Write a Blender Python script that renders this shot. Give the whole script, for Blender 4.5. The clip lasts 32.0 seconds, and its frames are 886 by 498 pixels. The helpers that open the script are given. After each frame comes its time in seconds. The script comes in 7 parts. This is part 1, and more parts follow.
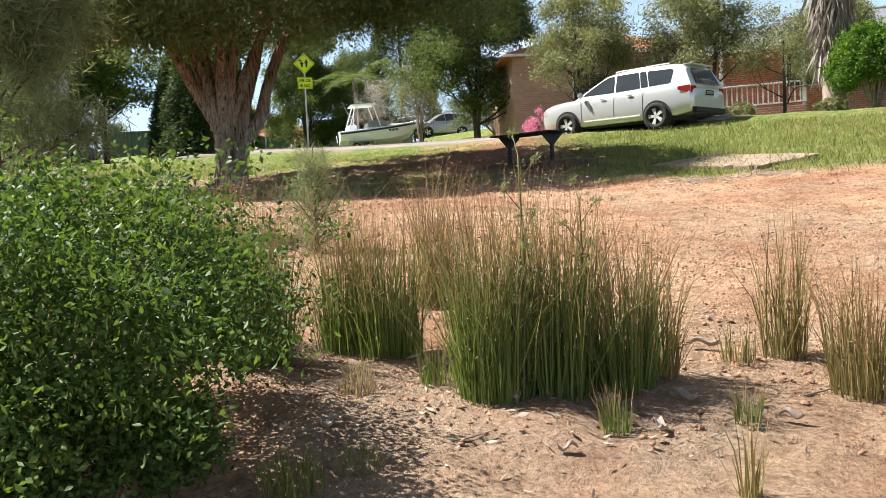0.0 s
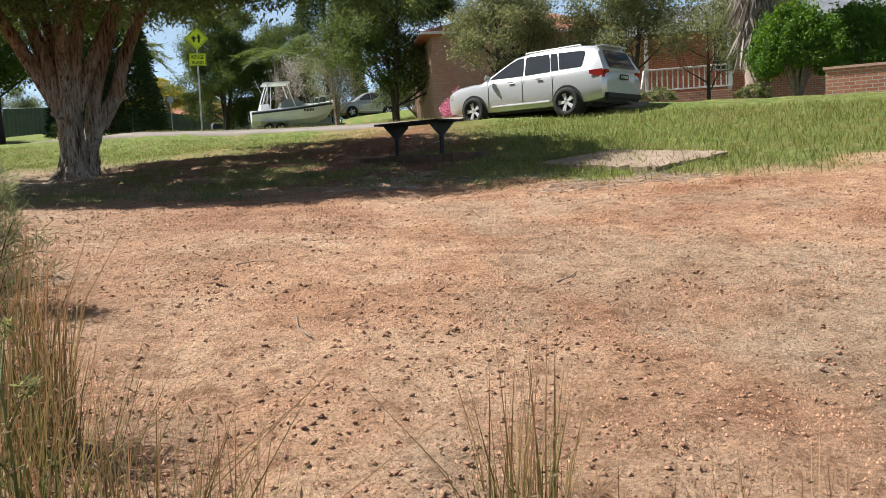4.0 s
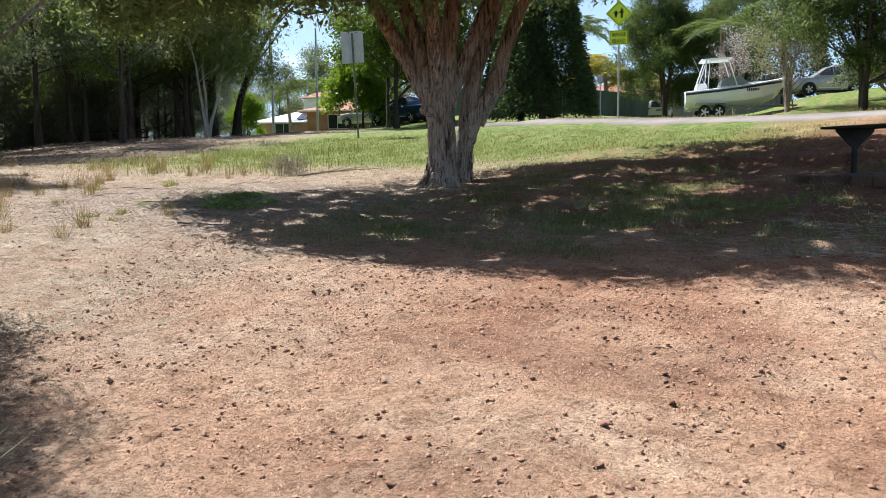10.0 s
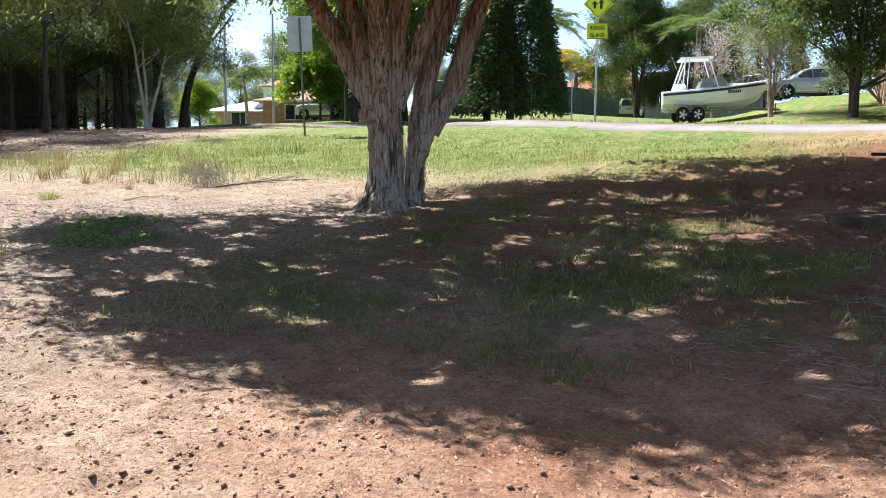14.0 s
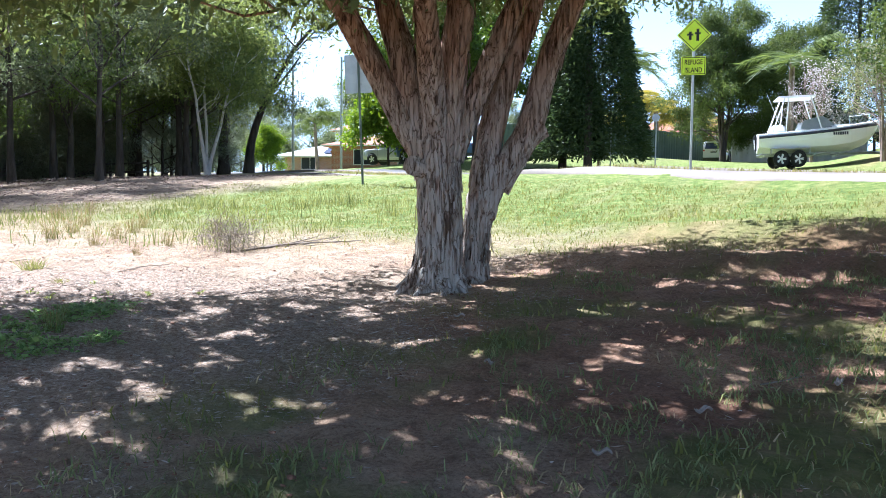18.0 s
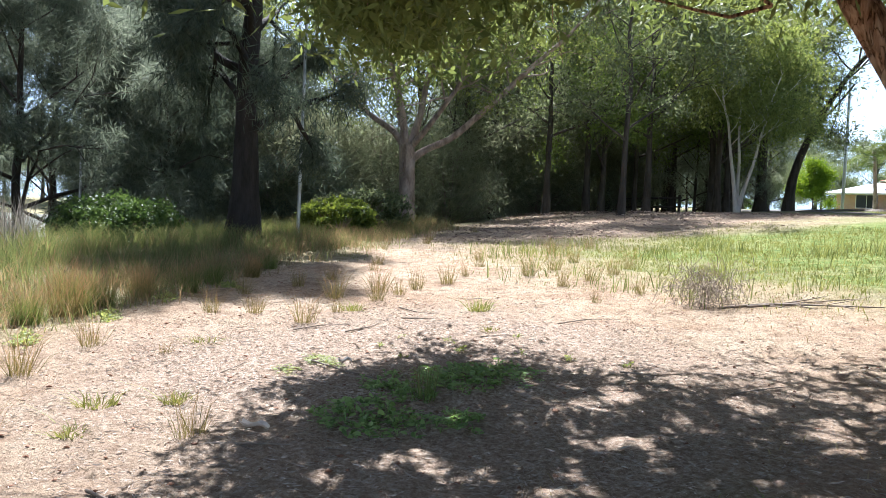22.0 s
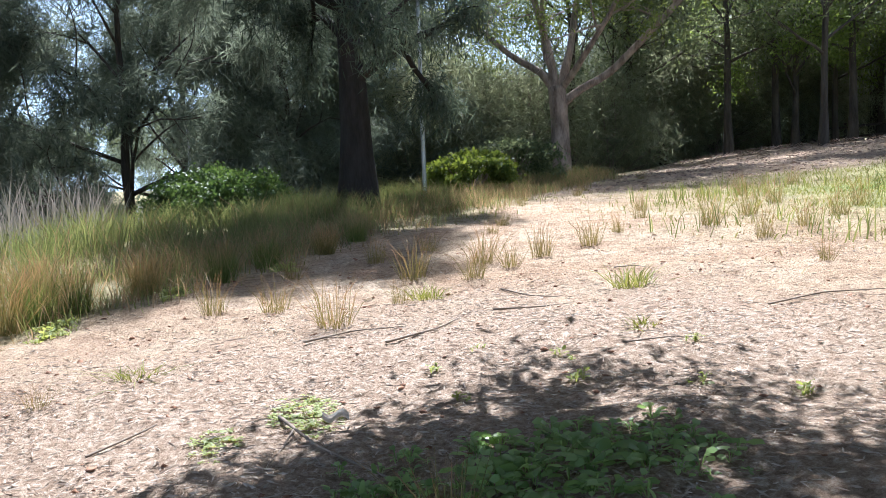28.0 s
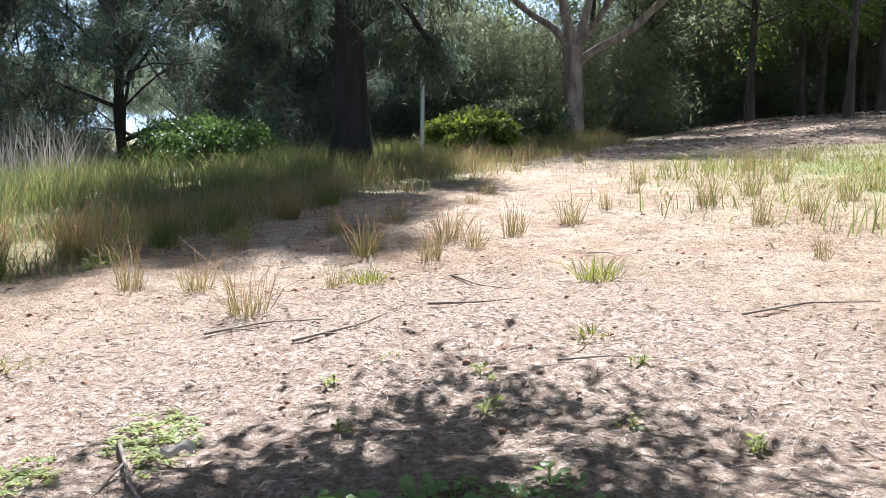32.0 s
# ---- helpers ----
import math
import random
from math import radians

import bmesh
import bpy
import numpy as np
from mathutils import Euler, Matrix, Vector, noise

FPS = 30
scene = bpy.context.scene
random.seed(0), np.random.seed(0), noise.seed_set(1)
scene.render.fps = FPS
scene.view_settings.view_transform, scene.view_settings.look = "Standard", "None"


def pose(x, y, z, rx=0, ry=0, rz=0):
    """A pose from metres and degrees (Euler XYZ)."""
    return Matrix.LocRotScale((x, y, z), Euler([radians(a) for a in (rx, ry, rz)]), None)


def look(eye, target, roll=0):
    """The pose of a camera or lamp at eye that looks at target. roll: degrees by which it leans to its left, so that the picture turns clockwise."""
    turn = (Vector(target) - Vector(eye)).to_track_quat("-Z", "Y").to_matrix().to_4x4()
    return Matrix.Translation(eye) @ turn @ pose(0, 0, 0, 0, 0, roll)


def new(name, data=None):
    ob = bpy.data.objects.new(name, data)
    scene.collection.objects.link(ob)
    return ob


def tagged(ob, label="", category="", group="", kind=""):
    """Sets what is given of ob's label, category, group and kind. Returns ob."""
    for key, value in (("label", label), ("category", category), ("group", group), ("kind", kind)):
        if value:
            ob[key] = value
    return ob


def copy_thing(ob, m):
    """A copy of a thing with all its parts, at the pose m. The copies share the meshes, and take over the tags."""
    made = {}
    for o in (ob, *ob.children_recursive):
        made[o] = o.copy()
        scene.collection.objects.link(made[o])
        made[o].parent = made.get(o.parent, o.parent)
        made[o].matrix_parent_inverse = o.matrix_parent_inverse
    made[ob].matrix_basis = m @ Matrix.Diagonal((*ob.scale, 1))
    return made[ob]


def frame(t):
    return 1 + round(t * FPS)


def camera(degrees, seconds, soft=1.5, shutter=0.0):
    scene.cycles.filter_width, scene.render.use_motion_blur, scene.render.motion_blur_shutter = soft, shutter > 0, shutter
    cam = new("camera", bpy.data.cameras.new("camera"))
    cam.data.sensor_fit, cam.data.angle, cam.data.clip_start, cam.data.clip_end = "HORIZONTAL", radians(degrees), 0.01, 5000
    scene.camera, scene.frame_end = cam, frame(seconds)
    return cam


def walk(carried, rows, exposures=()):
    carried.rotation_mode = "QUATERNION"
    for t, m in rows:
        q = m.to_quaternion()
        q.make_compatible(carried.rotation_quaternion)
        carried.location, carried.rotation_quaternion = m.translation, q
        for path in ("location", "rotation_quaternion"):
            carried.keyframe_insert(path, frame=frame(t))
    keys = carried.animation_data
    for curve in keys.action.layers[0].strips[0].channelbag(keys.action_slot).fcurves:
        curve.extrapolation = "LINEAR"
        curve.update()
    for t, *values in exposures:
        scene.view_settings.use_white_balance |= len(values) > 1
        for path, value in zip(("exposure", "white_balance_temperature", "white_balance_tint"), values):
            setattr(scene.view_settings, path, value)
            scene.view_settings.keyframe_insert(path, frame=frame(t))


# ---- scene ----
cam = camera(53.6, 32.0, soft=.8)
PATH = [
    (0, (0.536, 1.035, -0.335), (0.417, 3.029, -0.439), -2.8),
    (0.5, (0.633, 1.336, -0.279), (0.685, 3.332, -0.399), -3.5),
    (1, (0.805, 1.593, -0.246), (0.799, 3.589, -0.373), -4.8),
    (1.5, (1.001, 1.796, -0.187), (0.971, 3.793, -0.302), -2.6),
    (2, (1.094, 2.066, -0.177), (1.132, 4.063, -0.295), -2.2),
    (2.5, (1.2, 2.305, -0.113), (1.316, 4.297, -0.246), -2.7),
    (3, (1.387, 2.567, -0.076), (1.404, 4.562, -0.216), -2.0),
    (3.5, (1.537, 2.784, -0.072), (1.546, 4.779, -0.217), -2.5),
    (5.5, (2.063, 4.106, 0.211), (1.994, 6.094, -0.001), -3.4),
    (6, (2.232, 4.397, 0.248), (1.973, 6.371, 0.052), -1.1),
    (6.5, (2.309, 4.663, 0.316), (1.979, 6.625, 0.111), -1.2),
    (7, (2.249, 4.999, 0.379), (1.741, 6.924, 0.189), -0.7),
    (7.5, (2.22, 5.355, 0.4), (1.445, 7.19, 0.222), 0.7),
    (8, (2.156, 5.676, 0.46), (1.264, 7.457, 0.281), 0.9),
    (8.5, (1.968, 6.011, 0.489), (1.086, 7.798, 0.314), -1.1),
    (9, (1.825, 6.385, 0.496), (0.86, 8.128, 0.32), -1.1),
    (9.5, (1.753, 6.683, 0.582), (0.806, 8.434, 0.395), -0.6),
    (10, (1.612, 6.974, 0.596), (0.675, 8.73, 0.403), -0.7),
    (10.5, (1.519, 7.279, 0.609), (0.617, 9.052, 0.402), -0.5),
    (11, (1.42, 7.587, 0.694), (0.472, 9.333, 0.461), 1.4),
    (11.5, (1.168, 7.942, 0.713), (0.335, 9.748, 0.509), 2.2),
    (12, (0.992, 8.301, 0.752), (0.065, 10.061, 0.538), -0.0),
    (12.5, (0.892, 8.619, 0.833), (-0.055, 10.369, 0.632), 0.5),
    (13, (0.709, 8.975, 0.856), (-0.148, 10.77, 0.65), 0.6),
    (13.5, (0.574, 9.303, 0.892), (-0.265, 11.106, 0.681), 0.0),
    (14, (0.509, 9.643, 0.952), (-0.354, 11.434, 0.739), 0.6),
    (14.5, (0.337, 9.97, 0.972), (-0.471, 11.79, 0.784), 1.1),
    (15, (0.198, 10.308, 1.009), (-0.611, 12.129, 0.831), -0.2),
    (15.5, (0.074, 10.655, 1.066), (-0.78, 12.457, 0.908), 2.0),
    (17.5, (-0.458, 11.865, 1.1), (-1.368, 13.641, 0.971), 2.0),
    (18, (-0.65, 12.07, 1.155), (-1.663, 13.791, 1.037), 0.6),
    (18.5, (-0.712, 12.395, 1.146), (-1.763, 14.095, 1.1), 1.6),
    (19, (-0.9, 12.67, 1.178), (-2.019, 14.327, 1.128), 0.1),
    (19.5, (-1.003, 13.0, 1.195), (-2.182, 14.615, 1.154), -0.5),
    (20, (-1.079, 13.252, 1.205), (-2.531, 14.627, 1.155), 2.2),
    (20.5, (-1.217, 13.433, 1.208), (-2.801, 14.653, 1.158), 2.2),
    (21, (-1.351, 13.628, 1.257), (-2.987, 14.776, 1.201), 0.5),
    (21.5, (-1.463, 13.884, 1.253), (-3.23, 14.819, 1.191), 3.2),
    (22, (-1.565, 14.067, 1.266), (-3.378, 14.909, 1.191), 2.8),
    (22.5, (-1.727, 14.215, 1.28), (-3.555, 15.023, 1.204), 2.6),
    (23, (-1.801, 14.389, 1.276), (-3.647, 15.154, 1.194), 2.3),
    (23.5, (-1.859, 14.58, 1.279), (-3.739, 15.255, 1.186), 1.9),
    (24, (-1.95, 14.676, 1.282), (-3.845, 15.308, 1.176), 1.4),
    (24.5, (-2.054, 14.744, 1.288), (-3.931, 15.424, 1.171), 0.9),
    (25, (-2.075, 14.817, 1.289), (-4.003, 15.327, 1.142), 0.7),
    (25.5, (-2.114, 14.887, 1.293), (-4.069, 15.283, 1.136), -0.2),
    (27.5, (-4.525, 15.844, 1.03), (-6.474, 16.288, 0.948), -2.8),
    (28, (-4.564, 15.866, 1.021), (-6.504, 16.327, 0.863), -2.1),
    (28.5, (-4.638, 15.866, 1.036), (-6.576, 16.328, 0.862), -1.9),
    (29, (-4.703, 15.906, 1.048), (-6.649, 16.326, 0.856), -3.0),
    (29.5, (-4.755, 16.066, 1.043), (-6.715, 16.407, 0.838), -2.8),
    (30, (-4.814, 16.164, 1.044), (-6.776, 16.481, 0.826), -2.3),
    (30.5, (-4.936, 16.189, 1.045), (-6.883, 16.588, 0.817), -2.3),
    (31, (-5.021, 16.271, 1.057), (-6.953, 16.724, 0.808), -2.1),
    (31.5, (-5.104, 16.404, 1.063), (-7.048, 16.79, 0.8), 0.1),
    (32, (-5.102, 16.451, 1.117), (-7.041, 16.867, 0.856), 0.3),
]
EXPOSURES = [(0, 1.46, 6250, 10), (1, 1.2, 6150), (3.5, 1.0, 6100), (6, .78, 6500), (8, 1.2, 5700), (11, 1.22, 5650), (13, 1.36, 5700), (15, 1.94, 5550, 13), (18, 2.1, 5150, 15), (20, 1.96, 5400, 15), (21, 1.96, 5550, 14), (23, 1.9, 5600, 12), (28, 1.94, 5500, 13), (32, 1.94, 5450, 14)]
walk(cam, [(t, look(eye, target, roll)) for t, eye, target, roll in PATH], EXPOSURES)

# ---- light ----
SUN_AZ, SUN_EL = math.radians(285), math.radians(52)   # compass turn from +y to the right, height
world = bpy.data.worlds.new("world")
scene.world = world
world.use_nodes = True
wn = world.node_tree.nodes
wl = world.node_tree.links
sky = wn.new("ShaderNodeTexSky")
sky.sky_type = 'NISHITA'
sky.sun_disc = False
sky.sun_elevation = SUN_EL
sky.sun_rotation = SUN_AZ
sky.dust_density = 2.0
sky.ozone_density = 1.1
cl_co, cl_map, cl, cl_ramp, cl_mix = (wn.new(k) for k in ("ShaderNodeTexCoord", "ShaderNodeMapping", "ShaderNodeTexNoise", "ShaderNodeValToRGB", "ShaderNodeMix"))
cl_map.inputs["Scale"].default_value = (1.6, 1.6, 5.0)
cl.inputs["Scale"].default_value, cl.inputs["Detail"].default_value = 1.9, 7
cl_ramp.color_ramp.elements[0].position, cl_ramp.color_ramp.elements[1].position = .58, .72
cl_mix.data_type = 'RGBA'
cl_mix.inputs[7].default_value = (25, 25.2, 25.6, 1)
wl.new(cl_co.outputs["Generated"], cl_map.inputs[0])
wl.new(cl_map.outputs[0], cl.inputs["Vector"])
wl.new(cl.outputs["Fac"], cl_ramp.inputs[0])
wl.new(cl_ramp.outputs[0], cl_mix.inputs[0])
wl.new(sky.outputs[0], cl_mix.inputs[6])
# pale haze that thickens evenly towards the horizon
hz_sep, hz_fall, hz_mix = (wn.new(k) for k in ("ShaderNodeSeparateXYZ", "ShaderNodeMapRange", "ShaderNodeMix"))
hz_fall.interpolation_type = 'SMOOTHSTEP'
hz_fall.inputs[1].default_value, hz_fall.inputs[2].default_value, hz_fall.inputs[3].default_value, hz_fall.inputs[4].default_value = -.05, .50, .62, 0
hz_mix.data_type = 'RGBA'
hz_mix.inputs[7].default_value = (17, 23, 28.5, 1)
wl.new(cl_co.outputs["Generated"], hz_sep.inputs[0])
wl.new(hz_sep.outputs[2], hz_fall.inputs[0])
wl.new(hz_fall.outputs[0], hz_mix.inputs[0])
wl.new(cl_mix.outputs[2], hz_mix.inputs[6])
wl.new(hz_mix.outputs[2], wn["Background"].inputs[0])
wn["Background"].inputs[1].default_value = 0.0295
sun = new("sun", bpy.data.lights.new("sun", 'SUN'))
sun.data.energy = 5.0
sun.data.angle = math.radians(0.55)
sun.data.color = (1.0, 0.95, 0.87)
SUN_DIR = Vector((math.sin(SUN_AZ) * math.cos(SUN_EL), math.cos(SUN_AZ) * math.cos(SUN_EL), math.sin(SUN_EL)))
sun.matrix_world = look(SUN_DIR * 60, (0, 0, 0))

# ---- the lie of the land ----


def smooth(a, b, v):
    t = np.clip((v - a) / (b - a), 0, 1)
    return t * t * (3 - 2 * t)


SLOPE = [-0.087, 0.852, 0.066, 0.178, 0.025, 0.53, 0.097, 0.326, 0.156, 0.096]


def land(x, y):
    """Height of the ground without its fine roughness: a cubic hillside, a gentle rise past the footpath and a lake bed."""
    x, y = np.asarray(x, float), np.asarray(y, float)
    s = (x + 1.7) * .465 + (y - 27.7) * .885
    e = np.maximum(s - 1.5, 0)
    px, py = x - .465 * e, y - .885 * e
    u, v = np.clip(px, -37, 6) / 10, (np.clip(py, 0, 33) - 15) / 10
    terms = [u**i * v**j for i in range(4) for j in range(4 - i)]
    z = sum(w * k for w, k in zip(SLOPE, terms))
    z = z + .17 * np.clip(py, -12, 0) + .06 * np.clip(px - 6, 0, 60) + .11 * np.clip(e - 9, 0, 9) + .055 * np.clip(e - 18, 0, 42)
    z = z + .9 * smooth(12, 24, e) * smooth(-6, -2.5, x) * smooth(5, 1, x)
    z = z + (.06 * np.clip(y - 35, 0, 26) - .10 * np.clip(y - 61, 0, 14)) * smooth(-8, -25, x)
    k = smooth(-7.5, 3, (x + 23) * -.7 + (y - 10) * -.71)
    far = smooth(165, 195, np.hypot(x + 3, y - 15))
    return z * (1 - k) + k * (-2.6 + 3.2 * far)


def gz(x, y):
    return float(land(x, y))


def lattice(ix, iy, seed):
    h = np.sin(ix * 127.1 + iy * 311.7 + seed * 74.7) * 43758.5453
    return h - np.floor(h)


def vnoise(x, y, seed=0):
    x, y = np.asarray(x, float), np.asarray(y, float)
    ix, iy = np.floor(x), np.floor(y)
    fx, fy = x - ix, y - iy
    fx, fy = fx * fx * (3 - 2 * fx), fy * fy * (3 - 2 * fy)
    a, b = lattice(ix, iy, seed), lattice(ix + 1, iy, seed)
    c, d = lattice(ix, iy + 1, seed), lattice(ix + 1, iy + 1, seed)
    return (a * (1 - fx) + b * fx) * (1 - fy) + (c * (1 - fx) + d * fx) * fy


def fbm(x, y, seed=0, octaves=4):
    out, amp, tot = 0, 1, 0
    for o in range(octaves):
        out = out + amp * vnoise(np.asarray(x) * 2**o, np.asarray(y) * 2**o, seed + o * 7)
        tot += amp
        amp *= .5
    return out / tot


def path_side(x, y):
    """Metres beyond the footpath's near edge."""
    return (np.asarray(x) + 1.7) * .465 + (np.asarray(y) - 27.7) * .885


def reed_side(x, y):
    """Metres from the edge of the reeds towards the lake."""
    return (np.asarray(x) + 10.5) * -.6 + (np.asarray(y) - 14.5) * -.8


def grassy(x, y):
    """How much grass grows: 0 bare, 1 lawn."""
    n = fbm(np.asarray(x) * .7, np.asarray(y) * .7, 3) - .5
    n2 = fbm(np.asarray(x) * 2.3, np.asarray(y) * 2.3, 9) - .5
    s = path_side(x, y)
    lawn = smooth(21.0, 25.0, y + 2.5 * n) * smooth(1.5, -3.5, x + 2 * n - .12 * (y - 22)) * smooth(-20, -14.5, x + 4 * n)
    verge = smooth(14.0, 15.6, y + 2.2 * n + .25 * (x - 3)) * smooth(1.2, 3.6, x + 1.6 * n)
    upper = smooth(-2.6, -.6, s + 1.5 * n) * (.5 - .35 * smooth(-5, -2, x))
    far = smooth(1.4, 1.7, s)
    shade = .62 * smooth(.52, .70, fbm(np.asarray(x) * .9 + 4, np.asarray(y) * .9, 21)) * smooth(14, 15, y) * smooth(23, 20, y) * smooth(-5, -3.5, x)
    bank = .45 * smooth(-.6, .8, reed_side(x, y) + 1.4 * n) * smooth(0, -4, x)
    strip = smooth(20, 22, y + 2 * n) * smooth(26, 23, y) * smooth(-8, -10, x) * smooth(-18, -14, x) * .3
    g = np.maximum.reduce([lawn, verge, upper, far, shade + 0 * lawn, bank, strip])
    return np.clip(g * (1 + 1.1 * n2 + .4 * n), 0, 1)


def littered(x, y):
    """How much straw and bark litter lies about."""
    n = fbm(np.asarray(x) * .6, np.asarray(y) * .6, 33) - .5
    a = smooth(4.2, 1.2, np.hypot(np.asarray(x) + 7.2, np.asarray(y) - 16.6) + 2.5 * n)
    b = smooth(-16, -24, x + 4 * n) * .45
    c = .18 * smooth(7, 3, np.hypot(np.asarray(x) + 3, np.asarray(y) - 17.5) + 2 * n)
    d = .45 * smooth(1.3, .4, np.hypot(np.asarray(x) - .6, (np.asarray(y) - 4.4) * 1.6))
    return np.clip(np.maximum.reduce([a, b, c, d]), 0, 1)


# ---- materials ----
MATS = {}


def rgba(c):
    return (c[0], c[1], c[2], 1)


def surface(name, c1, c2, rough=.8, scale=4.0, fine=40.0, bump=.15, metal=0.0, stretch=(1, 1, 1), spec=.3, island=0.0, coat=0.0, dist=.01):
    """A surface whose colour wavers between two tones at two scales, with fine relief."""
    if name in MATS:
        return MATS[name]
    m = bpy.data.materials.new(name)
    m.use_nodes = True
    n, l = m.node_tree.nodes, m.node_tree.links
    p = n["Principled BSDF"]
    co = n.new("ShaderNodeTexCoord")
    mp = n.new("ShaderNodeMapping")
    mp.inputs["Scale"].default_value = stretch
    l.new(co.outputs["Object"], mp.inputs[0])
    a, b = n.new("ShaderNodeTexNoise"), n.new("ShaderNodeTexNoise")
    a.inputs["Scale"].default_value, b.inputs["Scale"].default_value = scale, fine
    a.inputs["Detail"].default_value = b.inputs["Detail"].default_value = 4
    l.new(mp.outputs[0], a.inputs["Vector"]), l.new(mp.outputs[0], b.inputs["Vector"])
    mx = n.new("ShaderNodeMath")
    mx.operation = 'MULTIPLY_ADD'
    mx.inputs[1].default_value = .45
    l.new(b.outputs["Fac"], mx.inputs[0])
    l.new(a.outputs["Fac"], mx.inputs[2])
    last = mx.outputs[0]
    if island:
        gi = n.new("ShaderNodeNewGeometry")
        oi = n.new("ShaderNodeObjectInfo")
        ad = n.new("ShaderNodeMath")
        ad.operation = 'ADD'
        l.new(gi.outputs["Random Per Island"], ad.inputs[0])
        l.new(oi.outputs["Random"], ad.inputs[1])
        mi = n.new("ShaderNodeMath")
        mi.operation = 'MULTIPLY_ADD'
        mi.inputs[1].default_value = island * .5
        l.new(ad.outputs[0], mi.inputs[0]), l.new(last, mi.inputs[2])
        sb = n.new("ShaderNodeMath")
        sb.operation = 'SUBTRACT'
        sb.inputs[1].default_value = island * .5
        l.new(mi.outputs[0], sb.inputs[0])
        last = sb.outputs[0]
    rp = n.new("ShaderNodeValToRGB")
    rp.color_ramp.elements[0].position, rp.color_ramp.elements[1].position = .45, 1.0
    rp.color_ramp.elements[0].color, rp.color_ramp.elements[1].color = rgba(c1), rgba(c2)
    l.new(last, rp.inputs[0])
    l.new(rp.outputs[0], p.inputs["Base Color"])
    p.inputs["Roughness"].default_value, p.inputs["Metallic"].default_value = rough, metal
    p.inputs["Specular IOR Level"].default_value = spec
    p.inputs["Coat Weight"].default_value = coat
    if bump:
        bp = n.new("ShaderNodeBump")
        bp.inputs["Strength"].default_value, bp.inputs["Distance"].default_value = bump, dist
        l.new(mx.outputs[0], bp.inputs["Height"])
        l.new(bp.outputs[0], p.inputs["Normal"])
    MATS[name] = m
    return m


def leafy(name, c1, c2, thin=.35, rough=.55):
    """Leaves: each island has a tone of its own, and some light comes through."""
    if name in MATS:
        return MATS[name]
    m = bpy.data.materials.new(name)
    m.use_nodes = True
    n, l = m.node_tree.nodes, m.node_tree.links
    p = n["Principled BSDF"]
    gi, rp = n.new("ShaderNodeNewGeometry"), n.new("ShaderNodeValToRGB")
    rp.color_ramp.elements[0].color, rp.color_ramp.elements[1].color = rgba(c1), rgba(c2)
    tc, nz = n.new("ShaderNodeTexCoord"), n.new("ShaderNodeTexNoise")
    nz.inputs["Scale"].default_value = .8
    l.new(tc.outputs["Object"], nz.inputs["Vector"])
    ma = n.new("ShaderNodeMath")
    ma.operation = 'MULTIPLY_ADD'
    ma.inputs[1].default_value = .55
    l.new(gi.outputs["Random Per Island"], ma.inputs[0])
    sc = n.new("ShaderNodeMath")
    sc.operation = 'MULTIPLY_ADD'
    sc.inputs[1].default_value, sc.inputs[2].default_value = .9, -.2
    l.new(nz.outputs["Fac"], sc.inputs[0])
    l.new(sc.outputs[0], ma.inputs[2])
    l.new(ma.outputs[0], rp.inputs[0])
    l.new(rp.outputs[0], p.inputs["Base Color"])
    p.inputs["Roughness"].default_value = rough
    p.inputs["Specular IOR Level"].default_value = .22
    tr, mix = n.new("ShaderNodeBsdfTranslucent"), n.new("ShaderNodeMixShader")
    hs = n.new("ShaderNodeHueSaturation")
    hs.inputs["Hue"].default_value, hs.inputs["Saturation"].default_value, hs.inputs["Value"].default_value = .475, 1.15, 1.5
    l.new(rp.outputs[0], hs.inputs["Color"])
    l.new(hs.outputs[0], tr.inputs[0])
    mix.inputs[0].default_value = thin
    l.new(p.outputs[0], mix.inputs[1]), l.new(tr.outputs[0], mix.inputs[2])
    l.new(mix.outputs[0], n["Material Output"].inputs[0])
    MATS[name] = m
    return m


def rushy(name, low, high, tip, thin=.25):
    """Wiry stems, green at the foot and brown towards the tips."""
    m = leafy(name, low, high, thin, .7)
    n, l = m.node_tree.nodes, m.node_tree.links
    rp = [k for k in n if k.bl_idname == "ShaderNodeValToRGB"][0]
    targets = [k.to_socket for k in list(rp.outputs[0].links)]
    tc = [k for k in n if k.bl_idname == "ShaderNodeTexCoord"][0]
    sep, ra, mx = n.new("ShaderNodeSeparateXYZ"), n.new("ShaderNodeMapRange"), n.new("ShaderNodeMix")
    gi = [k for k in n if k.bl_idname == "ShaderNodeNewGeometry"][0]
    ad = n.new("ShaderNodeMath")
    ad.operation = 'MULTIPLY_ADD'
    ad.inputs[1].default_value = .45
    l.new(tc.outputs["Generated"], sep.inputs[0])
    l.new(gi.outputs["Random Per Island"], ad.inputs[0])
    l.new(sep.outputs[2], ad.inputs[2])
    ra.inputs[1].default_value, ra.inputs[2].default_value = .52, 1.15
    l.new(ad.outputs[0], ra.inputs[0])
    mx.data_type = 'RGBA'
    mx.inputs[7].default_value = rgba(tip)
    l.new(ra.outputs[0], mx.inputs[0]), l.new(rp.outputs[0], mx.inputs[6])
    for s in targets:
        l.new(mx.outputs[2], s)
    return m


def plain(name, c, rough=.5, metal=0.0, coat=0.0, spec=.5):
    k = .9
    return surface(name, [v * k for v in c], c, rough, 3, 60, .03, metal, spec=spec, coat=coat)


def glassy(name, c=(.02, .025, .03), rough=.06):
    m = surface(name, c, [v * 1.3 for v in c], rough, 2, 20, 0, spec=.5)
    return m


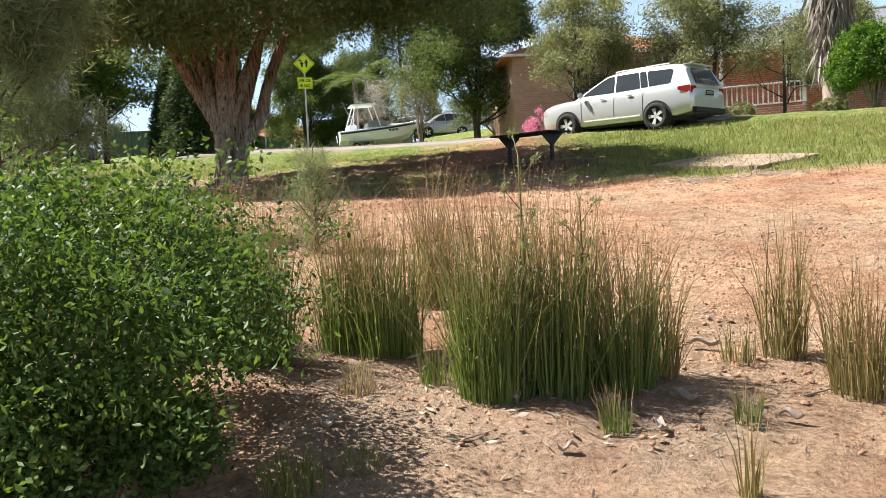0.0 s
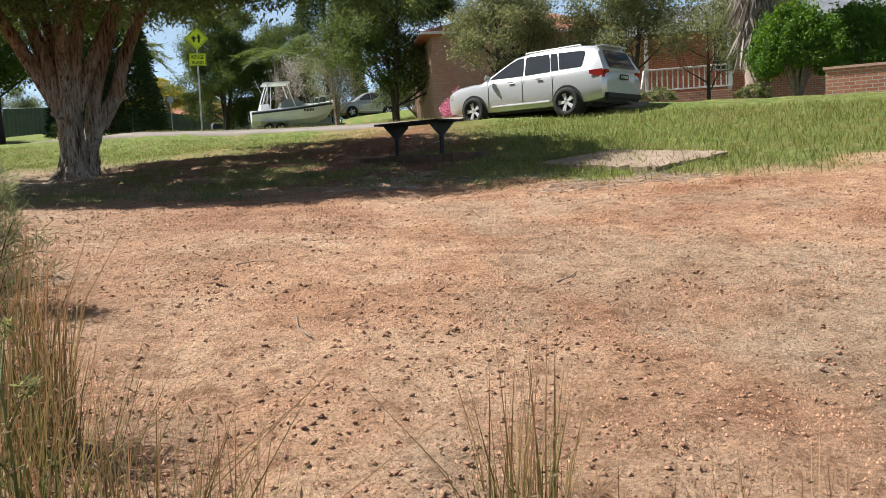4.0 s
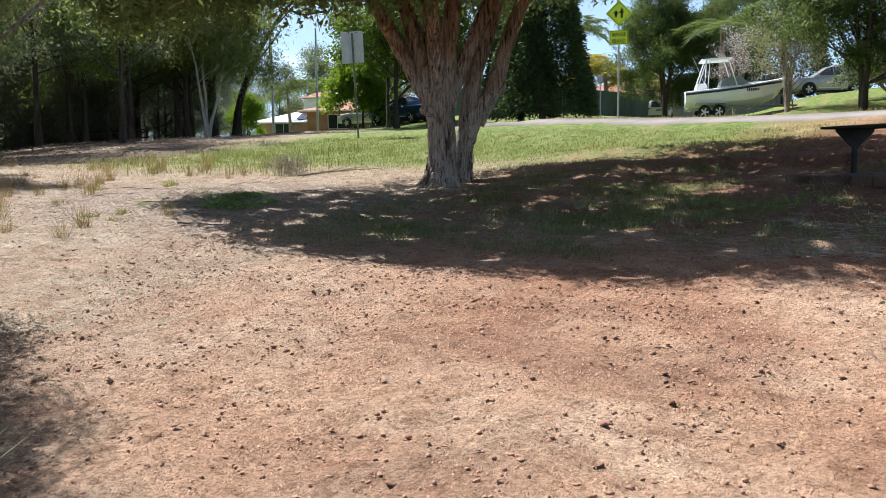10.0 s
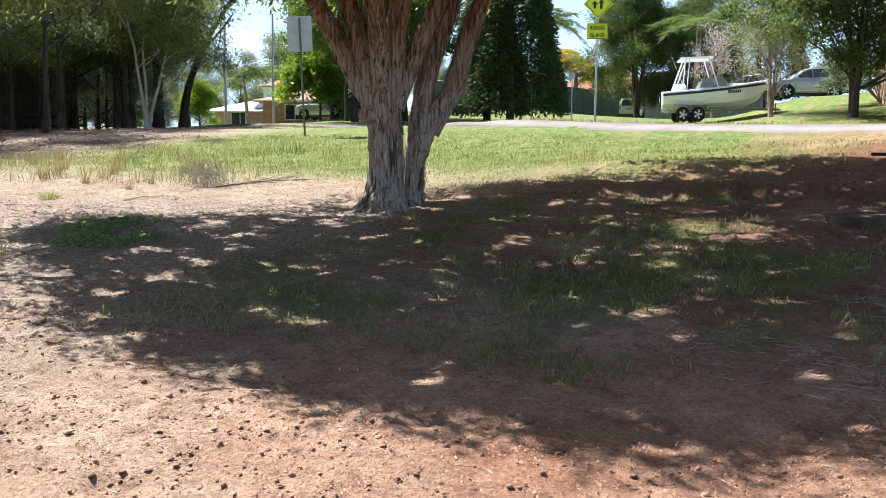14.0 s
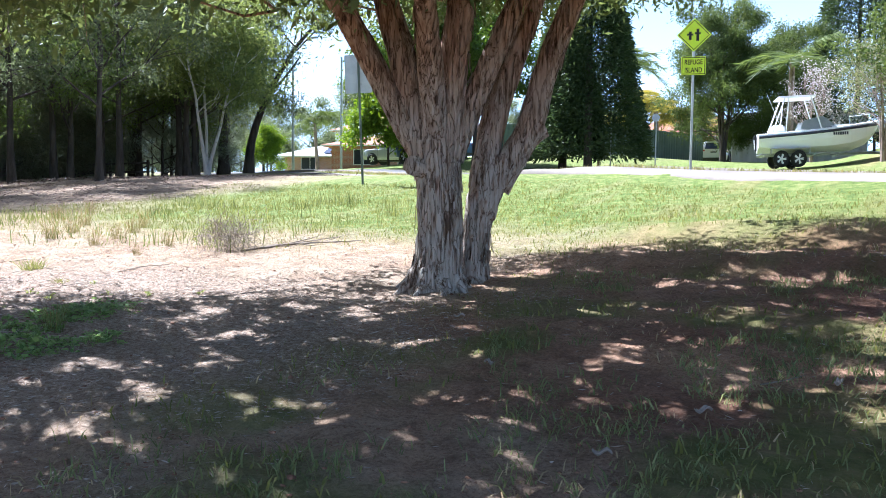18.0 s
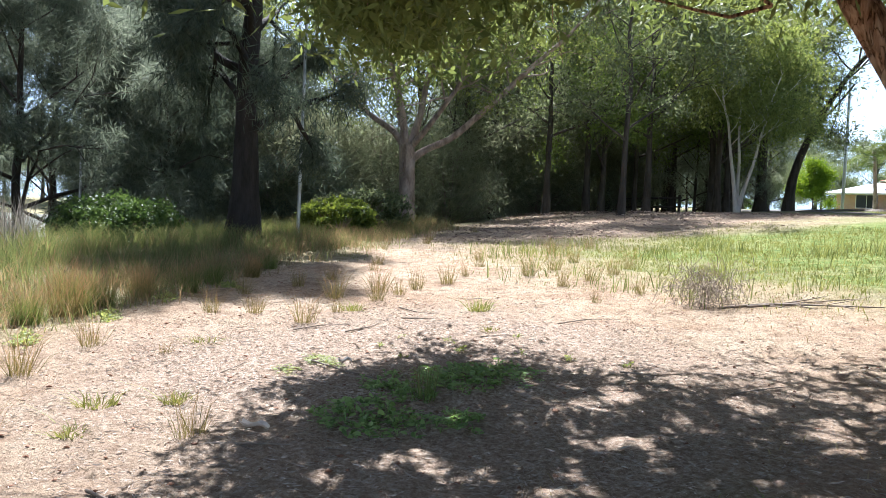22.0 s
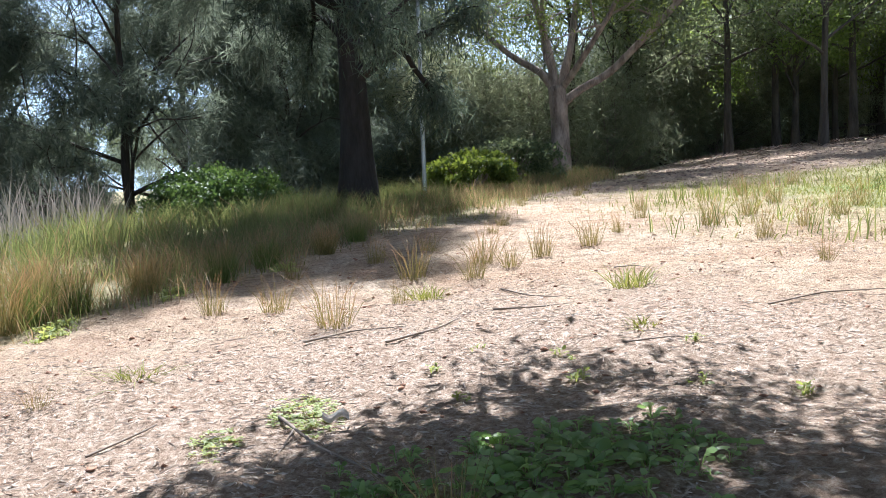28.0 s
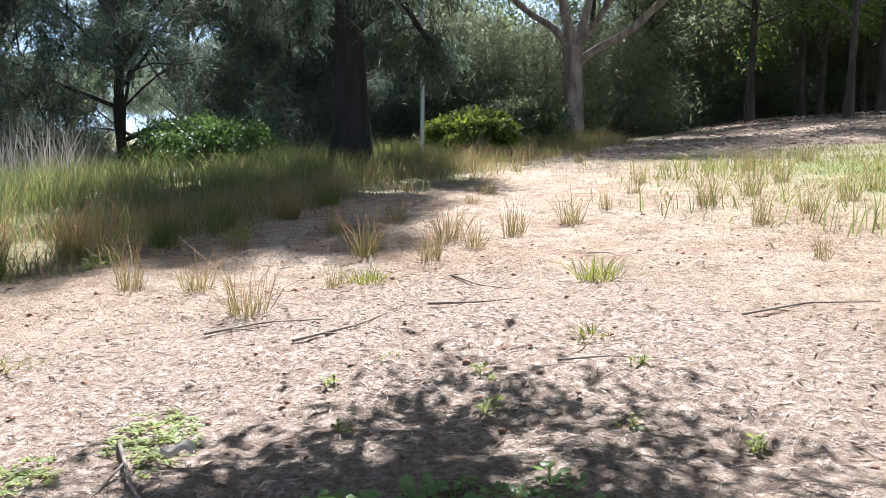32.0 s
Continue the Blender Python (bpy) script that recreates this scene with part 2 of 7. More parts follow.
def ground_material():
    m = bpy.data.materials.new("earth_and_grass")
    m.use_nodes = True
    n, l = m.node_tree.nodes, m.node_tree.links
    p = n["Principled BSDF"]
    p.inputs["Roughness"].default_value, p.inputs["Specular IOR Level"].default_value = .95, .12
    tc = n.new("ShaderNodeTexCoord")

    def noisy(scale, detail=5, rough=.6):
        a = n.new("ShaderNodeTexNoise")
        a.inputs["Scale"].default_value, a.inputs["Detail"].default_value, a.inputs["Roughness"].default_value = scale, detail, rough
        l.new(tc.outputs["Object"], a.inputs["Vector"])
        return a.outputs["Fac"]

    def ramp(fac, stops):
        r = n.new("ShaderNodeValToRGB")
        e = r.color_ramp.elements
        e[0].position, e[0].color = stops[0][0], rgba(stops[0][1])
        e[1].position, e[1].color = stops[-1][0], rgba(stops[-1][1])
        for pos, c in stops[1:-1]:
            k = e.new(pos)
            k.color = rgba(c)
        l.new(fac, r.inputs[0])
        return r.outputs[0]

    def attr(name):
        a = n.new("ShaderNodeAttribute")
        a.attribute_name = name
        return a.outputs["Fac"]

    def mixed(fac, a, b, kind='MIX'):
        x = n.new("ShaderNodeMix")
        x.data_type, x.blend_type = 'RGBA', kind
        if isinstance(fac, float):
            x.inputs[0].default_value = fac
        else:
            l.new(fac, x.inputs[0])
        l.new(a, x.inputs[6]), l.new(b, x.inputs[7])
        return x.outputs[2]

    red = ramp(noisy(.9), [(.32, (.33, .162, .09)), (.5, (.47, .278, .168)), (.7, (.60, .41, .268))])
    pale = ramp(noisy(1.7), [(.3, (.315, .218, .142)), (.55, (.405, .312, .215)), (.75, (.47, .392, .29))])
    dirt = mixed(attr("pale"), red, pale)
    # redder soil, darkened further so its colour also holds the tree's shade
    red_and_shade = ramp(noisy(3.2), [(.3, (.14, .055, .032)), (.55, (.215, .09, .052)), (.75, (.31, .15, .09))])
    dirt = mixed(attr("red_and_shade"), dirt, red_and_shade)
    grain = ramp(noisy(46, 8, .8), [(.33, (.38, .34, .32)), (.46, (.90, .90, .90)), (.68, (1.2, 1.2, 1.2))])
    dirt = mixed(1.0, dirt, grain, 'MULTIPLY')
    mottle = ramp(noisy(7, 6, .7), [(.34, (.60, .55, .52)), (.5, (.96, .96, .96)), (.66, (1.14, 1.14, 1.13))])
    dirt = mixed(1.0, dirt, mottle, 'MULTIPLY')
    crumb = ramp(noisy(38, 5, .7), [(.38, (.74, .71, .69)), (.5, (1.0, 1.0, 1.0)), (.63, (1.13, 1.13, 1.12))])
    dirt = mixed(1.0, dirt, crumb, 'MULTIPLY')
    straw = ramp(noisy(26, 6, .8), [(.3, (.13, .085, .055)), (.5, (.34, .25, .18)), (.68, (.62, .53, .43))])
    dirt = mixed(attr("litter"), dirt, straw)
    turf = ramp(noisy(5, 6, .7), [(.3, (.07, .105, .024)), (.5, (.145, .19, .045)), (.7, (.27, .26, .10))])
    col = mixed(attr("grass"), dirt, turf)
    l.new(col, p.inputs["Base Color"])
    h1, h2, h3 = noisy(11, 7, .75), noisy(75, 6, .8), noisy(34, 5, .7)
    hm = n.new("ShaderNodeMath")
    hm.operation = 'MULTIPLY_ADD'
    hm.inputs[1].default_value = .55
    l.new(h3, hm.inputs[0]), l.new(h1, hm.inputs[2])
    ad = n.new("ShaderNodeMath")
    ad.operation = 'MULTIPLY_ADD'
    ad.inputs[1].default_value = .35
    l.new(h2, ad.inputs[0]), l.new(hm.outputs[0], ad.inputs[2])
    bp = n.new("ShaderNodeBump")
    bp.inputs["Strength"].default_value, bp.inputs["Distance"].default_value = .95, .05
    l.new(ad.outputs[0], bp.inputs["Height"])
    l.new(bp.outputs[0], p.inputs["Normal"])
    return m


# ---- mesh tools ----


def tri_mesh(name, V, T, material, uv=None):
    V, T = np.asarray(V, np.float32), np.asarray(T, np.int32)
    me = bpy.data.meshes.new(name)
    k = T.shape[1]
    me.vertices.add(len(V))
    me.vertices.foreach_set("co", V.ravel())
    me.loops.add(T.size)
    me.loops.foreach_set("vertex_index", T.ravel())
    me.polygons.add(len(T))
    me.polygons.foreach_set("loop_start", np.arange(0, T.size, k, dtype=np.int32))
    me.update(calc_edges=True)
    me.materials.append(material)
    return me


def part(name, shape, material, parent=None, label="", m=None, smooth_shade=False):
    """Links a bmesh (or a ready mesh) as one object, under a thing or a part."""
    if isinstance(shape, bmesh.types.BMesh):
        me = bpy.data.meshes.new(name)
        shape.to_mesh(me)
        shape.free()
        me.materials.append(material)
    else:
        me = shape
    if smooth_shade:
        me.polygons.foreach_set("use_smooth", [True] * len(me.polygons))
    ob = new(name, me)
    if parent is not None:
        ob.parent = parent
    if m is not None:
        ob.matrix_basis = m
    return tagged(ob, label)


def thing(name, label, category, group="", kind="", m=None):
    e = new(name)
    e.empty_display_size = .2
    if m is not None:
        e.matrix_basis = m
    return tagged(e, label, category, group, kind)


def box(sx, sy, sz, x=0, y=0, z=0, bevel=.01, turn=None):
    """A bevelled box, centred in x and y, that stands on z."""
    b = bmesh.new()
    bmesh.ops.create_cube(b, size=1)
    bmesh.ops.scale(b, vec=(sx, sy, sz), verts=b.verts)
    bmesh.ops.translate(b, vec=(0, 0, sz / 2), verts=b.verts)
    if bevel:
        bmesh.ops.bevel(b, geom=list(b.edges), offset=min(bevel, .45 * min(sx, sy, sz)), segments=2, affect='EDGES')
    if turn is not None:
        b.transform(turn)
    bmesh.ops.translate(b, vec=(x, y, z), verts=b.verts)
    return b


def rod(a, c, r0, r1=None, sides=10):
    """A round bar from a to c."""
    b = bmesh.new()
    a, c = Vector(a), Vector(c)
    d = c - a
    bmesh.ops.create_cone(b, cap_ends=True, segments=sides, radius1=r0, radius2=r0 if r1 is None else r1, depth=d.length)
    b.transform(Matrix.Translation((a + c) / 2) @ d.to_track_quat('Z', 'Y').to_matrix().to_4x4())
    return b


def joined(*some):
    out = bmesh.new()
    for b in some:
        tmp = bpy.data.meshes.new("tmp")
        b.to_mesh(tmp)
        b.free()
        out.from_mesh(tmp)
        bpy.data.meshes.remove(tmp)
    return out


def tube(points, radii, sides=8, rough=0.0, seed=0, ridge=6.0):
    """A tapered limb along points; rough: how far its bark stands out."""
    P = np.array(points, float)
    R = np.array(radii, float)
    n = len(P)
    d = np.gradient(P, axis=0)
    d /= np.linalg.norm(d, axis=1)[:, None] + 1e-9
    ref = np.array([0.31, .95, .05])
    V = []
    length = np.r_[0, np.cumsum(np.linalg.norm(np.diff(P, axis=0), axis=1))]
    for i in range(n):
        a = np.cross(d[i], ref)
        a /= np.linalg.norm(a) + 1e-9
        b = np.cross(d[i], a)
        th = np.linspace(0, 2 * np.pi, sides, endpoint=False)
        r = R[i] * np.ones(sides)
        if rough:
            c, s = np.cos(th), np.sin(th)
            r = r + rough * (fbm(c * ridge * R[i] * 4 + seed, s * ridge * R[i] * 4 + length[i] * 1.3, seed, 4) - .5) * 2
            r = r + rough * .6 * (vnoise(th * 3.2 + seed, length[i] * 9 + 0 * th, seed + 5) - .5)
        V.append(P[i] + r[:, None] * (np.cos(th)[:, None] * a + np.sin(th)[:, None] * b))
    V = np.concatenate(V)
    k = np.arange(sides)
    k2 = (k + 1) % sides
    T = []
    for i in range(n - 1):
        o, q = i * sides, (i + 1) * sides
        T.append(np.stack([o + k, o + k2, q + k2, q + k], 1))
    T = np.concatenate(T)
    tip = len(V)
    return np.r_[V, [P[-1]]], np.r_[np.c_[T[:, [0, 1, 2]]], np.c_[T[:, [0, 2, 3]]], np.stack([(n - 1) * sides + k, (n - 1) * sides + k2, k * 0 + tip], 1)]


def merge(pieces):
    V, T, o = [], [], 0
    for v, t in pieces:
        V.append(v)
        T.append(t + o)
        o += len(v)
    return np.concatenate(V), np.concatenate(T)


def curve_points(ctrl, n):
    """n points along a smooth line through ctrl (rows of x, y, z, r)."""
    c = np.array(ctrl, float)
    t = np.r_[0, np.cumsum(np.linalg.norm(np.diff(c[:, :3], axis=0), axis=1))]
    t /= t[-1]
    s = np.linspace(0, 1, n)
    out = np.stack([np.interp(s, t, c[:, j]) for j in range(4)], 1)
    for _ in range(max(1, n // 12)):
        out[1:-1, :3] = (out[:-2, :3] + 2 * out[1:-1, :3] + out[2:, :3]) / 4
    return out[:, :3], out[:, 3]


def leaves(C, length, width, rng, droop=0.0, along=None, jitter=.25, flat=0.0):
    """A diamond leaf at each place of C."""
    N = len(C)
    d = rng.normal(size=(N, 3))
    if along is not None:
        d = d * .6 + along
    d[:, 2] -= droop
    d /= np.linalg.norm(d, axis=1)[:, None] + 1e-9
    w = np.cross(d, rng.normal(size=(N, 3)) + np.array([0, 0, flat]))
    w /= np.linalg.norm(w, axis=1)[:, None] + 1e-9
    L = length * (1 + jitter * rng.normal(size=(N, 1))).clip(.5, 1.7)
    B = width * (1 + jitter * rng.normal(size=(N, 1))).clip(.5, 1.7)
    up = np.cross(d, w)
    mid = C + d * L * .45
    V = np.stack([C, mid + w * B * .5 + up * B * .12, C + d * L, mid - w * B * .5 + up * B * .12], 1).reshape(-1, 3)
    k = np.arange(N)[:, None] * 4
    T = np.concatenate([k + [0, 1, 2], k + [0, 2, 3]])
    return V, T


def blades(P, H, wid, rng, lean=.25, dirs=None):
    """Grass or rush blades that stand on the places P, bent at half height."""
    N = len(P)
    H = np.broadcast_to(np.asarray(H, float).reshape(-1, 1), (N, 1))
    th = rng.uniform(0, 2 * np.pi, N)
    out = np.stack([np.cos(th), np.sin(th), 0 * th], 1) if dirs is None else dirs
    ln = lean * (.4 + rng.random((N, 1)))
    side = np.stack([-out[:, 1], out[:, 0], 0 * th], 1)
    ph = rng.uniform(0, 2 * np.pi, N)
    side = side * np.cos(ph)[:, None] + out * np.sin(ph)[:, None]
    side = side / (np.linalg.norm(side, axis=1)[:, None] + 1e-6)
    up = np.array([0, 0, 1.0])
    m = P + up * H * .55 + out * H * ln * .35
    t = P + up * H * (1 - .25 * ln) + out * H * ln
    w = wid * (.7 + .6 * rng.random((N, 1)))
    V = np.stack([P - side * w, P + side * w, m + side * w * .8, m - side * w * .8, t], 1).reshape(-1, 3)
    k = np.arange(N)[:, None] * 5
    return V, np.concatenate([k + [0, 1, 2], k + [0, 2, 3], k + [3, 2, 4]])

# ---- ground ----


def spaced(lo, hi, fine_lo, fine_hi, step, grow=1.22):
    mid = list(np.arange(fine_lo, fine_hi, step))
    d, v, right = step, fine_hi, []
    while v < hi:
        right.append(v)
        d *= grow
        v += d
    d, v, left = step, fine_lo, []
    while v > lo:
        d *= grow
        v -= d
        left.append(v)
    return np.array(left[::-1] + mid + right + [hi])


def relief(x, y):
    return (fbm(x * 1.1, y * 1.1, 50) - .5) * .10 + (fbm(x * 5, y * 5, 60) - .5) * .055 + (np.abs(fbm(x * 9, y * 9, 61, 3) - .5) - .1) * -.05


def build_ground():
    X = spaced(-900, 900, -12, 7, .06)
    Y = spaced(-900, 1200, 2.5, 20, .06)
    gx, gy = np.meshgrid(X, Y)
    x, y = gx.ravel(), gy.ravel()
    z = land(x, y)
    near = smooth(40, 10, np.hypot(x + 3, y - 13))
    rough = relief(x, y)
    z = z + rough * near * smooth(1.4, -.4, path_side(x, y))
    # worn ledges where roots hold the bank under the tree
    led = smooth(.35, .65, fbm(x * .35 + y * .1, y * 1.5, 71)) * smooth(19.5, 21, y) * smooth(27, 24.5, y) * smooth(-6, -3.5, x) * smooth(5, 3, x)
    z = z + .16 * led
    wx, wy = len(X), len(Y)
    i, j = np.meshgrid(np.arange(wx - 1), np.arange(wy - 1))
    o = (j * wx + i).ravel()
    Q = np.stack([o, o + 1, o + wx + 1, o + wx], 1)
    me = tri_mesh("ground", np.stack([x, y, z], 1), Q, ground_material())
    n = fbm(x * .45, y * .45, 81)
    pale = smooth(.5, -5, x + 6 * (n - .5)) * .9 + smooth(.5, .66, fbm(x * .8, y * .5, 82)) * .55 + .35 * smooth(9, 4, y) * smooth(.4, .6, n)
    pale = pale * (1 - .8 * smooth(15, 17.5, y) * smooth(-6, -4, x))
    # red soil round the paperbark, with the crown's shade put into the tone
    red_and_shade = .85 * smooth(-5.0, -1.2, x + 2.5 * (n - .5)) * smooth(14.6, 16.6, y + 2 * (n - .5)) * smooth(27.5, 26, y) * smooth(.18, .42, fbm(x * .7, y * .9, 85))
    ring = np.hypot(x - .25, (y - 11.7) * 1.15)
    red_and_shade = np.maximum(red_and_shade, .5 * smooth(1.15, .6, ring + .5 * (n - .5)) * smooth(.1, .7, ring))
    for key, val in (("red_and_shade", red_and_shade), ("grass", grassy(x, y)), ("pale", np.clip(pale, 0, 1)), ("litter", littered(x, y))):
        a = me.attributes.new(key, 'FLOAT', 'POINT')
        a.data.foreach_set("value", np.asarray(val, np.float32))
    me.polygons.foreach_set("use_smooth", [True] * len(me.polygons))
    g = new("ground", me)
    return tagged(g, "sloping red-brown bare earth turning to green lawn", "ground", kind="structure")


build_ground()


def on_ground(x, y, scale=1.0, turn=0.0, dz=0.0):
    return pose(x, y, gz(x, y) + dz, 0, 0, turn) @ Matrix.Diagonal((scale, scale, scale, 1))


# lake behind the reeds
bm = bmesh.new()
bm.faces.new([bm.verts.new((x, y, -1.9)) for x, y in [(-14, -8), (-60, -200), (-420, -160), (-520, 120), (-330, 260), (-120, 92), (-44, 22.5)]])
water = bpy.data.materials.new("lake_water")
water.use_nodes = True
wp = water.node_tree.nodes["Principled BSDF"]
wp.inputs["Base Color"].default_value = (.085, .08, .038, 1)
wp.inputs["Roughness"].default_value = .3
wp.inputs["Specular IOR Level"].default_value = .25
wz, wb = water.node_tree.nodes.new("ShaderNodeTexNoise"), water.node_tree.nodes.new("ShaderNodeBump")
wz.inputs["Scale"].default_value = 2.2
wb.inputs["Strength"].default_value, wb.inputs["Distance"].default_value = .3, .1
water.node_tree.links.new(wz.outputs["Fac"], wb.inputs["Height"])
water.node_tree.links.new(wb.outputs[0], wp.inputs["Normal"])
me = bpy.data.meshes.new("water")
bm.to_mesh(me)
bm.free()
me.materials.append(water)
tagged(new("water", me), "still olive-brown lake water behind the reeds", "lake", kind="structure")

# footpath in slabs, road, driveway
concrete = surface("pale_concrete", (.17, .145, .12), (.28, .24, .205), .9, 1.5, 45, .3)
asphalt = surface("worn_asphalt", (.08, .077, .074), (.14, .133, .125), .92, .8, 90, .3)


def ribbon(name, s0, s1, r0, r1, step, lift, material, label, category, thick=.05):
    """A strip of ground cover along the footpath's line: s metres beyond its near edge, r metres leftwards."""
    V, T = [], []
    R = np.arange(r0, r1 + step, step)
    for r in R:
        for s in (s0, s1):
            x, y = -1.7 + .465 * s - .885 * r, 27.7 + .885 * s + .465 * r
            for dz in (lift, lift - thick - .1):
                V.append((x, y, gz(x, y) + dz))
    for i in range(len(R) - 1):
        o, q = 4 * i, 4 * i + 4
        T += [(o, o + 2, q + 2, q), (o, q, q + 1, o + 1), (o + 2, o + 3, q + 3, q + 2)]
    o = 4 * (len(R) - 1)
    T += [(0, 1, 3, 2), (o, o + 2, o + 3, o + 1)]
    me = tri_mesh(name, V, T, material)
    return tagged(new(name, me), label, category, kind="structure")


road = ribbon("road", 3.4, 9.6, -9, 60, 1.5, .015, asphalt, "worn pale grey asphalt street", "road", .1)
ribbon("kerb", 3.22, 3.38, -9, 60, 1.5, .07, concrete, "low concrete kerb along the street", "kerb", .15)
path_base = ribbon("pavement", .72, 1.5, -9, 40, 1.0, .01, concrete, "pale concrete footpath above the bank", "footpath", .06)
ribbon("driveway", 10.0, 21.0, -2.6, 1.0, 1.0, .02, concrete, "pale concrete driveway beside the boat", "driveway", .06)

# ---- wood and leaves ----


def flaking_bark():
    """Bark in long plates: dark cracks, rust-brown inner layers, pale grey skin."""
    m = bpy.data.materials.new("paper_bark")
    m.use_nodes = True
    n, l = m.node_tree.nodes, m.node_tree.links
    p = n["Principled BSDF"]
    p.inputs["Roughness"].default_value, p.inputs["Specular IOR Level"].default_value = .95, .15
    tc, mp = n.new("ShaderNodeTexCoord"), n.new("ShaderNodeMapping")
    mp.inputs["Scale"].default_value = (1, 1, .13)
    l.new(tc.outputs["Object"], mp.inputs[0])
    wob = n.new("ShaderNodeTexNoise")
    wob.inputs["Scale"].default_value, wob.inputs["Detail"].default_value = 6, 5
    l.new(mp.outputs[0], wob.inputs["Vector"])
    add = n.new("ShaderNodeMix")
    add.data_type, add.blend_type = 'RGBA', 'ADD'
    add.inputs[0].default_value = .34
    l.new(mp.outputs[0], add.inputs[6]), l.new(wob.outputs["Color"], add.inputs[7])
    vo, ve = n.new("ShaderNodeTexVoronoi"), n.new("ShaderNodeTexVoronoi")
    ve.feature = 'DISTANCE_TO_EDGE'
    vo.inputs["Scale"].default_value = ve.inputs["Scale"].default_value = 16
    l.new(add.outputs[2], vo.inputs["Vector"]), l.new(add.outputs[2], ve.inputs["Vector"])
    big, fib = n.new("ShaderNodeTexNoise"), n.new("ShaderNodeTexNoise")
    big.inputs["Scale"].default_value, fib.inputs["Scale"].default_value, fib.inputs["Detail"].default_value = 1.6, 26, 9
    l.new(tc.outputs["Object"], big.inputs["Vector"]), l.new(mp.outputs[0], fib.inputs["Vector"])
    sp = n.new("ShaderNodeSeparateColor")
    l.new(vo.outputs["Color"], sp.inputs[0])

    def calc(op, a, b, c=None):
        k = n.new("ShaderNodeMath")
        k.operation = op
        for i, v in enumerate((a, b, c)):
            if v is None:
                continue
            if isinstance(v, float):
                k.inputs[i].default_value = v
            else:
                l.new(v, k.inputs[i])
        return k.outputs[0]
    tone = calc('MULTIPLY_ADD', sp.outputs[0], .16, calc('MULTIPLY_ADD', big.outputs["Fac"], .5, calc('MULTIPLY_ADD', fib.outputs["Fac"], 1.7, -.62)))
    rp = n.new("ShaderNodeValToRGB")
    e = rp.color_ramp.elements
    e[0].position, e[0].color = .24, (.10, .07, .05, 1)
    e[1].position, e[1].color = .88, (.50, .455, .40, 1)
    for pos, c in ((.34, (.27, .20, .15, 1)), (.49, (.385, .335, .28, 1))):
        k = e.new(pos)
        k.color = c
    l.new(tone, rp.inputs[0])
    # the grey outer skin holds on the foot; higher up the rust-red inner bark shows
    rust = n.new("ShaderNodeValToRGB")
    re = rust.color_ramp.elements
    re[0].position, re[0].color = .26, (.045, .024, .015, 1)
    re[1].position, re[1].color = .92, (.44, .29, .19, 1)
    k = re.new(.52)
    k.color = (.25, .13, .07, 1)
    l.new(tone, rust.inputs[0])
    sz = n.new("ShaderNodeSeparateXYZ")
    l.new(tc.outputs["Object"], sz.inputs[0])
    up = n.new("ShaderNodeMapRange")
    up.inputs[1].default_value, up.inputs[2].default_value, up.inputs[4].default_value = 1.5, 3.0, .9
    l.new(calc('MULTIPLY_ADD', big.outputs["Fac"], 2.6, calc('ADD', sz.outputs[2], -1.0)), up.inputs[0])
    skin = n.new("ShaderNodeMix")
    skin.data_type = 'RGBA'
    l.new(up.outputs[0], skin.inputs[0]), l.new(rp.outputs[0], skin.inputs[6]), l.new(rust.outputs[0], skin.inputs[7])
    cr = n.new("ShaderNodeValToRGB")
    cr.color_ramp.elements[0].position, cr.color_ramp.elements[1].position = .0, .055
    cr.color_ramp.elements[0].color = (.55, .48, .42, 1)
    l.new(ve.outputs["Distance"], cr.inputs[0])
    mul = n.new("ShaderNodeMix")
    mul.data_type, mul.blend_type = 'RGBA', 'MULTIPLY'
    mul.inputs[0].default_value = 1
    l.new(skin.outputs[2], mul.inputs[6]), l.new(cr.outputs[0], mul.inputs[7])
    l.new(mul.outputs[2], p.inputs["Base Color"])
    hgt = calc('MULTIPLY_ADD', cr.outputs[0], .6, calc('MULTIPLY_ADD', sp.outputs[1], .6, calc('MULTIPLY', fib.outputs["Fac"], .5)))
    bp = n.new("ShaderNodeBump")
    bp.inputs["Strength"].default_value, bp.inputs["Distance"].default_value = 1.0, .06
    l.new(hgt, bp.inputs["Height"])
    l.new(bp.outputs[0], p.inputs["Normal"])
    return m


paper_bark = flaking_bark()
dark_bark = surface("dark_bark", (.026, .021, .017), (.11, .09, .072), .95, 4, 26, .8, stretch=(1.5, 1.5, .3), dist=.03)
gum_bark = surface("gum_bark", (.085, .055, .042), (.48, .375, .31), .85, 3.5, 22, .7, stretch=(1.5, 1.5, .45), dist=.02)
white_bark = surface("white_bark", (.36, .33, .29), (.66, .62, .56), .8, 3, 20, .3, stretch=(1.5, 1.5, .5), dist=.02)
twig_wood = surface("dead_twig", (.13, .10, .075), (.33, .27, .22), .9, 8, 40, .3)
leaf_paper = leafy("paperbark_leaf", (.045, .076, .028), (.165, .205, .072), .4)
leaf_gum = leafy("gum_leaf", (.05, .08, .026), (.24, .29, .095), .55)
leaf_dark = leafy("dark_leaf", (.036, .058, .03), (.195, .225, .118), .55)
leaf_olive = leafy("olive_leaf", (.075, .095, .04), (.26, .275, .125), .4)
leaf_bright = leafy("bright_leaf", (.05, .12, .015), (.20, .30, .045), .45)
leaf_she = leafy("sheoak_needle", (.04, .056, .04), (.21, .24, .175), .45, .7)
leaf_bush = leafy("bush_leaf", (.016, .044, .013), (.12, .195, .045), .35, .52)
leaf_palm = leafy("palm_leaf", (.04, .075, .022), (.19, .24, .075), .35)
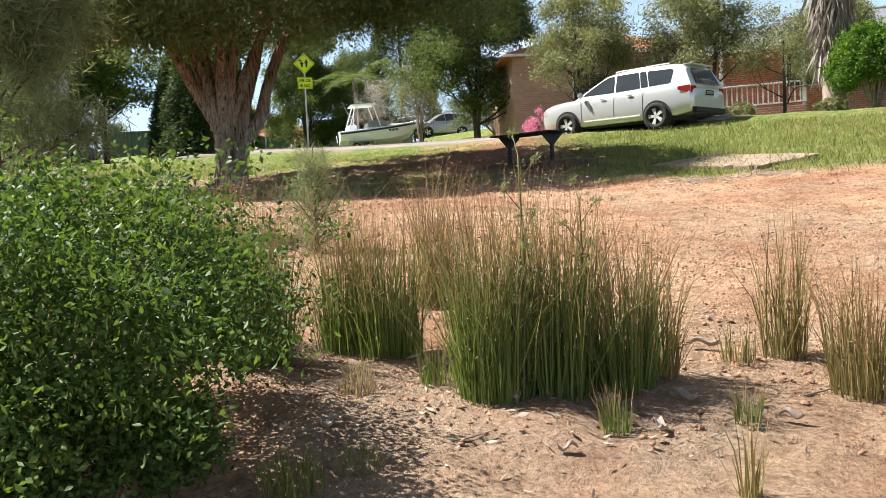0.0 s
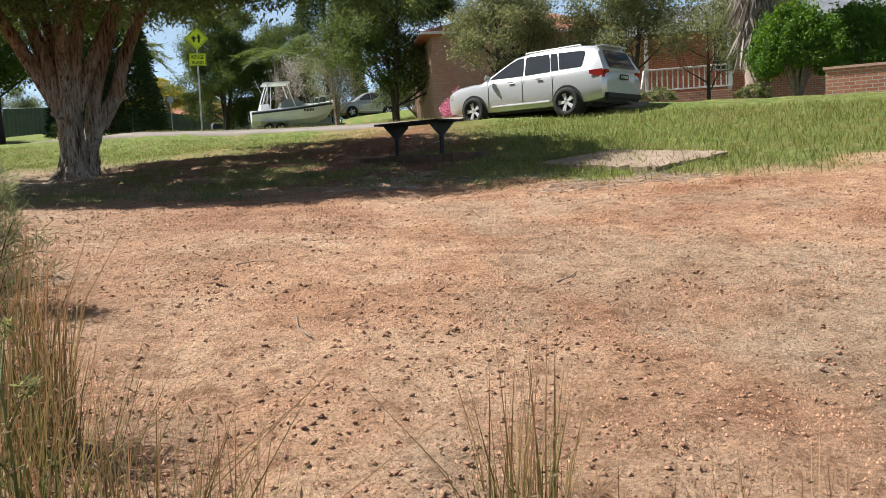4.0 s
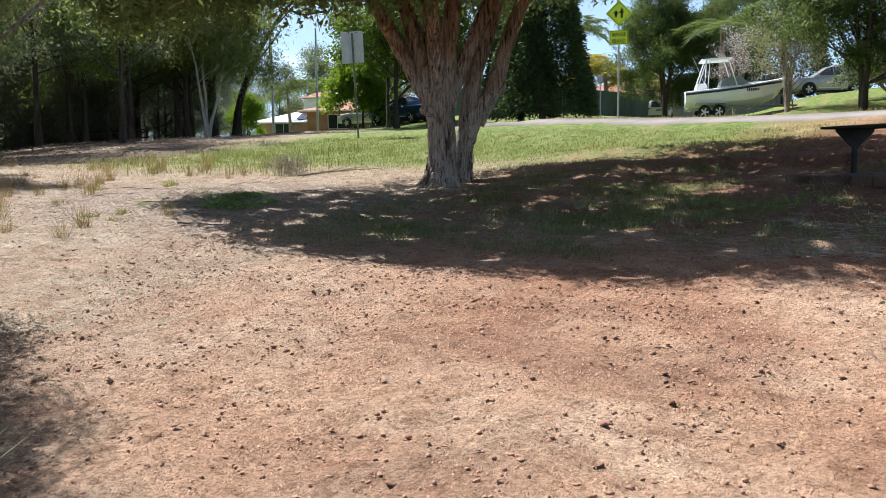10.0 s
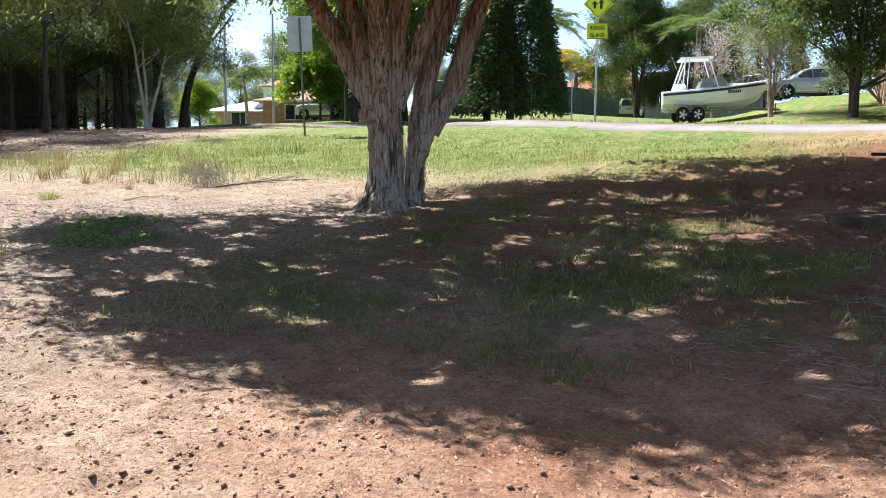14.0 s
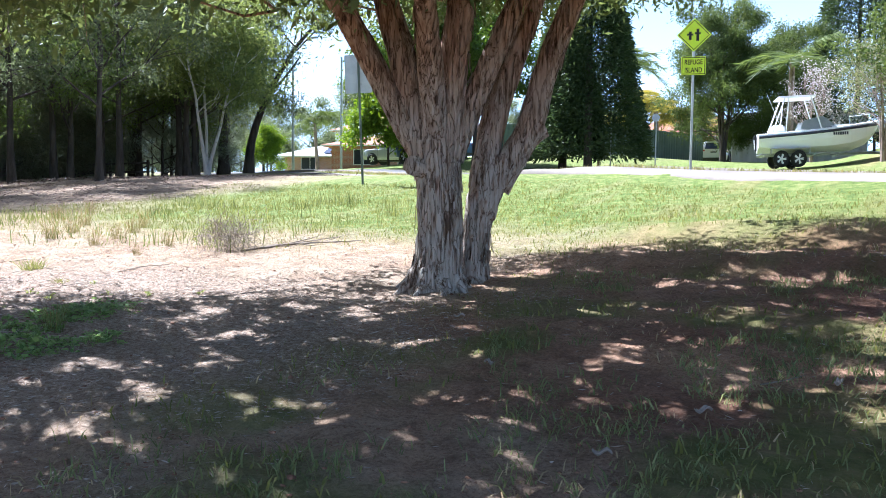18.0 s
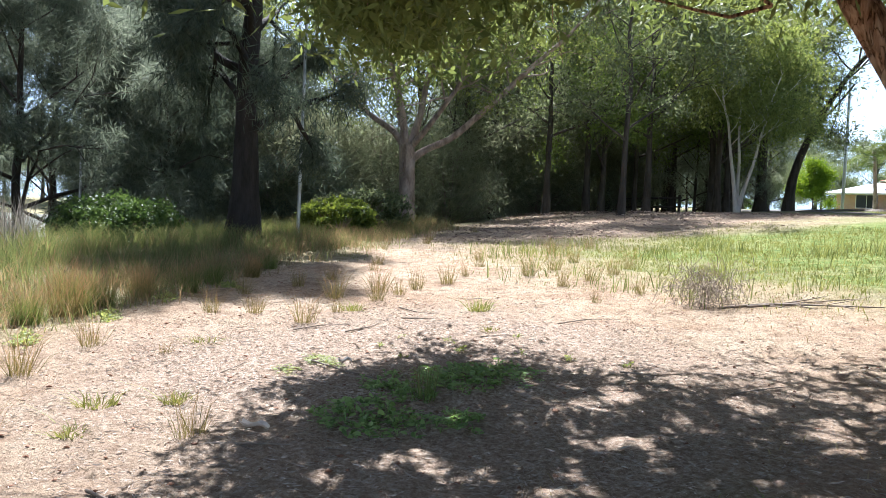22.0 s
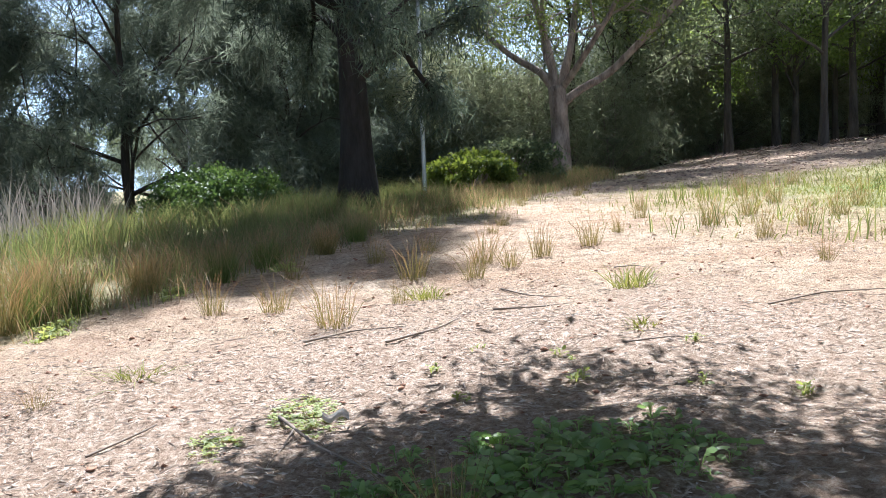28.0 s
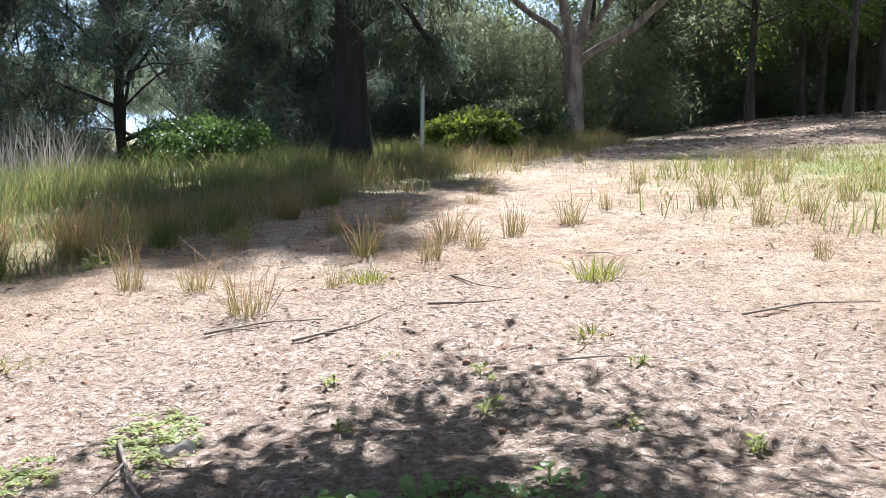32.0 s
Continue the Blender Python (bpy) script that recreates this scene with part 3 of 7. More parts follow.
leaf_gold = leafy("yellow_palm_leaf", (.15, .16, .03), (.42, .38, .08), .4)
rush = rushy("rush_stem", (.05, .092, .022), (.235, .29, .088), (.33, .21, .115))
rush_dry = rushy("dry_rush_stem", (.09, .10, .03), (.33, .27, .11), (.36, .23, .125))
rush_fluff = leafy("rush_flower", (.13, .085, .05), (.34, .25, .15), .2, .8)
reed_green = leafy("reed_blade", (.05, .075, .025), (.25, .27, .10), .4, .7)
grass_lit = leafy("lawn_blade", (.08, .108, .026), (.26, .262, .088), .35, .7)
grass_dry = leafy("dry_grass_blade", (.22, .17, .08), (.50, .42, .24), .25, .8)
straw_mat = leafy("straw", (.19, .14, .10), (.56, .49, .41), .1, .85)


def grow(rng, start, direction, length, r, depth, out, ends, bend=.25, spread=.7, up=.15, kids=(2, 3)):
    """A limb and the limbs on it; out takes tubes, ends the places where leaves hang."""
    n = 6
    p, d = np.array(start, float), np.array(direction, float)
    d /= np.linalg.norm(d)
    pts, rad = [p.copy()], [r]
    for i in range(n - 1):
        d = d + rng.normal(size=3) * bend * .4 + [0, 0, up * .3]
        d /= np.linalg.norm(d)
        p = p + d * length / (n - 1)
        pts.append(p.copy())
        rad.append(r * (1 - .5 * (i + 1) / (n - 1)))
    out.append(tube(pts, rad, 7 if r > .03 else 5, r * .12, int(rng.integers(1000))))
    if depth <= 0:
        ends += pts[2:]
        return
    for k in range(int(rng.integers(kids[0], kids[1] + 1))):
        q = int(rng.integers(n // 2, n))
        dd = d + rng.normal(size=3) * spread
        grow(rng, pts[q], dd, length * rng.uniform(.55, .8), rad[q] * .7, depth - 1, out, ends, bend, spread, up, kids)
    ends.append(pts[-1])


def crown(rng, ends, per, spread, length, width, droop, material, squash=.7):
    E = np.array(ends)
    C = np.repeat(E, per, axis=0) + rng.normal(size=(len(E) * per, 3)) * np.array([spread, spread, spread * squash])
    return tri_mesh("crown", *leaves(C, length, width, rng, droop), material)


def make_tree(name, label, seed, h, trunk_r, bark, leaf, per=60, spread=.45, length=.13, width=.04, droop=.5, lean=(0, 0), first=.35, limbs=9, reach=.32, depth=2, up=.15, m=None, group="", squash=.7, stems=1, outward=1.0, splay=1.0):
    rng = np.random.default_rng(seed)
    t = thing(name, label, "tree", group, m=m)
    out, ends = [], []
    for s in range(stems):
        a = 2 * np.pi * s / stems + rng.random()
        off = np.array([np.cos(a), np.sin(a)]) * (.12 * h * .4 * splay if stems > 1 else 0)
        ctrl = []
        for k in range(9):
            f = k / 8
            x = lean[0] * f * f + off[0] * f * 2 + rng.normal() * .012 * h * f
            y = lean[1] * f * f + off[1] * f * 2 + rng.normal() * .012 * h * f
            flare = 1.5 if k == 0 else 1
            ctrl.append((x, y, f * h * .85 - (.25 if k == 0 else 0), trunk_r * (1 - .8 * f) * flare))
        P, R = curve_points(ctrl, 26)
        out.append(tube(P, R, 12, trunk_r * .16, seed + s))
        for k in range(limbs):
            f = first + (1 - first) * (k + rng.random()) / limbs
            i = min(int(f * 25), 25)
            a = k * 2.4 + rng.normal() * .5
            d = np.array([np.cos(a) * outward, np.sin(a) * outward, .45 + .5 * f])
            grow(rng, P[i], d, h * reach * (1.15 - .55 * f), max(R[i] * .5, .02), depth, out, ends, up=up)
        ends.append(P[-1])
    part("trunk", tri_mesh("trunk", *merge(out), bark), bark, t, smooth_shade=True)
    part("crown", crown(rng, ends, per, spread, length, width, droop, leaf, squash), leaf, t)
    return t


# ---- the paperbark on the slope ----
BX, BY = -5.0, 19.6


def paperbark():
    rng = np.random.default_rng(5)
    base = gz(BX, BY) - .02
    t = thing("paperbark_tree", "large multi-stemmed paperbark with shaggy peeling bark and drooping crown", "tree", m=pose(BX, BY, base, 0, 0, 34))
    k = .00398

    def q(x, y, r, d=0.0):
        return ((x - 415) * k, d, (702 - y) * k, r)
    stems = [
        [q(378, 724, .34), q(378, 694, .275), q(384, 640, .235), q(388, 560, .222), q(385, 470, .215), q(378, 400, .225), q(372, 340, .21), q(366, 290, .17)],
        [q(345, 365, .14), q(292, 285, .122), q(247, 200, .118), q(196, 110, .112, -.05), q(140, 10, .106, -.1), q(80, -90, .095, -.2), q(-20, -240, .075, -.35), q(-170, -390, .045, -.5)],
        [q(352, 385, .16), q(328, 280, .15), q(302, 160, .142, .05), q(272, 60, .13, .1), q(240, -60, .115, .15), q(200, -260, .088, .2), q(140, -500, .05, .3)],
        [q(395, 390, .17), q(404, 280, .152, -.05), q(415, 160, .142, -.12), q(426, 60, .13, -.18), q(440, -60, .115, -.3), q(450, -290, .088, -.55), q(440, -620, .05, -.8)],
        [q(415, 380, .13), q(455, 275, .116, .05), q(496, 172, .112, .08), q(546, 62, .108, .1), q(592, -40, .10, .1), q(680, -230, .08, 0), q(800, -450, .05, -.1)],
        [q(484, 712, .20, .30), q(484, 676, .15, .30), q(488, 610, .128, .30), q(492, 530, .135, .30), q(510, 460, .17, .30), q(522, 415, .17, .30), q(528, 380, .13, .30)],
        [q(503, 455, .15, .30), q(514, 345, .132, .32), q(540, 232, .126, .36), q(580, 120, .12, .4), q(613, 20, .114, .45), q(650, -90, .105, .55), q(720, -330, .08, .75), q(780, -620, .045, .9)],
        [q(535, 450, .15, .28), q(585, 362, .14, .25), q(622, 300, .136, .22), q(640, 212, .122, .2), q(666, 120, .116, .15), q(706, 20, .11, .1), q(745, -90, .10, 0), q(850, -280, .08, -.25), q(985, -450, .05, -.5)],
        [q(380, 360, .12, -.06), q(360, 200, .11, -.3), q(342, 40, .10, -.55), q(320, -150, .08, -.95), q(280, -360, .05, -1.5)],
        [q(395, 360, .12, .15), q(372, 200, .11, .35), q(360, 40, .10, .65), q(360, -160, .08, 1.2), q(380, -360, .05, 1.9)],
    ]
    c34, s34 = math.cos(math.radians(34)), math.sin(math.radians(34))

    def turned(v):
        return v[:, 0] * c34 - v[:, 1] * s34, v[:, 0] * s34 + v[:, 1] * c34

    def low_rim(v):
        ex, ey = turned(v)
        return 2.95 + .15 * np.clip(ey, -3, 5) + .18 * np.clip(ex, 0, 4) * smooth(-1, 1, ey)
    trunk, out, ends, rings = [], [], [], []
    for i, c in enumerate(stems):
        n = 80 if i in (0, 5) else 60
        P, R = curve_points(c, n)
        trunk.append(tube(P, R, 34, .045 if i in (0, 5) else .028, 3 + i, 9))
        rings.append((P, R))
        if i in (0, 5):
            continue
        for b in range(10):
            j = int(n * (.52 + .047 * b))
            a = rng.uniform(0, 2 * np.pi)
            out_dir = P[j] * [1, 1, 0]
            out_dir = out_dir / (np.linalg.norm(out_dir) + .1)
            d = np.array([np.cos(a), np.sin(a), .1]) + out_dir * .9
            grow(rng, P[j], d, rng.uniform(2.0, 3.3), R[j] * .5, 2, out, ends, .35, .75, .02)
        ends.append(P[-1])
    # low roots that flare from the foot
    for a in np.linspace(0, 6.28, 9, endpoint=False):
        c, s = np.cos(a), np.sin(a)
        P, R = curve_points([(c * .14 - .15, s * .14, .24, .075), (c * .25 - .15, s * .25, .07, .06), (c * .42 - .15, s * .42, -.06, .02)], 16)
        trunk.append(tube(P, R, 10, .02, int(a * 10)))
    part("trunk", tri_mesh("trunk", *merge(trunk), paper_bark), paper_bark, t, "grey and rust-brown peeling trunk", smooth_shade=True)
    # strips of paper bark that hang loose
    V = []
    for P, R in rings:
        for s in range(70 if R.max() > .2 else 26):
            i = int(rng.integers(4, len(P) * (.95 if R.max() > .2 else .5)))
            a, L, w = rng.uniform(0, 6.28), rng.uniform(.10, .30), rng.uniform(.012, .035)
            nrm = np.array([math.cos(a), math.sin(a), 0])
            side = np.array([-math.sin(a), math.cos(a), rng.normal() * .12])
            top = P[i] + nrm * (R[i] + .012)
            down = (P[i - 3] - P[i]) / (np.linalg.norm(P[i - 3] - P[i]) + 1e-6) + side * rng.normal() * .08
            mid, end = top + down * L * .6 + nrm * .012, top + down * L + nrm * rng.uniform(.01, .05)
            V += [top - side * w, top + side * w, mid + side * w, mid - side * w, end + side * w * .5, end - side * w * .5]
    V = np.array(V).reshape(-1, 6, 3)
    for strip in V[:300]:
        part("bark_strip", tri_mesh("bark_strip", strip, np.array([(0, 1, 2), (0, 2, 3), (3, 2, 4), (3, 4, 5)]), paper_bark), paper_bark, t, "loose hanging strip of bark")
    if len(V) > 300:
        V = V[300:].reshape(-1, 3)
        k = np.arange(len(V) // 6)[:, None, None] * 6
        rest = part("peeling_bark", tri_mesh("peeling_bark", V, (k + np.array([(0, 1, 2), (0, 2, 3), (3, 2, 4), (3, 4, 5)])).reshape(-1, 3), paper_bark), paper_bark, t, "loose hanging strips of bark")
    P, R = curve_points([(-.20, -.06, 1.14, .10), (-.32, -.14, 1.18, .095), (-.42, -.22, 1.20, .085)], 14)
    part("branch_stump", tri_mesh("branch_stump", *tube(P, R, 18, .02, 2), paper_bark), paper_bark, t, "sawn-off stump of a branch", smooth_shade=True)
    P, R = curve_points([(.76, .24, 1.46, .12), (.88, .22, 1.56, .10), (.98, .20, 1.60, .075)], 10)
    part("branch_stump", tri_mesh("branch_stump", *tube(P, R, 16, .02, 4), paper_bark), paper_bark, t, smooth_shade=True)
    P, R = curve_points([(.30, .25, .14, .05), (.39, .22, .26, .04), (.41, .21, .36, .025)], 8)
    part("branch_stump", tri_mesh("branch_stump", *tube(P, R, 12, .008, 6), paper_bark), paper_bark, t, smooth_shade=True)
    out = [(v, f) for v, f in out if np.all(v[:, 2] > low_rim(v) - .1)]
    part("branchwork", tri_mesh("branchwork", *merge(out), paper_bark), paper_bark, t, smooth_shade=True)
    E = np.array(ends)
    n = 1700
    a, q = rng.uniform(0, 2 * np.pi, n), 6.2 * np.sqrt(rng.uniform(.1, 1, n))
    zz = 2.9 + 1.2 * (1 - q / 6.2) + rng.random(n) ** 2.2 * 4.2 * np.sqrt(np.clip(1.05 - (q / 6.2) ** 2, .04, 1))
    E = np.concatenate([E, np.stack([q * np.cos(a), q * np.sin(a), zz], 1)])
    n = 620
    a, q = rng.uniform(-1.7, 1.3, n) - math.radians(34), 5.3 * np.sqrt(rng.uniform(.02, 1, n))
    zz = 4.6 + 3.6 * rng.random(n) * np.sqrt(np.clip(1.02 - (q / 5.4) ** 2, .02, 1))
    E = np.concatenate([E, np.stack([q * np.cos(a), q * np.sin(a), zz], 1)])
    # drooping sprays round the rim of the side that faces the slope
    for wx, wy in [(-4.55, -2.2), (-4.4, -2.85), (-4.1, -3.3), (-3.55, -3.85), (-3.0, -4.45), (-2.0, -4.95), (-1.0, -5.2), (.1, -5.35), (1.1, -5.4), (2.1, -5.3), (3.0, -5.0)]:
        sp = rng.normal(size=(46, 3)) * [.42, .42, .28] + [wx, wy, 3.2]
        E = np.concatenate([E, np.stack([sp[:, 0] * c34 + sp[:, 1] * s34, -sp[:, 0] * s34 + sp[:, 1] * c34, sp[:, 2]], 1)])
    ex, ey = turned(E)
    # the crown hangs low on the side of the slope and lifts towards the street
    rim = 6.0 - .38 * smooth(-1.5, -3.5, ex) - .5 * smooth(-2.5, -4.5, ey) + .2 * (fbm(np.arctan2(ey, ex) * 2.2 + 7, 0 * ex, 17) - .5) * 2 - 1.6 * smooth(-1.7, -.7, ey) * smooth(0, -2.5, ex) - .5 * smooth(2, 5, ey) * smooth(-2, 2, ex)
    lim = np.hypot(ex, ey) / rim
    E = E[(E[:, 2] > low_rim(E)) & (lim < 1) & (E[:, 2] < 3.9 + 4.9 * np.sqrt(np.clip(1.02 - lim**2, 0, 1)))]
    per = max(10, int(400000 / len(E)))
    C = np.repeat(E, per, axis=0) + rng.normal(size=(len(E) * per, 3)) * [.25, .25, .19]
    # gaps between the sprays let flecks of sun through
    cx, cy = turned(C)
    u, v = cx + .755 * C[:, 2], cy - .202 * C[:, 2]
    gap = fbm(u * 4.4 + 3, v * 5.4, 19, 3)
    C = C[gap > .338 + .05 * smooth(-6, -4, v) * smooth(-2, 0, u) * smooth(5, 3, u)]
    part("crown", tri_mesh("crown", *leaves(C, .115, .040, rng, .5), leaf_paper), leaf_paper, t)
    return t


paperbark()


def place_all(proto, spots):
    """Moves the first to spots[0] and copies it to the rest: rows of x, y, scale, turn."""
    x, y, s, r = spots[0]
    proto.matrix_basis = on_ground(x, y, s, r)
    for x, y, s, r in spots[1:]:
        copy_thing(proto, on_ground(x, y, 1, r) @ Matrix.Diagonal((s / proto.scale[0], s / proto.scale[0], s / proto.scale[0], 1)))


def gum_tree():
    """The gum whose pale trunk forks low, at the wood's edge."""
    rng = np.random.default_rng(11)
    x0, y0 = -28.6, 25.2
    t = thing("gum_tree", "pale-trunked gum forking low, with long bare limbs", "tree", m=pose(x0, y0, gz(x0, y0), 0, 0, 68))
    k = .0187

    def q(px, py, r, d=0.0):
        return ((px - 772) * k, d, (402 - py) * k, r)
    stems = [
        [q(772, 415, .42), q(773, 395, .31), q(772, 340, .27), q(770, 290, .26), q(768, 255, .25)],
        [q(768, 265, .17), q(745, 232, .13), q(700, 205, .11, .2), q(640, 150, .09, .4), q(590, 95, .06, .5), q(540, 40, .03, .6)],
        [q(766, 270, .19), q(758, 200, .14), q(738, 130, .11, -.3), q(715, 30, .09, -.5), q(700, -70, .05, -.8)],
        [q(770, 270, .18), q(790, 200, .13), q(800, 130, .11, .3), q(830, 50, .08, .5), q(850, -60, .05, .9)],
        [q(772, 285, .17), q(800, 262, .14), q(845, 242, .13), q(920, 172, .11, -.3), q(985, 105, .09, -.5), q(1040, 55, .06, -.7), q(1090, -10, .03, -.9)],
        [q(774, 260, .13), q(800, 230, .11, -.6), q(850, 160, .08, -1.4), q(880, 80, .05, -2.2)],
        [q(766, 240, .12), q(750, 200, .10, .7), q(745, 120, .08, 1.5), q(760, 20, .05, 2.2)],
    ]
    tr, out, ends = [], [], []
    for i, c in enumerate(stems):
        P, R = curve_points(c, 34)
        R = R * (1 if i == 0 else .8)
        tr.append(tube(P, R, 16, .03 if i == 0 else .015, 40 + i))
        if i == 0:
            continue
        for b in range(9):
            j = int(34 * (.45 + .06 * b))
            grow(rng, P[j], rng.normal(size=3) * [1, 1, .5] + [0, 0, .5], rng.uniform(1.2, 2.3), R[j] * .5, 2, out, ends, .35, .7, .1)
    part("trunk", tri_mesh("trunk", *merge(tr), gum_bark), gum_bark, t, smooth_shade=True)
    part("branchwork", tri_mesh("branchwork", *merge(out), gum_bark), gum_bark, t, smooth_shade=True)
    E = np.array(ends)
    E = E[E[:, 2] > 3.6]
    E = np.concatenate([E, E[::2] + [0, 0, 2.6], E[1::3] + [1.0, .5, 4.2]])
    part("crown", crown(rng, E, max(8, int(60000 / len(E))), .30, .15, .045, .7, leaf_gum, .8), leaf_gum, t)


gum_tree()

# sheoaks: fine drooping needles
leaf_sap = leafy("sapling_needle", (.06, .085, .036), (.27, .30, .15), .35, .7)
SHE = dict(bark=dark_bark, leaf=leaf_she, length=.25, width=.019, droop=.7, squash=.9)
a = make_tree("sheoak_tree", "dark sheoak with drooping needles at the water's edge", 21, 12, .30, per=120, spread=.2, first=.24, limbs=22, reach=.15, depth=2, up=-.05,
              bark=surface("black_bark", (.012, .010, .009), (.042, .036, .032), .95, 4, 26, .8, stretch=(1.5, 1.5, .3), dist=.03), leaf=leafy("dark_sheoak_needle", (.02, .033, .025), (.115, .14, .095), .35, .7), length=.25, width=.02, droop=1.1, squash=.9)
a.matrix_basis = on_ground(-20.5, 18.1, 1, 40)
a = make_tree("sheoak_tree", "grey-green sheoak with fine drooping needles", 22, 9, .13, per=140, spread=.20, first=.12, limbs=18, reach=.26, depth=2, up=0, group="sheoaks by the lake", **SHE)
place_all(a, [(-19.5, 8.6, 1, 0), (-17.2, 6.0, .95, 200), (-25.5, 13.6, 1.15, 300), (-15.4, 3.2, .9, 50), (-29.8, 17.5, 1.15, 250), (-27.0, 17.2, .8, 20), (-33.5, 20.5, 1.2, 330), (-28.5, 9.5, 1.25, 210), (-24.0, 5.0, 1.15, 15), (-38, 19, 1.3, 45), (-33, 14.5, 1.3, 110)])
a = make_tree("sheoak_tree", "young sheoak beside the worn track", 23, 3.9, .05, per=66, spread=.17, first=.15, limbs=18, reach=.21, depth=2, up=.05, bark=dark_bark, leaf=leaf_sap, length=.20, width=.011, droop=.5, squash=.9)
a.matrix_basis = on_ground(-4.25, 9.35, .92, 10)


def sapling():
    rng = np.random.default_rng(8)
    t = thing("sheoak_sapling", "spindly young sheoak sapling with wiry green needles", "sapling", m=on_ground(-.92, 8.1, .68))
    P, R = curve_points([(0, 0, -.05, .022), (.03, .02, .4, .018), (-.02, .05, .8, .013), (.02, .02, 1.25, .006)], 14)
    out, ends = [tube(P, R, 8, .002, 1)], []
    for b in range(40):
        i = int(b * .29)
        an = b * 2.4 + rng.normal() * .5
        d = np.array([np.cos(an), np.sin(an), .2 + rng.random() * .8])
        L = .62 * (1.12 - i / 14) * rng.uniform(.45, 1.2)
        pts = [P[i] + d * L * f + np.array([0, 0, .10 * f - .15 * f * f]) for f in (0, .35, .7, 1)]
        out.append(tube(pts, [.006, .005, .004, .002], 5))
        for f in np.linspace(.2, 1, 9):
            ends.append(P[i] + d * L * f)
    part("stem", tri_mesh("stem", *merge(out), dark_bark), dark_bark, t, smooth_shade=True)
    E = np.array(ends)
    C = np.repeat(E, 9, axis=0) + rng.normal(size=(len(E) * 9, 3)) * .035
    part("foliage", tri_mesh("foliage", *leaves(C, .19, .0062, rng, .1, along=np.array([0, 0, .45])), leaf_sap), leaf_sap, t)


sapling()

# slender wood trees
thin = make_tree("forest_tree", "slender dark-trunked tree in the shady wood", 31, 13, .13, dark_bark, leaf_dark, per=34, spread=.34, length=.17, width=.05, droop=.5, first=.24, limbs=13, reach=.24, depth=2, group="wood behind the lake meadow")
rng = np.random.default_rng(77)
spots = [(-36.5, 32.6, 1, 20), (-32.0, 32.7, 1.05, 80), (-39, 30, 1, 10), (-33.5, 35.6, 1.1, 140), (-30.5, 36.5, 1.05, 220), (-26.3, 32.2, .85, 300)]
for i in range(9):
    x = rng.uniform(-47, -31)
    y = rng.uniform(24, 66)
    if y - 24 < (-34 - x) * .15 or (y > 44 and x > -40) or (y > 52 and x > -62 + (y - 52)):
        continue
    spots.append((x, y, rng.uniform(.85, 1.25), rng.uniform(0, 360)))
spots += [(-37.5, 43.5, 1, 30), (-41, 46.5, 1.1, 100), (-38.5, 47.8, .95, 170), (-44, 51, 1.1, 260), (-41.5, 54, 1, 330), (-36.2, 40.2, .95, 70), (-39.6, 41, 1.05, 210), (-46, 46, 1.1, 150)]
place_all(thin, spots)
eu = make_tree("eucalypt_tree", "tall eucalypt with loose olive-green crown", 32, 12, .22, dark_bark, leaf_gum, per=60, spread=.48, length=.19, width=.055, droop=.8, first=.3, limbs=12, reach=.32, depth=2, group="wood behind the lake meadow")
place_all(eu, [(-33.5, 42.5, .8, 0), (-31.0, 40.6, .75, 60), (-42, 47, 1.05, 190), (-53, 52, 1.15, 100)])
w = make_tree("white_gum_tree", "small gum with several smooth white stems", 33, 6.6, .085, white_bark, leaf_gum, per=60, spread=.45, length=.16, width=.05, droop=.7, first=.5, limbs=6, reach=.28, depth=2, stems=3, splay=2.4)
w.matrix_basis = on_ground(-28.6, 39.5, 1, 0)
l2 = make_tree("leaning_tree", "dark tree whose trunk leans far over the meadow", 34, 11, .26, dark_bark, leaf_dark, per=60, spread=.5, length=.22, width=.065, droop=.6, first=.45, limbs=9, reach=.28, depth=2, lean=(4.5, 2.0))
l2.matrix_basis = on_ground(-35.3, 49.2, 1, 0)
l3 = make_tree("forest_tree", "upright dark tree at the end of the wood", 35, 12, .3, dark_bark, leaf_dark, per=60, spread=.5, length=.22, width=.065, droop=.6, first=.35, limbs=11, reach=.28, depth=2)
l3.matrix_basis = on_ground(-36.6, 48.6, 1, 0)

pole_tree = make_tree("forest_sapling", "thin straight dark sapling among the taller trees", 37, 8, .055, dark_bark, leaf_dark, per=14, spread=.5, length=.2, width=.05, droop=.5, first=.4, limbs=10, reach=.16, depth=1, group="saplings in the wood")
spots = []
for i in range(60):
    f = rng.random()
    spots.append((-30 - 12 * f - 14 * rng.random(), 21 + 26 * f + rng.normal() * 1.5, rng.uniform(.7, 1.25), rng.uniform(0, 360)))
place_all(pole_tree, spots)

# understorey of the wood: wispy shrubs, and young sheoaks that hang to the ground
leaf_under = leafy("undergrowth_leaf", (.07, .09, .055), (.31, .33, .21), .55, .7)
us = make_tree("undergrowth_shrub", "dense grey-green shrub under the trees", 36, 2.6, .03, twig_wood, leaf_under, per=46, spread=.36, length=.19, width=.019, droop=.5, first=.05, limbs=11, reach=.42, depth=1, stems=2, group="undergrowth of the wood")
spots = []
for i in range(96):
    f = i / 95
    x, y = -25.5 - 14 * f + rng.normal() * 1.0, 20 + 26 * f + rng.normal() * .8
    x -= 3.5 + 5 * rng.random() + (3.0 if .15 < f < .32 else 0)
    spots.append((x, y, rng.uniform(.8, 1.7), rng.uniform(0, 360)))
place_all(us, spots)
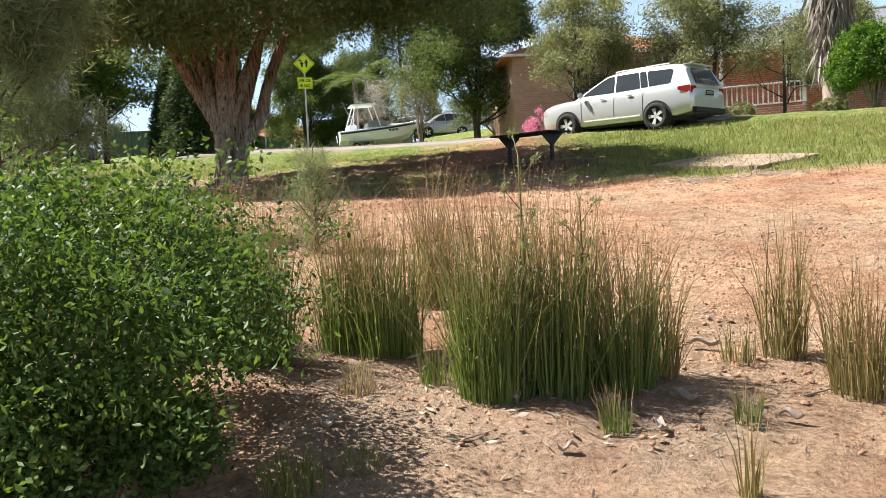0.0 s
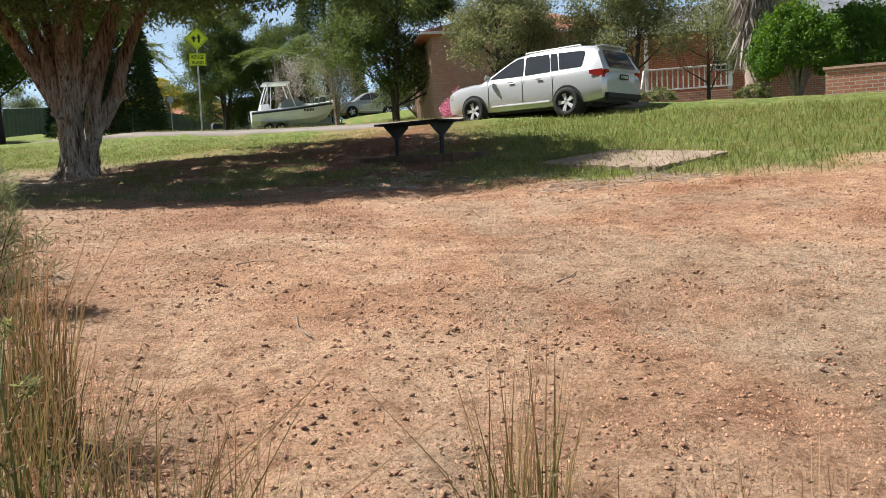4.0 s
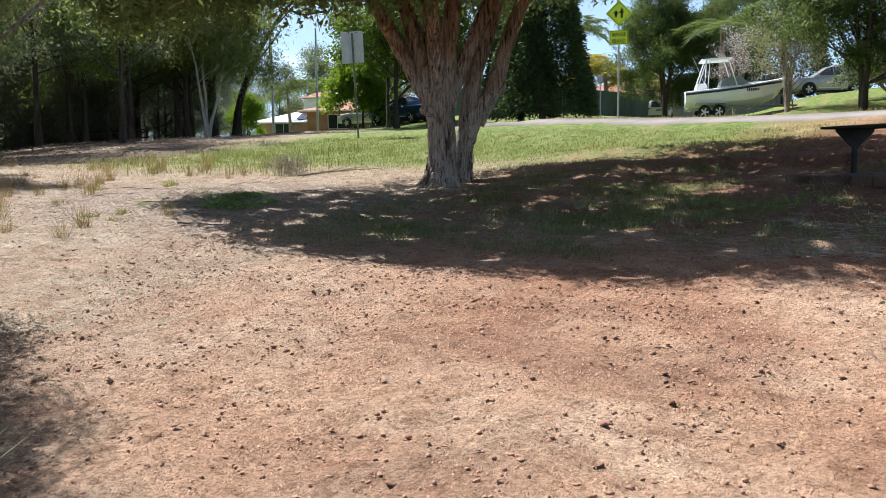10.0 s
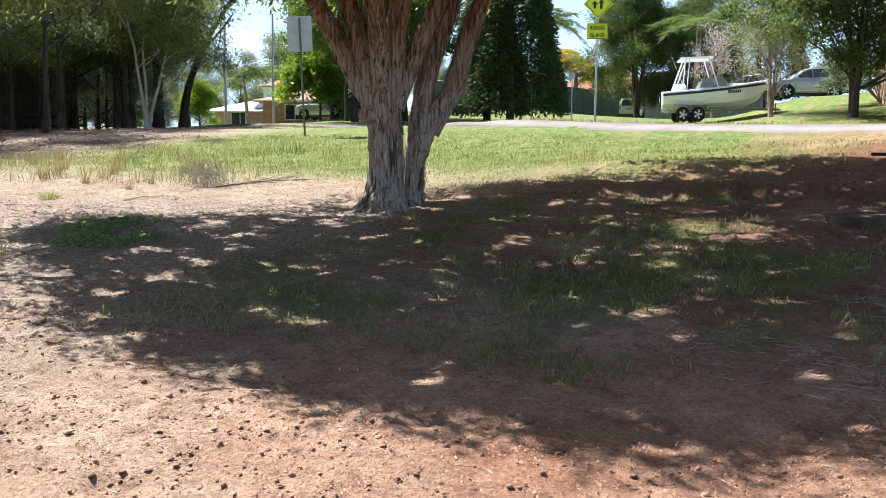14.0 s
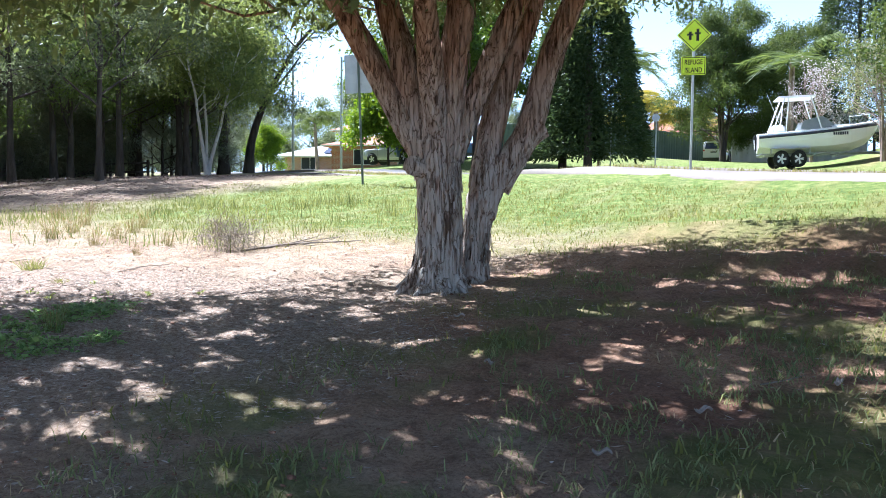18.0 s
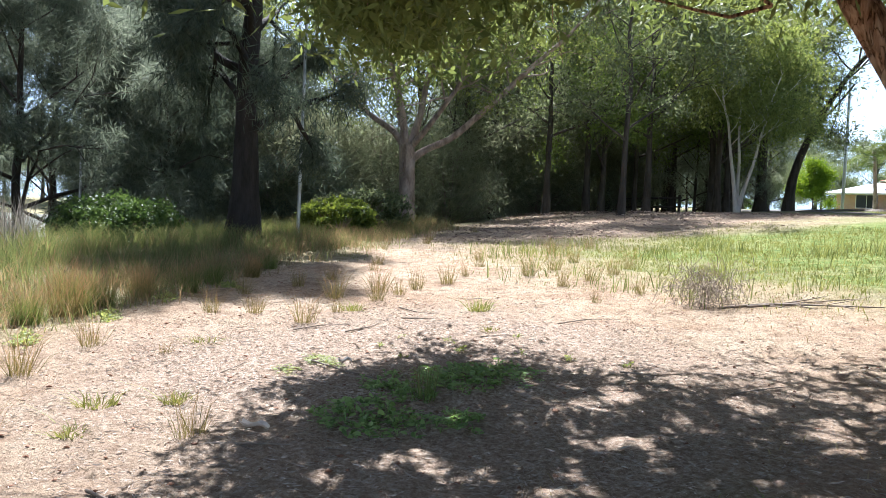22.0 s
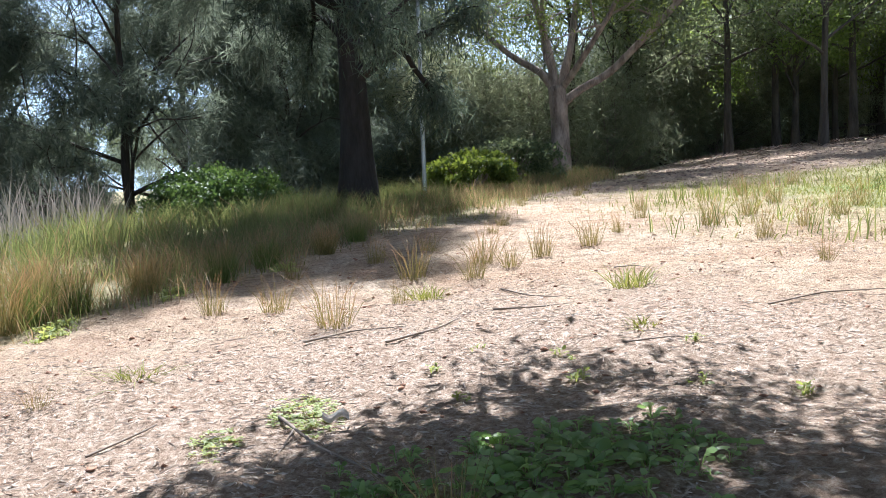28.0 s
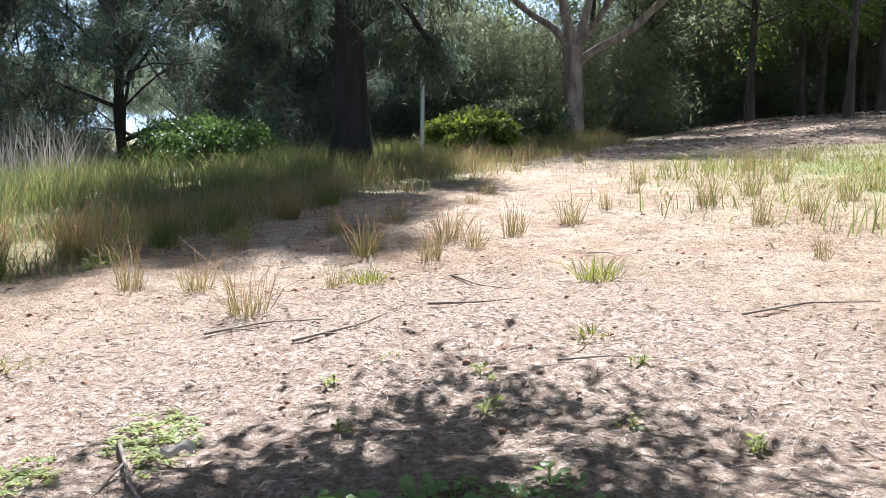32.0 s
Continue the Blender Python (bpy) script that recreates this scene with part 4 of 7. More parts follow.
ys = make_tree("young_sheoak", "young feathery sheoak that hangs to the ground", 38, 6.4, .07, dark_bark, leafy("feathery_needle", (.062, .082, .052), (.31, .34, .24), .55, .7), per=60, spread=.19, length=.26, width=.018, droop=.9, first=.06, limbs=20, reach=.27, depth=1, up=0, squash=.9, group="young sheoaks of the wood")
spots = []
for i in range(46):
    f = (i + .5) / 46
    x, y = -31.5 - 11 * f - 5.5 * rng.random() - (1.6 if .1 < f < .3 else 0), 19.5 + 26 * f + rng.normal() * .9
    spots.append((x, y, rng.uniform(.75, 1.35), rng.uniform(0, 360)))
spots += [(-37.5, 45, 1.1, 0), (-39, 47, 1.2, 60), (-41, 49.5, 1.2, 120), (-43.5, 52, 1.3, 180), (-40.5, 52.5, 1.1, 240), (-38.2, 50, 1, 300), (-42.5, 47, 1.3, 20), (-45.5, 49, 1.3, 80)]
place_all(ys, spots)
fe = make_tree("edge_tree", "leafy tree at the wood's edge with low green boughs", 39, 9.5, .16, dark_bark, leafy("edge_leaf", (.035, .07, .02), (.18, .25, .07), .55), per=70, spread=.40, length=.16, width=.052, droop=.6, first=.30, limbs=13, reach=.30, depth=2, up=.0, group="trees at the wood's edge")
place_all(fe, [(-33.2, 36.2, .9, 0), (-32.6, 42.6, .9, 200), (-35.5, 45.5, 1.05, 310)])

# street and garden trees
tb = make_tree("street_tree", "dense dark-green street tree with several stems", 41, 8.6, .12, dark_bark, leafy("street_leaf", (.03, .06, .018), (.13, .17, .05), .4), per=85, spread=.28, length=.14, width=.056, droop=.5, first=.16, limbs=13, reach=.27, depth=2, stems=3, outward=.9)
tb.matrix_basis = on_ground(-.06, 43.7, 1, 20)
for x, y, k, r in ((-12.8, 65.0, 1.0, 130), (-9.9, 68.5, .9, 250)):
    tagged(copy_thing(tb, on_ground(x, y, k, r)), "dense dark-green tree beside the far fence", "tree")
ol = make_tree("olive_tree", "round grey-green olive-like garden tree", 42, 5.6, .12, dark_bark, leaf_olive, per=46, spread=.23, length=.125, width=.046, droop=.2, first=.25, limbs=11, reach=.33, depth=2, stems=2, group="front garden trees")
place_all(ol, [(4.5, 36.4, 1, 0), (8.75, 34.7, 1.0, 120), (13.8, 36.5, .8, 240)])
sm = make_tree("crepe_myrtle", "small crooked garden tree with sparse leaves", 43, 3.6, .08, dark_bark, leaf_olive, per=36, spread=.25, length=.09, width=.035, droop=.3, first=.28, limbs=8, reach=.36, depth=2, outward=1.3)
sm.matrix_basis = on_ground(10.7, 32.1, 1, 0)
bs = make_tree("bare_shrub", "multi-stemmed shrub with thin pale foliage", 44, 3.9, .06, gum_bark, leaf_olive, per=10, spread=.2, length=.09, width=.03, droop=.2, first=.3, limbs=7, reach=.34, depth=2, stems=5)
bs.matrix_basis = on_ground(-3.0, 45.8, 1, 0)
wb = make_tree("blossom_shrub", "leggy shrub with pale bare twigs and white blossom", 48, 4.0, .04, gum_bark, leafy("white_petal", (.42, .38, .35), (.66, .62, .58), .3), per=2, spread=.12, length=.07, width=.035, droop=.1, first=.3, limbs=9, reach=.26, depth=2, stems=4, up=.4)
wb.matrix_basis = on_ground(-6.2, 52.2, 1, 0)
lt = make_tree("bright_tree", "young lime-green leafy tree", 45, 4.6, .08, dark_bark, leaf_bright, per=70, spread=.4, length=.2, width=.11, droop=.3, first=.25, limbs=10, reach=.32, depth=2)
place_all(lt, [(-30.4, 56, 1, 0), (-44, 60.5, .6, 90)])
gt = make_tree("leafy_tree", "broad fresh-green shade tree", 46, 8.5, .16, dark_bark, leafy("fresh_leaf", (.03, .07, .012), (.14, .22, .04), .4), per=70, spread=.4, length=.2, width=.09, droop=.4, first=.25, limbs=13, reach=.3, depth=2)
place_all(gt, [(-23.8, 49.3, 1, 0), (-21.5, 50.5, .95, 120), (-26.6, 53.0, .8, 60)])
bg = make_tree("background_tree", "large dark tree behind the houses", 47, 11, .25, dark_bark, leaf_dark, per=60, spread=.6, length=.27, width=.09, droop=.4, first=.25, limbs=14, reach=.3, depth=2, group="trees behind the houses")
place_all(bg, [(-17.5, 78, .4, 90), (-10.5, 80, .4, 200), (-27, 88, .5, 120), (-33, 94, .55, 240), (-43, 98, .62, 10), (-56, 104, .7, 70), (-70, 106, .5, 130), (-84, 100, .6, 190), (14, 66, .36, 40), (26, 57, .4, 310), (4, 74, .36, 250), (34, 46, .5, 180), (-68, 88, .55, 330), (-80, 84, .6, 100), (-66, 46, .8, 200), (-74, 60, .8, 300), (-62, 32, .8, 140), (-52, 62, .6, 270), (-2, 88, .4, 15), (-21, 98, .36, 66)])


leaf_cypress = leafy("cypress_leaf", (.018, .036, .014), (.075, .11, .04), .3)


def conifer(x, y, h, r, seed, label):
    rng = np.random.default_rng(seed)
    t = thing("conifer_tree", label, "tree", m=on_ground(x, y))
    P, R = curve_points([(0, 0, -.2, .2), (0, 0, h * .5, .13), (0, 0, h, .03)], 12)
    part("trunk", tri_mesh("trunk", *tube(P, R, 10, .02, seed), dark_bark), dark_bark, t, smooth_shade=True)
    n = 40000
    f = rng.random(n) ** .9
    an = rng.uniform(0, 2 * np.pi, n)
    lump = .8 + .4 * fbm(np.cos(an) * 2 + seed, np.sin(an) * 2 + f * 6, seed)
    rr = r * (1 - f) ** .5 * lump * np.sqrt(.45 + .55 * rng.random(n))
    C = np.stack([rr * np.cos(an), rr * np.sin(an), .12 * h + f * h * .9 - rr * .15], 1)
    part("crown", tri_mesh("crown", *leaves(C, .24, .07, rng, .2, along=np.stack([np.cos(an), np.sin(an), .1 + 0 * an], 1)), leaf_cypress), leaf_cypress, t)


conifer(-14.4, 47.5, 8.8, 2.7, 51, "dense dark conical cypress across the street")
conifer(-16.4, 49.5, 7.2, 2.0, 53, "dark cypress beside the taller one")
conifer(-6.2, 70, 13, 3.4, 52, "tall dark pine behind the boat")


skirt_leaf = leafy("dead_frond", (.12, .10, .085), (.40, .35, .30), .15, .85)


def palm(x, y, h, crown_r, fronds, leaf, seed, label, skirt=False, trunk_r=.16, m_turn=0, sag=.55):
    rng = np.random.default_rng(seed)
    t = thing("palm_tree", label, "palm", m=on_ground(x, y, 1, m_turn))
    bend = rng.normal(size=2) * .04 * h
    P, R = curve_points([(0, 0, -.2, trunk_r * 1.5), (bend[0] * .3, bend[1] * .3, h * .4, trunk_r), (bend[0], bend[1], h, trunk_r * .8)], 30)
    R = R * (1 + .06 * (np.arange(30) % 2))
    part("trunk", tri_mesh("trunk", *tube(P, R, 12, .012, seed), gum_bark), gum_bark, t, smooth_shade=True)
    top = P[-1]
    for i in range(fronds):
        a = i * 2.4
        lift = rng.uniform(-.2, 1.1)
        n = 14
        f = np.linspace(0, 1, n)
        out = np.array([np.cos(a), np.sin(a), 0])
        pts = top + out * (crown_r * f * math.cos(lift * .7))[:, None] + np.stack([0 * f, 0 * f, crown_r * (math.sin(lift) * f - sag * f * f)], 1)
        side = np.cross(out, [0, 0, 1])
        C, D = [], []
        for k in range(2, n):
            for sg in (-1, 1):
                for j in range(6):
                    C.append(pts[k] - (pts[k] - pts[k - 1]) * j / 6)
                    D.append(side * sg + out * .5 + np.array([0, 0, -.35]))
        v1 = leaves(np.array(C), crown_r * .36, crown_r * .02, rng, .2, along=np.array(D) * 3, jitter=.15)
        v2 = tube(pts, np.linspace(.02, .006, n), 5)
        part("frond", tri_mesh("frond", *merge([v1, v2]), leaf), leaf, t)
    if skirt:
        n = 1500
        an = rng.uniform(0, 2 * np.pi, n)
        f = rng.random(n)
        z = h * (.33 + .67 * f)
        rr = trunk_r * 1.2 + .25 * rng.random(n) * (.4 + f)
        C = np.stack([rr * np.cos(an) + bend[0] * f, rr * np.sin(an) + bend[1] * f, z], 1)
        part("dead_skirt", tri_mesh("dead_skirt", *leaves(C, .9, .07, rng, 4.5), skirt_leaf), skirt_leaf, t, "hanging skirt of dry grey-brown fronds")


palm(10.3, 26.6, 5.6, 1.9, 12, leaf_palm, 61, "garden palm with a shaggy grey skirt of dead fronds", True, .24)
palm(-52.5, 77, 5.8, 2.3, 12, leaf_palm, 62, "feathery palm in front of the far house")
palm(-50.2, 78.4, 6.0, 2.3, 12, leaf_palm, 63, "feathery palm beside its twin")
palm(-24, 81.3, 8.8, 2.8, 11, leaf_palm, 64, "tall palm above the garden trees")
for i, (x, y, h) in enumerate([(-18.1, 69.5, 3.6), (-19.8, 70.5, 4.4), (-16.9, 71, 3.0), (-20.8, 68.8, 2.6)]):
    palm(x, y, h, 2.2, 13, leaf_gold, 65 + i, "yellowing palm in a garden clump", m_turn=i * 70)
palm(-8.6, 61.6, 5.6, 2.6, 11, leaf_palm, 71, "wind-blown green palm behind the boat", sag=.3)


def shrub(name, label, x, y, rx, ry, h, n, leaf, size, seed, group="", base=.15, droop=.1, sprays=0.0):
    """A leafy mound on short stems with a ragged outline."""
    rng = np.random.default_rng(seed)
    t = thing(name, label, "shrub", group, m=on_ground(x, y))
    out = []
    for i in range(14):
        a = i * 2.4
        d = np.array([np.cos(a) * rx * .6, np.sin(a) * ry * .6, h * .8])
        out.append(tube([d * f + [0, 0, -.04] for f in (0, .4, .75, 1)], [.02 * h, .016 * h, .01 * h, .004 * h], 6))
    part("stem", tri_mesh("stem", *merge(out), twig_wood), twig_wood, t)
    k = max(30, n // 90)
    an, el = rng.uniform(0, 2 * np.pi, k), np.arcsin(rng.uniform(-.35, 1, k))
    lump = .72 + .56 * fbm(np.cos(an) * 1.7 + seed, np.sin(an) * 1.7 + el * 1.4, seed, 3)
    rad = rng.uniform(.5, 1.0, k) ** .6 * lump * (1 + sprays * (rng.random(k) < .12))
    H = np.stack([rx * np.cos(an) * np.cos(el) * rad, ry * np.sin(an) * np.cos(el) * rad, h * (.5 + .5 * np.sin(el) * rad)], 1)
    C = np.repeat(H, n // k, axis=0)
    C = C + rng.normal(size=C.shape) * np.array([rx, ry, h * .5]) * .085
    if sprays:
        top = H[rng.choice(k, 60)]
        d = top / (np.linalg.norm(top, axis=1)[:, None] + .01) + np.array([0, 0, .5]) + rng.normal(size=(60, 3)) * .3
        f = rng.random((60, 26, 1))
        C = np.concatenate([C, (top[:, None] + d[:, None] * f * .22 * h).reshape(-1, 3) + rng.normal(size=(1560, 3)) * .012])
    C = C[C[:, 2] > base * h * rng.random(len(C))]
    part("foliage", tri_mesh("foliage", *leaves(C, size, size * .5, rng, droop), leaf), leaf, t)
    return t


shrub("leafy_shrub", "glossy dark-green leafy shrub beside the rushes", -1.08, 3.8, .84, .88, .96, 56000, leaf_bush, .026, 81, sprays=.3)
shrub("leafy_shrub", "low green shrub at the bare earth's edge", -.98, 3.5, .50, .6, .45, 17000, leaf_bush, .025, 82, base=.02, sprays=.3)
shrub("leafy_shrub", "low outer growth of the dark-green shrub", -.66, 3.5, .34, .40, .34, 12000, leaf_bush, .025, 93, base=.02, sprays=.3)
leaf_dome = leafy("dome_leaf", (.03, .08, .012), (.13, .24, .04), .35, .5)
shrub("clipped_shrub", "bright green domed garden shrub", 10.8, 25.2, 1.05, 1.05, 2.3, 26000, leaf_dome, .085, 83, "domed garden shrubs")
shrub("clipped_shrub", "bright green domed garden shrub", 12.8, 26.2, 1.1, 1.1, 2.6, 26000, leaf_dome, .085, 84, "domed garden shrubs")
shrub("garden_shrub", "low clipped garden shrub on the lawn", 7.9, 27.6, .5, .5, .55, 3000, leaf_olive, .06, 85)
shrub("garden_shrub", "low clipped garden shrub on the lawn", 10.0, 26.1, .45, .45, .5, 3000, leaf_olive, .06, 86)
shrub("waterside_shrub", "round dark-green shrub at the lake's edge", -21.2, 15.6, 1.6, 1.3, 1.3, 22000, leafy("shiny_leaf", (.018, .045, .014), (.105, .165, .05), .3, .5), .075, 87)
shrub("waterside_shrub", "yellow-green shrub round the foot of the pole", -21.8, 20.6, 1.0, .9, .9, 8000, leafy("lime_leaf", (.05, .085, .02), (.17, .22, .05), .4), .10, 88)
shrub("waterside_shrub", "dark rambling shrub below the trees", -24.8, 22.3, 1.6, 1.4, 1.2, 8000, leaf_dark, .11, 89)
shrub("flowering_shrub", "shrub with pink blossom by the brick wall", 2.7, 37.6, .8, .8, 1.6, 4000, leafy("pink_petal", (.45, .14, .20), (.75, .38, .45), .3), .09, 90)
shrub("garden_hedge", "dark garden hedge under the street tree", .8, 47.5, 2.2, .9, 1.7, 8000, leaf_dark, .1, 91)
shrub("garden_hedge", "leafy hedge beside the far house", -57, 66, 1.4, 1.4, 1.6, 5000, leaf_bush, .14, 92)


def rushes(name, label, x, y, r, h, n, mat, seed, wid=.0027, lean=.145, group="", category="rush clump"):
    rng = np.random.default_rng(seed)
    t = thing(name, label, category, group, m=on_ground(x, y))
    a = rng.uniform(0, 2 * np.pi, n)
    q = r * np.sqrt(rng.random(n)) * .55
    P = np.stack([q * np.cos(a), q * np.sin(a), -.03 + 0 * a], 1)
    D = np.stack([np.cos(a), np.sin(a), 0 * a], 1) * (.3 + 1.1 * q / r)[:, None] + rng.normal(size=(n, 3)) * [.8, .8, 0]
    H = h * (1.08 - .8 * rng.random(n))
    D[: n // 9] *= 3.0
    for g in range(4 if n > 150 else 1):
        k = slice(g, None, 4 if n > 150 else 1)
        part("tuft", tri_mesh("tuft", *blades(P[k], H[k], wid, rng, lean, D[k]), mat), mat, t)
    if h > .6:
        # small brown flower clusters on the upper stems
        f = rng.uniform(.55, 1.0, (n, 1))
        C = P + np.array([0, 0, 1.0]) * H[:, None] * f * .95 + D * (H[:, None] * lean * f * f * .8)
        C = np.repeat(C, 2, axis=0) + rng.normal(size=(2 * n, 3)) * .012
        tagged(part("seed_head", tri_mesh("seed_head", *leaves(C, .02, .006, rng), rush_fluff), rush_fluff, t, "tiny brown flower clusters"), "tiny brown flower clusters", kind="stuff")
    return t


for i, (x, y, r, h, n, mat) in enumerate([
        (.52, 4.62, .30, .98, 800, rush), (.78, 4.66, .28, .96, 700, rush), (1.05, 4.66, .22, .80, 420, rush), (1.22, 4.78, .14, .72, 180, rush_dry),
        (.02, 5.1, .28, .80, 520, rush), (-.2, 5.2, .24, .82, 380, rush), (-.55, 4.9, .26, .92, 560, rush), (-.85, 5.3, .28, .95, 520, rush), (-1.3, 5.2, .4, 1.0, 600, rush),
        (.18, 6.1, .2, .92, 260, rush_dry), (.33, 6.0, .14, .7, 140, rush_dry), (1.83, 5.08, .17, .76, 200, rush_dry), (1.98, 4.62, .2, .66, 260, rush_dry), (2.3, 4.62, .22, .68, 280, rush_dry),
        (1.6, 5.0, .14, .26, 90, rush_dry), (1.44, 4.3, .10, .22, 70, rush), (.95, 4.25, .10, .22, 70, rush), (1.28, 3.72, .06, .34, 40, rush_dry), (.25, 4.75, .12, .3, 80, rush), (-.05, 4.6, .12, .2, 90, grass_dry), (.05, 3.9, .16, .12, 120, grass_lit), (-.15, 3.75, .2, .16, 160, grass_lit)]):
    rushes("rush_clump", "upright clump of wiry brown-tipped rushes in bare earth" if mat is rush else "dry straw-brown clump of rushes in bare earth", x, y, r, h, int(n * .9), mat, 100 + i, group="rushes beside the track")


def seed_heads(x, y, h, n, seed):
    rng = np.random.default_rng(seed)
    t = thing("thistle_weed", "tall green thistle with round heads among the rushes", "weed", m=on_ground(x, y))
    P, R = curve_points([(0, 0, 0, .0055), (.03, .01, h * .5, .0045), (.02, -.02, h, .003)], 10)
    out, C = [tube(P, R, 6)], []
    for i in range(n):
        j = 3 + i % 7
        d = np.array([math.cos(i * 2.4), math.sin(i * 2.4), 1.3]) * .07
        out.append(tube([P[j], P[j] + d * .6, P[j] + d], [.0025, .002, .002], 5))
        C.append(np.array([P[j] + d] * 44) + rng.normal(size=(44, 3)) * .007)
    part("stalk", tri_mesh("stalk", *merge(out), leaf_olive), leaf_olive, t)
    for c in C:
        part("flower_head", tri_mesh("flower_head", *leaves(c, .022, .005, rng), leaf_olive), leaf_olive, t)
    L = np.repeat(P[1:8], 7, axis=0) + rng.normal(size=(49, 3)) * .02
    part("foliage", tri_mesh("foliage", *leaves(L, .05, .012, rng, .1), leaf_olive), leaf_olive, t)


seed_heads(.62, 4.5, .98, 9, 1)
seed_heads(.86, 4.6, .78, 7, 2)

# sedge tufts out on the bare flat, one by one
protos = []
for i in range(4):
    protos.append(rushes("sedge_tuft", "small tuft of stiff brown sedge on pale earth", -40, 20, .15, .40, 90, rush_dry, 140 + i, .0019, .42, "sedge tufts on the flat", "sedge tuft"))
sedges = [(-9.62, 16.4, 1.15), (-10.6, 15.7, .95), (-10.4, 16.1, .9), (-9.1, 14.5, 1), (-8.4, 14.0, 1.1), (-6.65, 13.8, 1.1), (-6.4, 14.85, .9), (-11.2, 17.2, 1.25), (-11.6, 17.9, 1.15), (-11.75, 18.45, 1.0),
          (-12.2, 19.1, 1.05), (-11.2, 18.0, .8), (-10.2, 16.9, .6), (-11.4, 20.4, .9), (-11.6, 21.0, 1.1), (-12.6, 20.6, 1.2), (-13.2, 21.4, 1.25), (-12.2, 21.8, 1.1), (-13.8, 20.4, .9), (-10.4, 20.9, .7),
          (-11.9, 16.3, .85), (-12.4, 17.1, .9), (-12.9, 17.7, .85), (-8.9, 13.3, 1.0), (-7.5, 12.7, 1.2), (-12.9, 19.7, .7), (-14.6, 19.0, .8), (-10.9, 17.6, .9), (-7.0, 13.1, .7), (-15.0, 21.0, .9), (-14.2, 22.4, 1.1), (-15.6, 22.8, 1.15), (-12.9, 22.6, 1.1), (-11.2, 22.6, .9),
          (-17.5, 20.2, .8), (-18.6, 21.6, .9), (-20.2, 22.4, .85), (-16.4, 24.2, 1), (-22.3, 24.6, .9), (-6.0, 13.0, .8), (-9.9, 19.9, .6), (-8.6, 15.0, .5), (-13.7, 18.6, .6)]
for i, (x, y, s) in enumerate(sedges):
    p = protos[i % 4]
    if i < 4:
        p.matrix_basis = on_ground(x, y, s, i * 40)
    else:
        copy_thing(p, on_ground(x, y, s / sedges[i % 4][2], i * 77))
for i, (x, y, s) in enumerate([(-9.93, 18.44, 1.2), (-7.28, 14.44, .9), (-7.26, 14.9, .7), (-6.69, 14.28, .7), (-8.7, 17.9, .6), (-9.0, 15.37, .8), (-10.3, 17.1, 1.0)]):
    rushes("grass_tuft", "low yellow-green grass tuft on pale earth", x, y, .2 * s, .16 * s, 110, grass_lit, 160 + i, .004, .8, "grass tufts on the flat", "grass tuft")


def stuff(name, label, category, mesh):
    return tagged(new(name, mesh), label, category, kind="stuff")


def scatter(rng, n, x0, x1, y0, y1, dens):
    x, y = rng.uniform(x0, x1, n), rng.uniform(y0, y1, n)
    k = rng.random(n) < dens(x, y)
    return x[k], y[k]


def fine_z(x, y):
    near = smooth(40, 10, np.hypot(x + 3, y - 13))
    r = relief(x, y)
    led = smooth(.35, .65, fbm(x * .35 + y * .1, y * 1.5, 71)) * smooth(19.5, 21, y) * smooth(27, 24.5, y) * smooth(-6, -3.5, x) * smooth(5, 3, x)
    return land(x, y) + r * near * smooth(1.4, -.4, path_side(x, y)) + .16 * led


# reeds of the bank
rng = np.random.default_rng(201)
x, y = scatter(rng, 520000, -36, -6, 2, 26, lambda x, y: smooth(-.25, .7, reed_side(x, y) + 1.5 * (fbm(x * .6, y * .6, 5) - .5)) * smooth(9.5, 7.5, reed_side(x, y)) * (.12 + .88 * smooth(.42, .56, fbm(x * 2.3, y * 2.3, 15))) * (1 - .55 * smooth(3.5, 6, reed_side(x, y))))
h = (.36 + .30 * smooth(0, 3.0, reed_side(x, y))) * (.35 + .65 * rng.random(len(x))) * (.35 + 1.2 * fbm(x * 1.9, y * 1.9, 25))
dry = rng.random(len(x)) < .60 - .5 * smooth(.6, 2.6, reed_side(x, y) + 2.2 * (fbm(x * .9, y * .9, 35) - .5))
reed_bank = leafy("reed_bank_blade", (.045, .07, .025), (.225, .25, .10), .4, .7)
for name, label, k, mat in (("reed_bed", "thick bed of olive-green reeds along the lake", ~dry, reed_bank), ("dry_reed_bed", "straw-brown stems along the front of the reeds", dry, leafy("straw_reed", (.10, .078, .036), (.38, .30, .16), .4, .8))):
    stuff(name, label, "reeds", tri_mesh(name, *blades(np.stack([x[k], y[k], fine_z(x[k], y[k]) - .03], 1), h[k], .0038, rng, .55), mat))
# rush clumps that stand out along the front of the bed
for i, (x, y, k) in enumerate([(-10.75, 14.35, 1), (-11.05, 14.5, .9), (-11.3, 14.72, .8), (-11.85, 15.15, .85), (-12.3, 15.75, .75), (-13.0, 16.15, .8), (-13.5, 16.75, .7), (-10.35, 14.0, .85), (-9.9, 13.6, .95), (-9.5, 13.1, .8), (-14.4, 17.2, .75), (-11.6, 14.4, 1)]):
    rushes("bank_rush_clump", "dense olive rush clump at the front of the reeds", x, y, .24 * k, .58 * k, 380, rush if i % 3 else rush_dry, 180 + i, .0022, .3, "rush clumps along the bank")
rushes("bank_rush_clump", "thin dark rush tuft among the shaded weeds", -6.66, 16.36, .12, .34, 90, rush, 199, .0018, .25, "rush clumps along the bank")
x, y = scatter(rng, 16000, -22, -8, 2, 14, lambda x, y: smooth(4.2, 5.5, reed_side(x, y)) * smooth(9.5, 8.5, reed_side(x, y)))
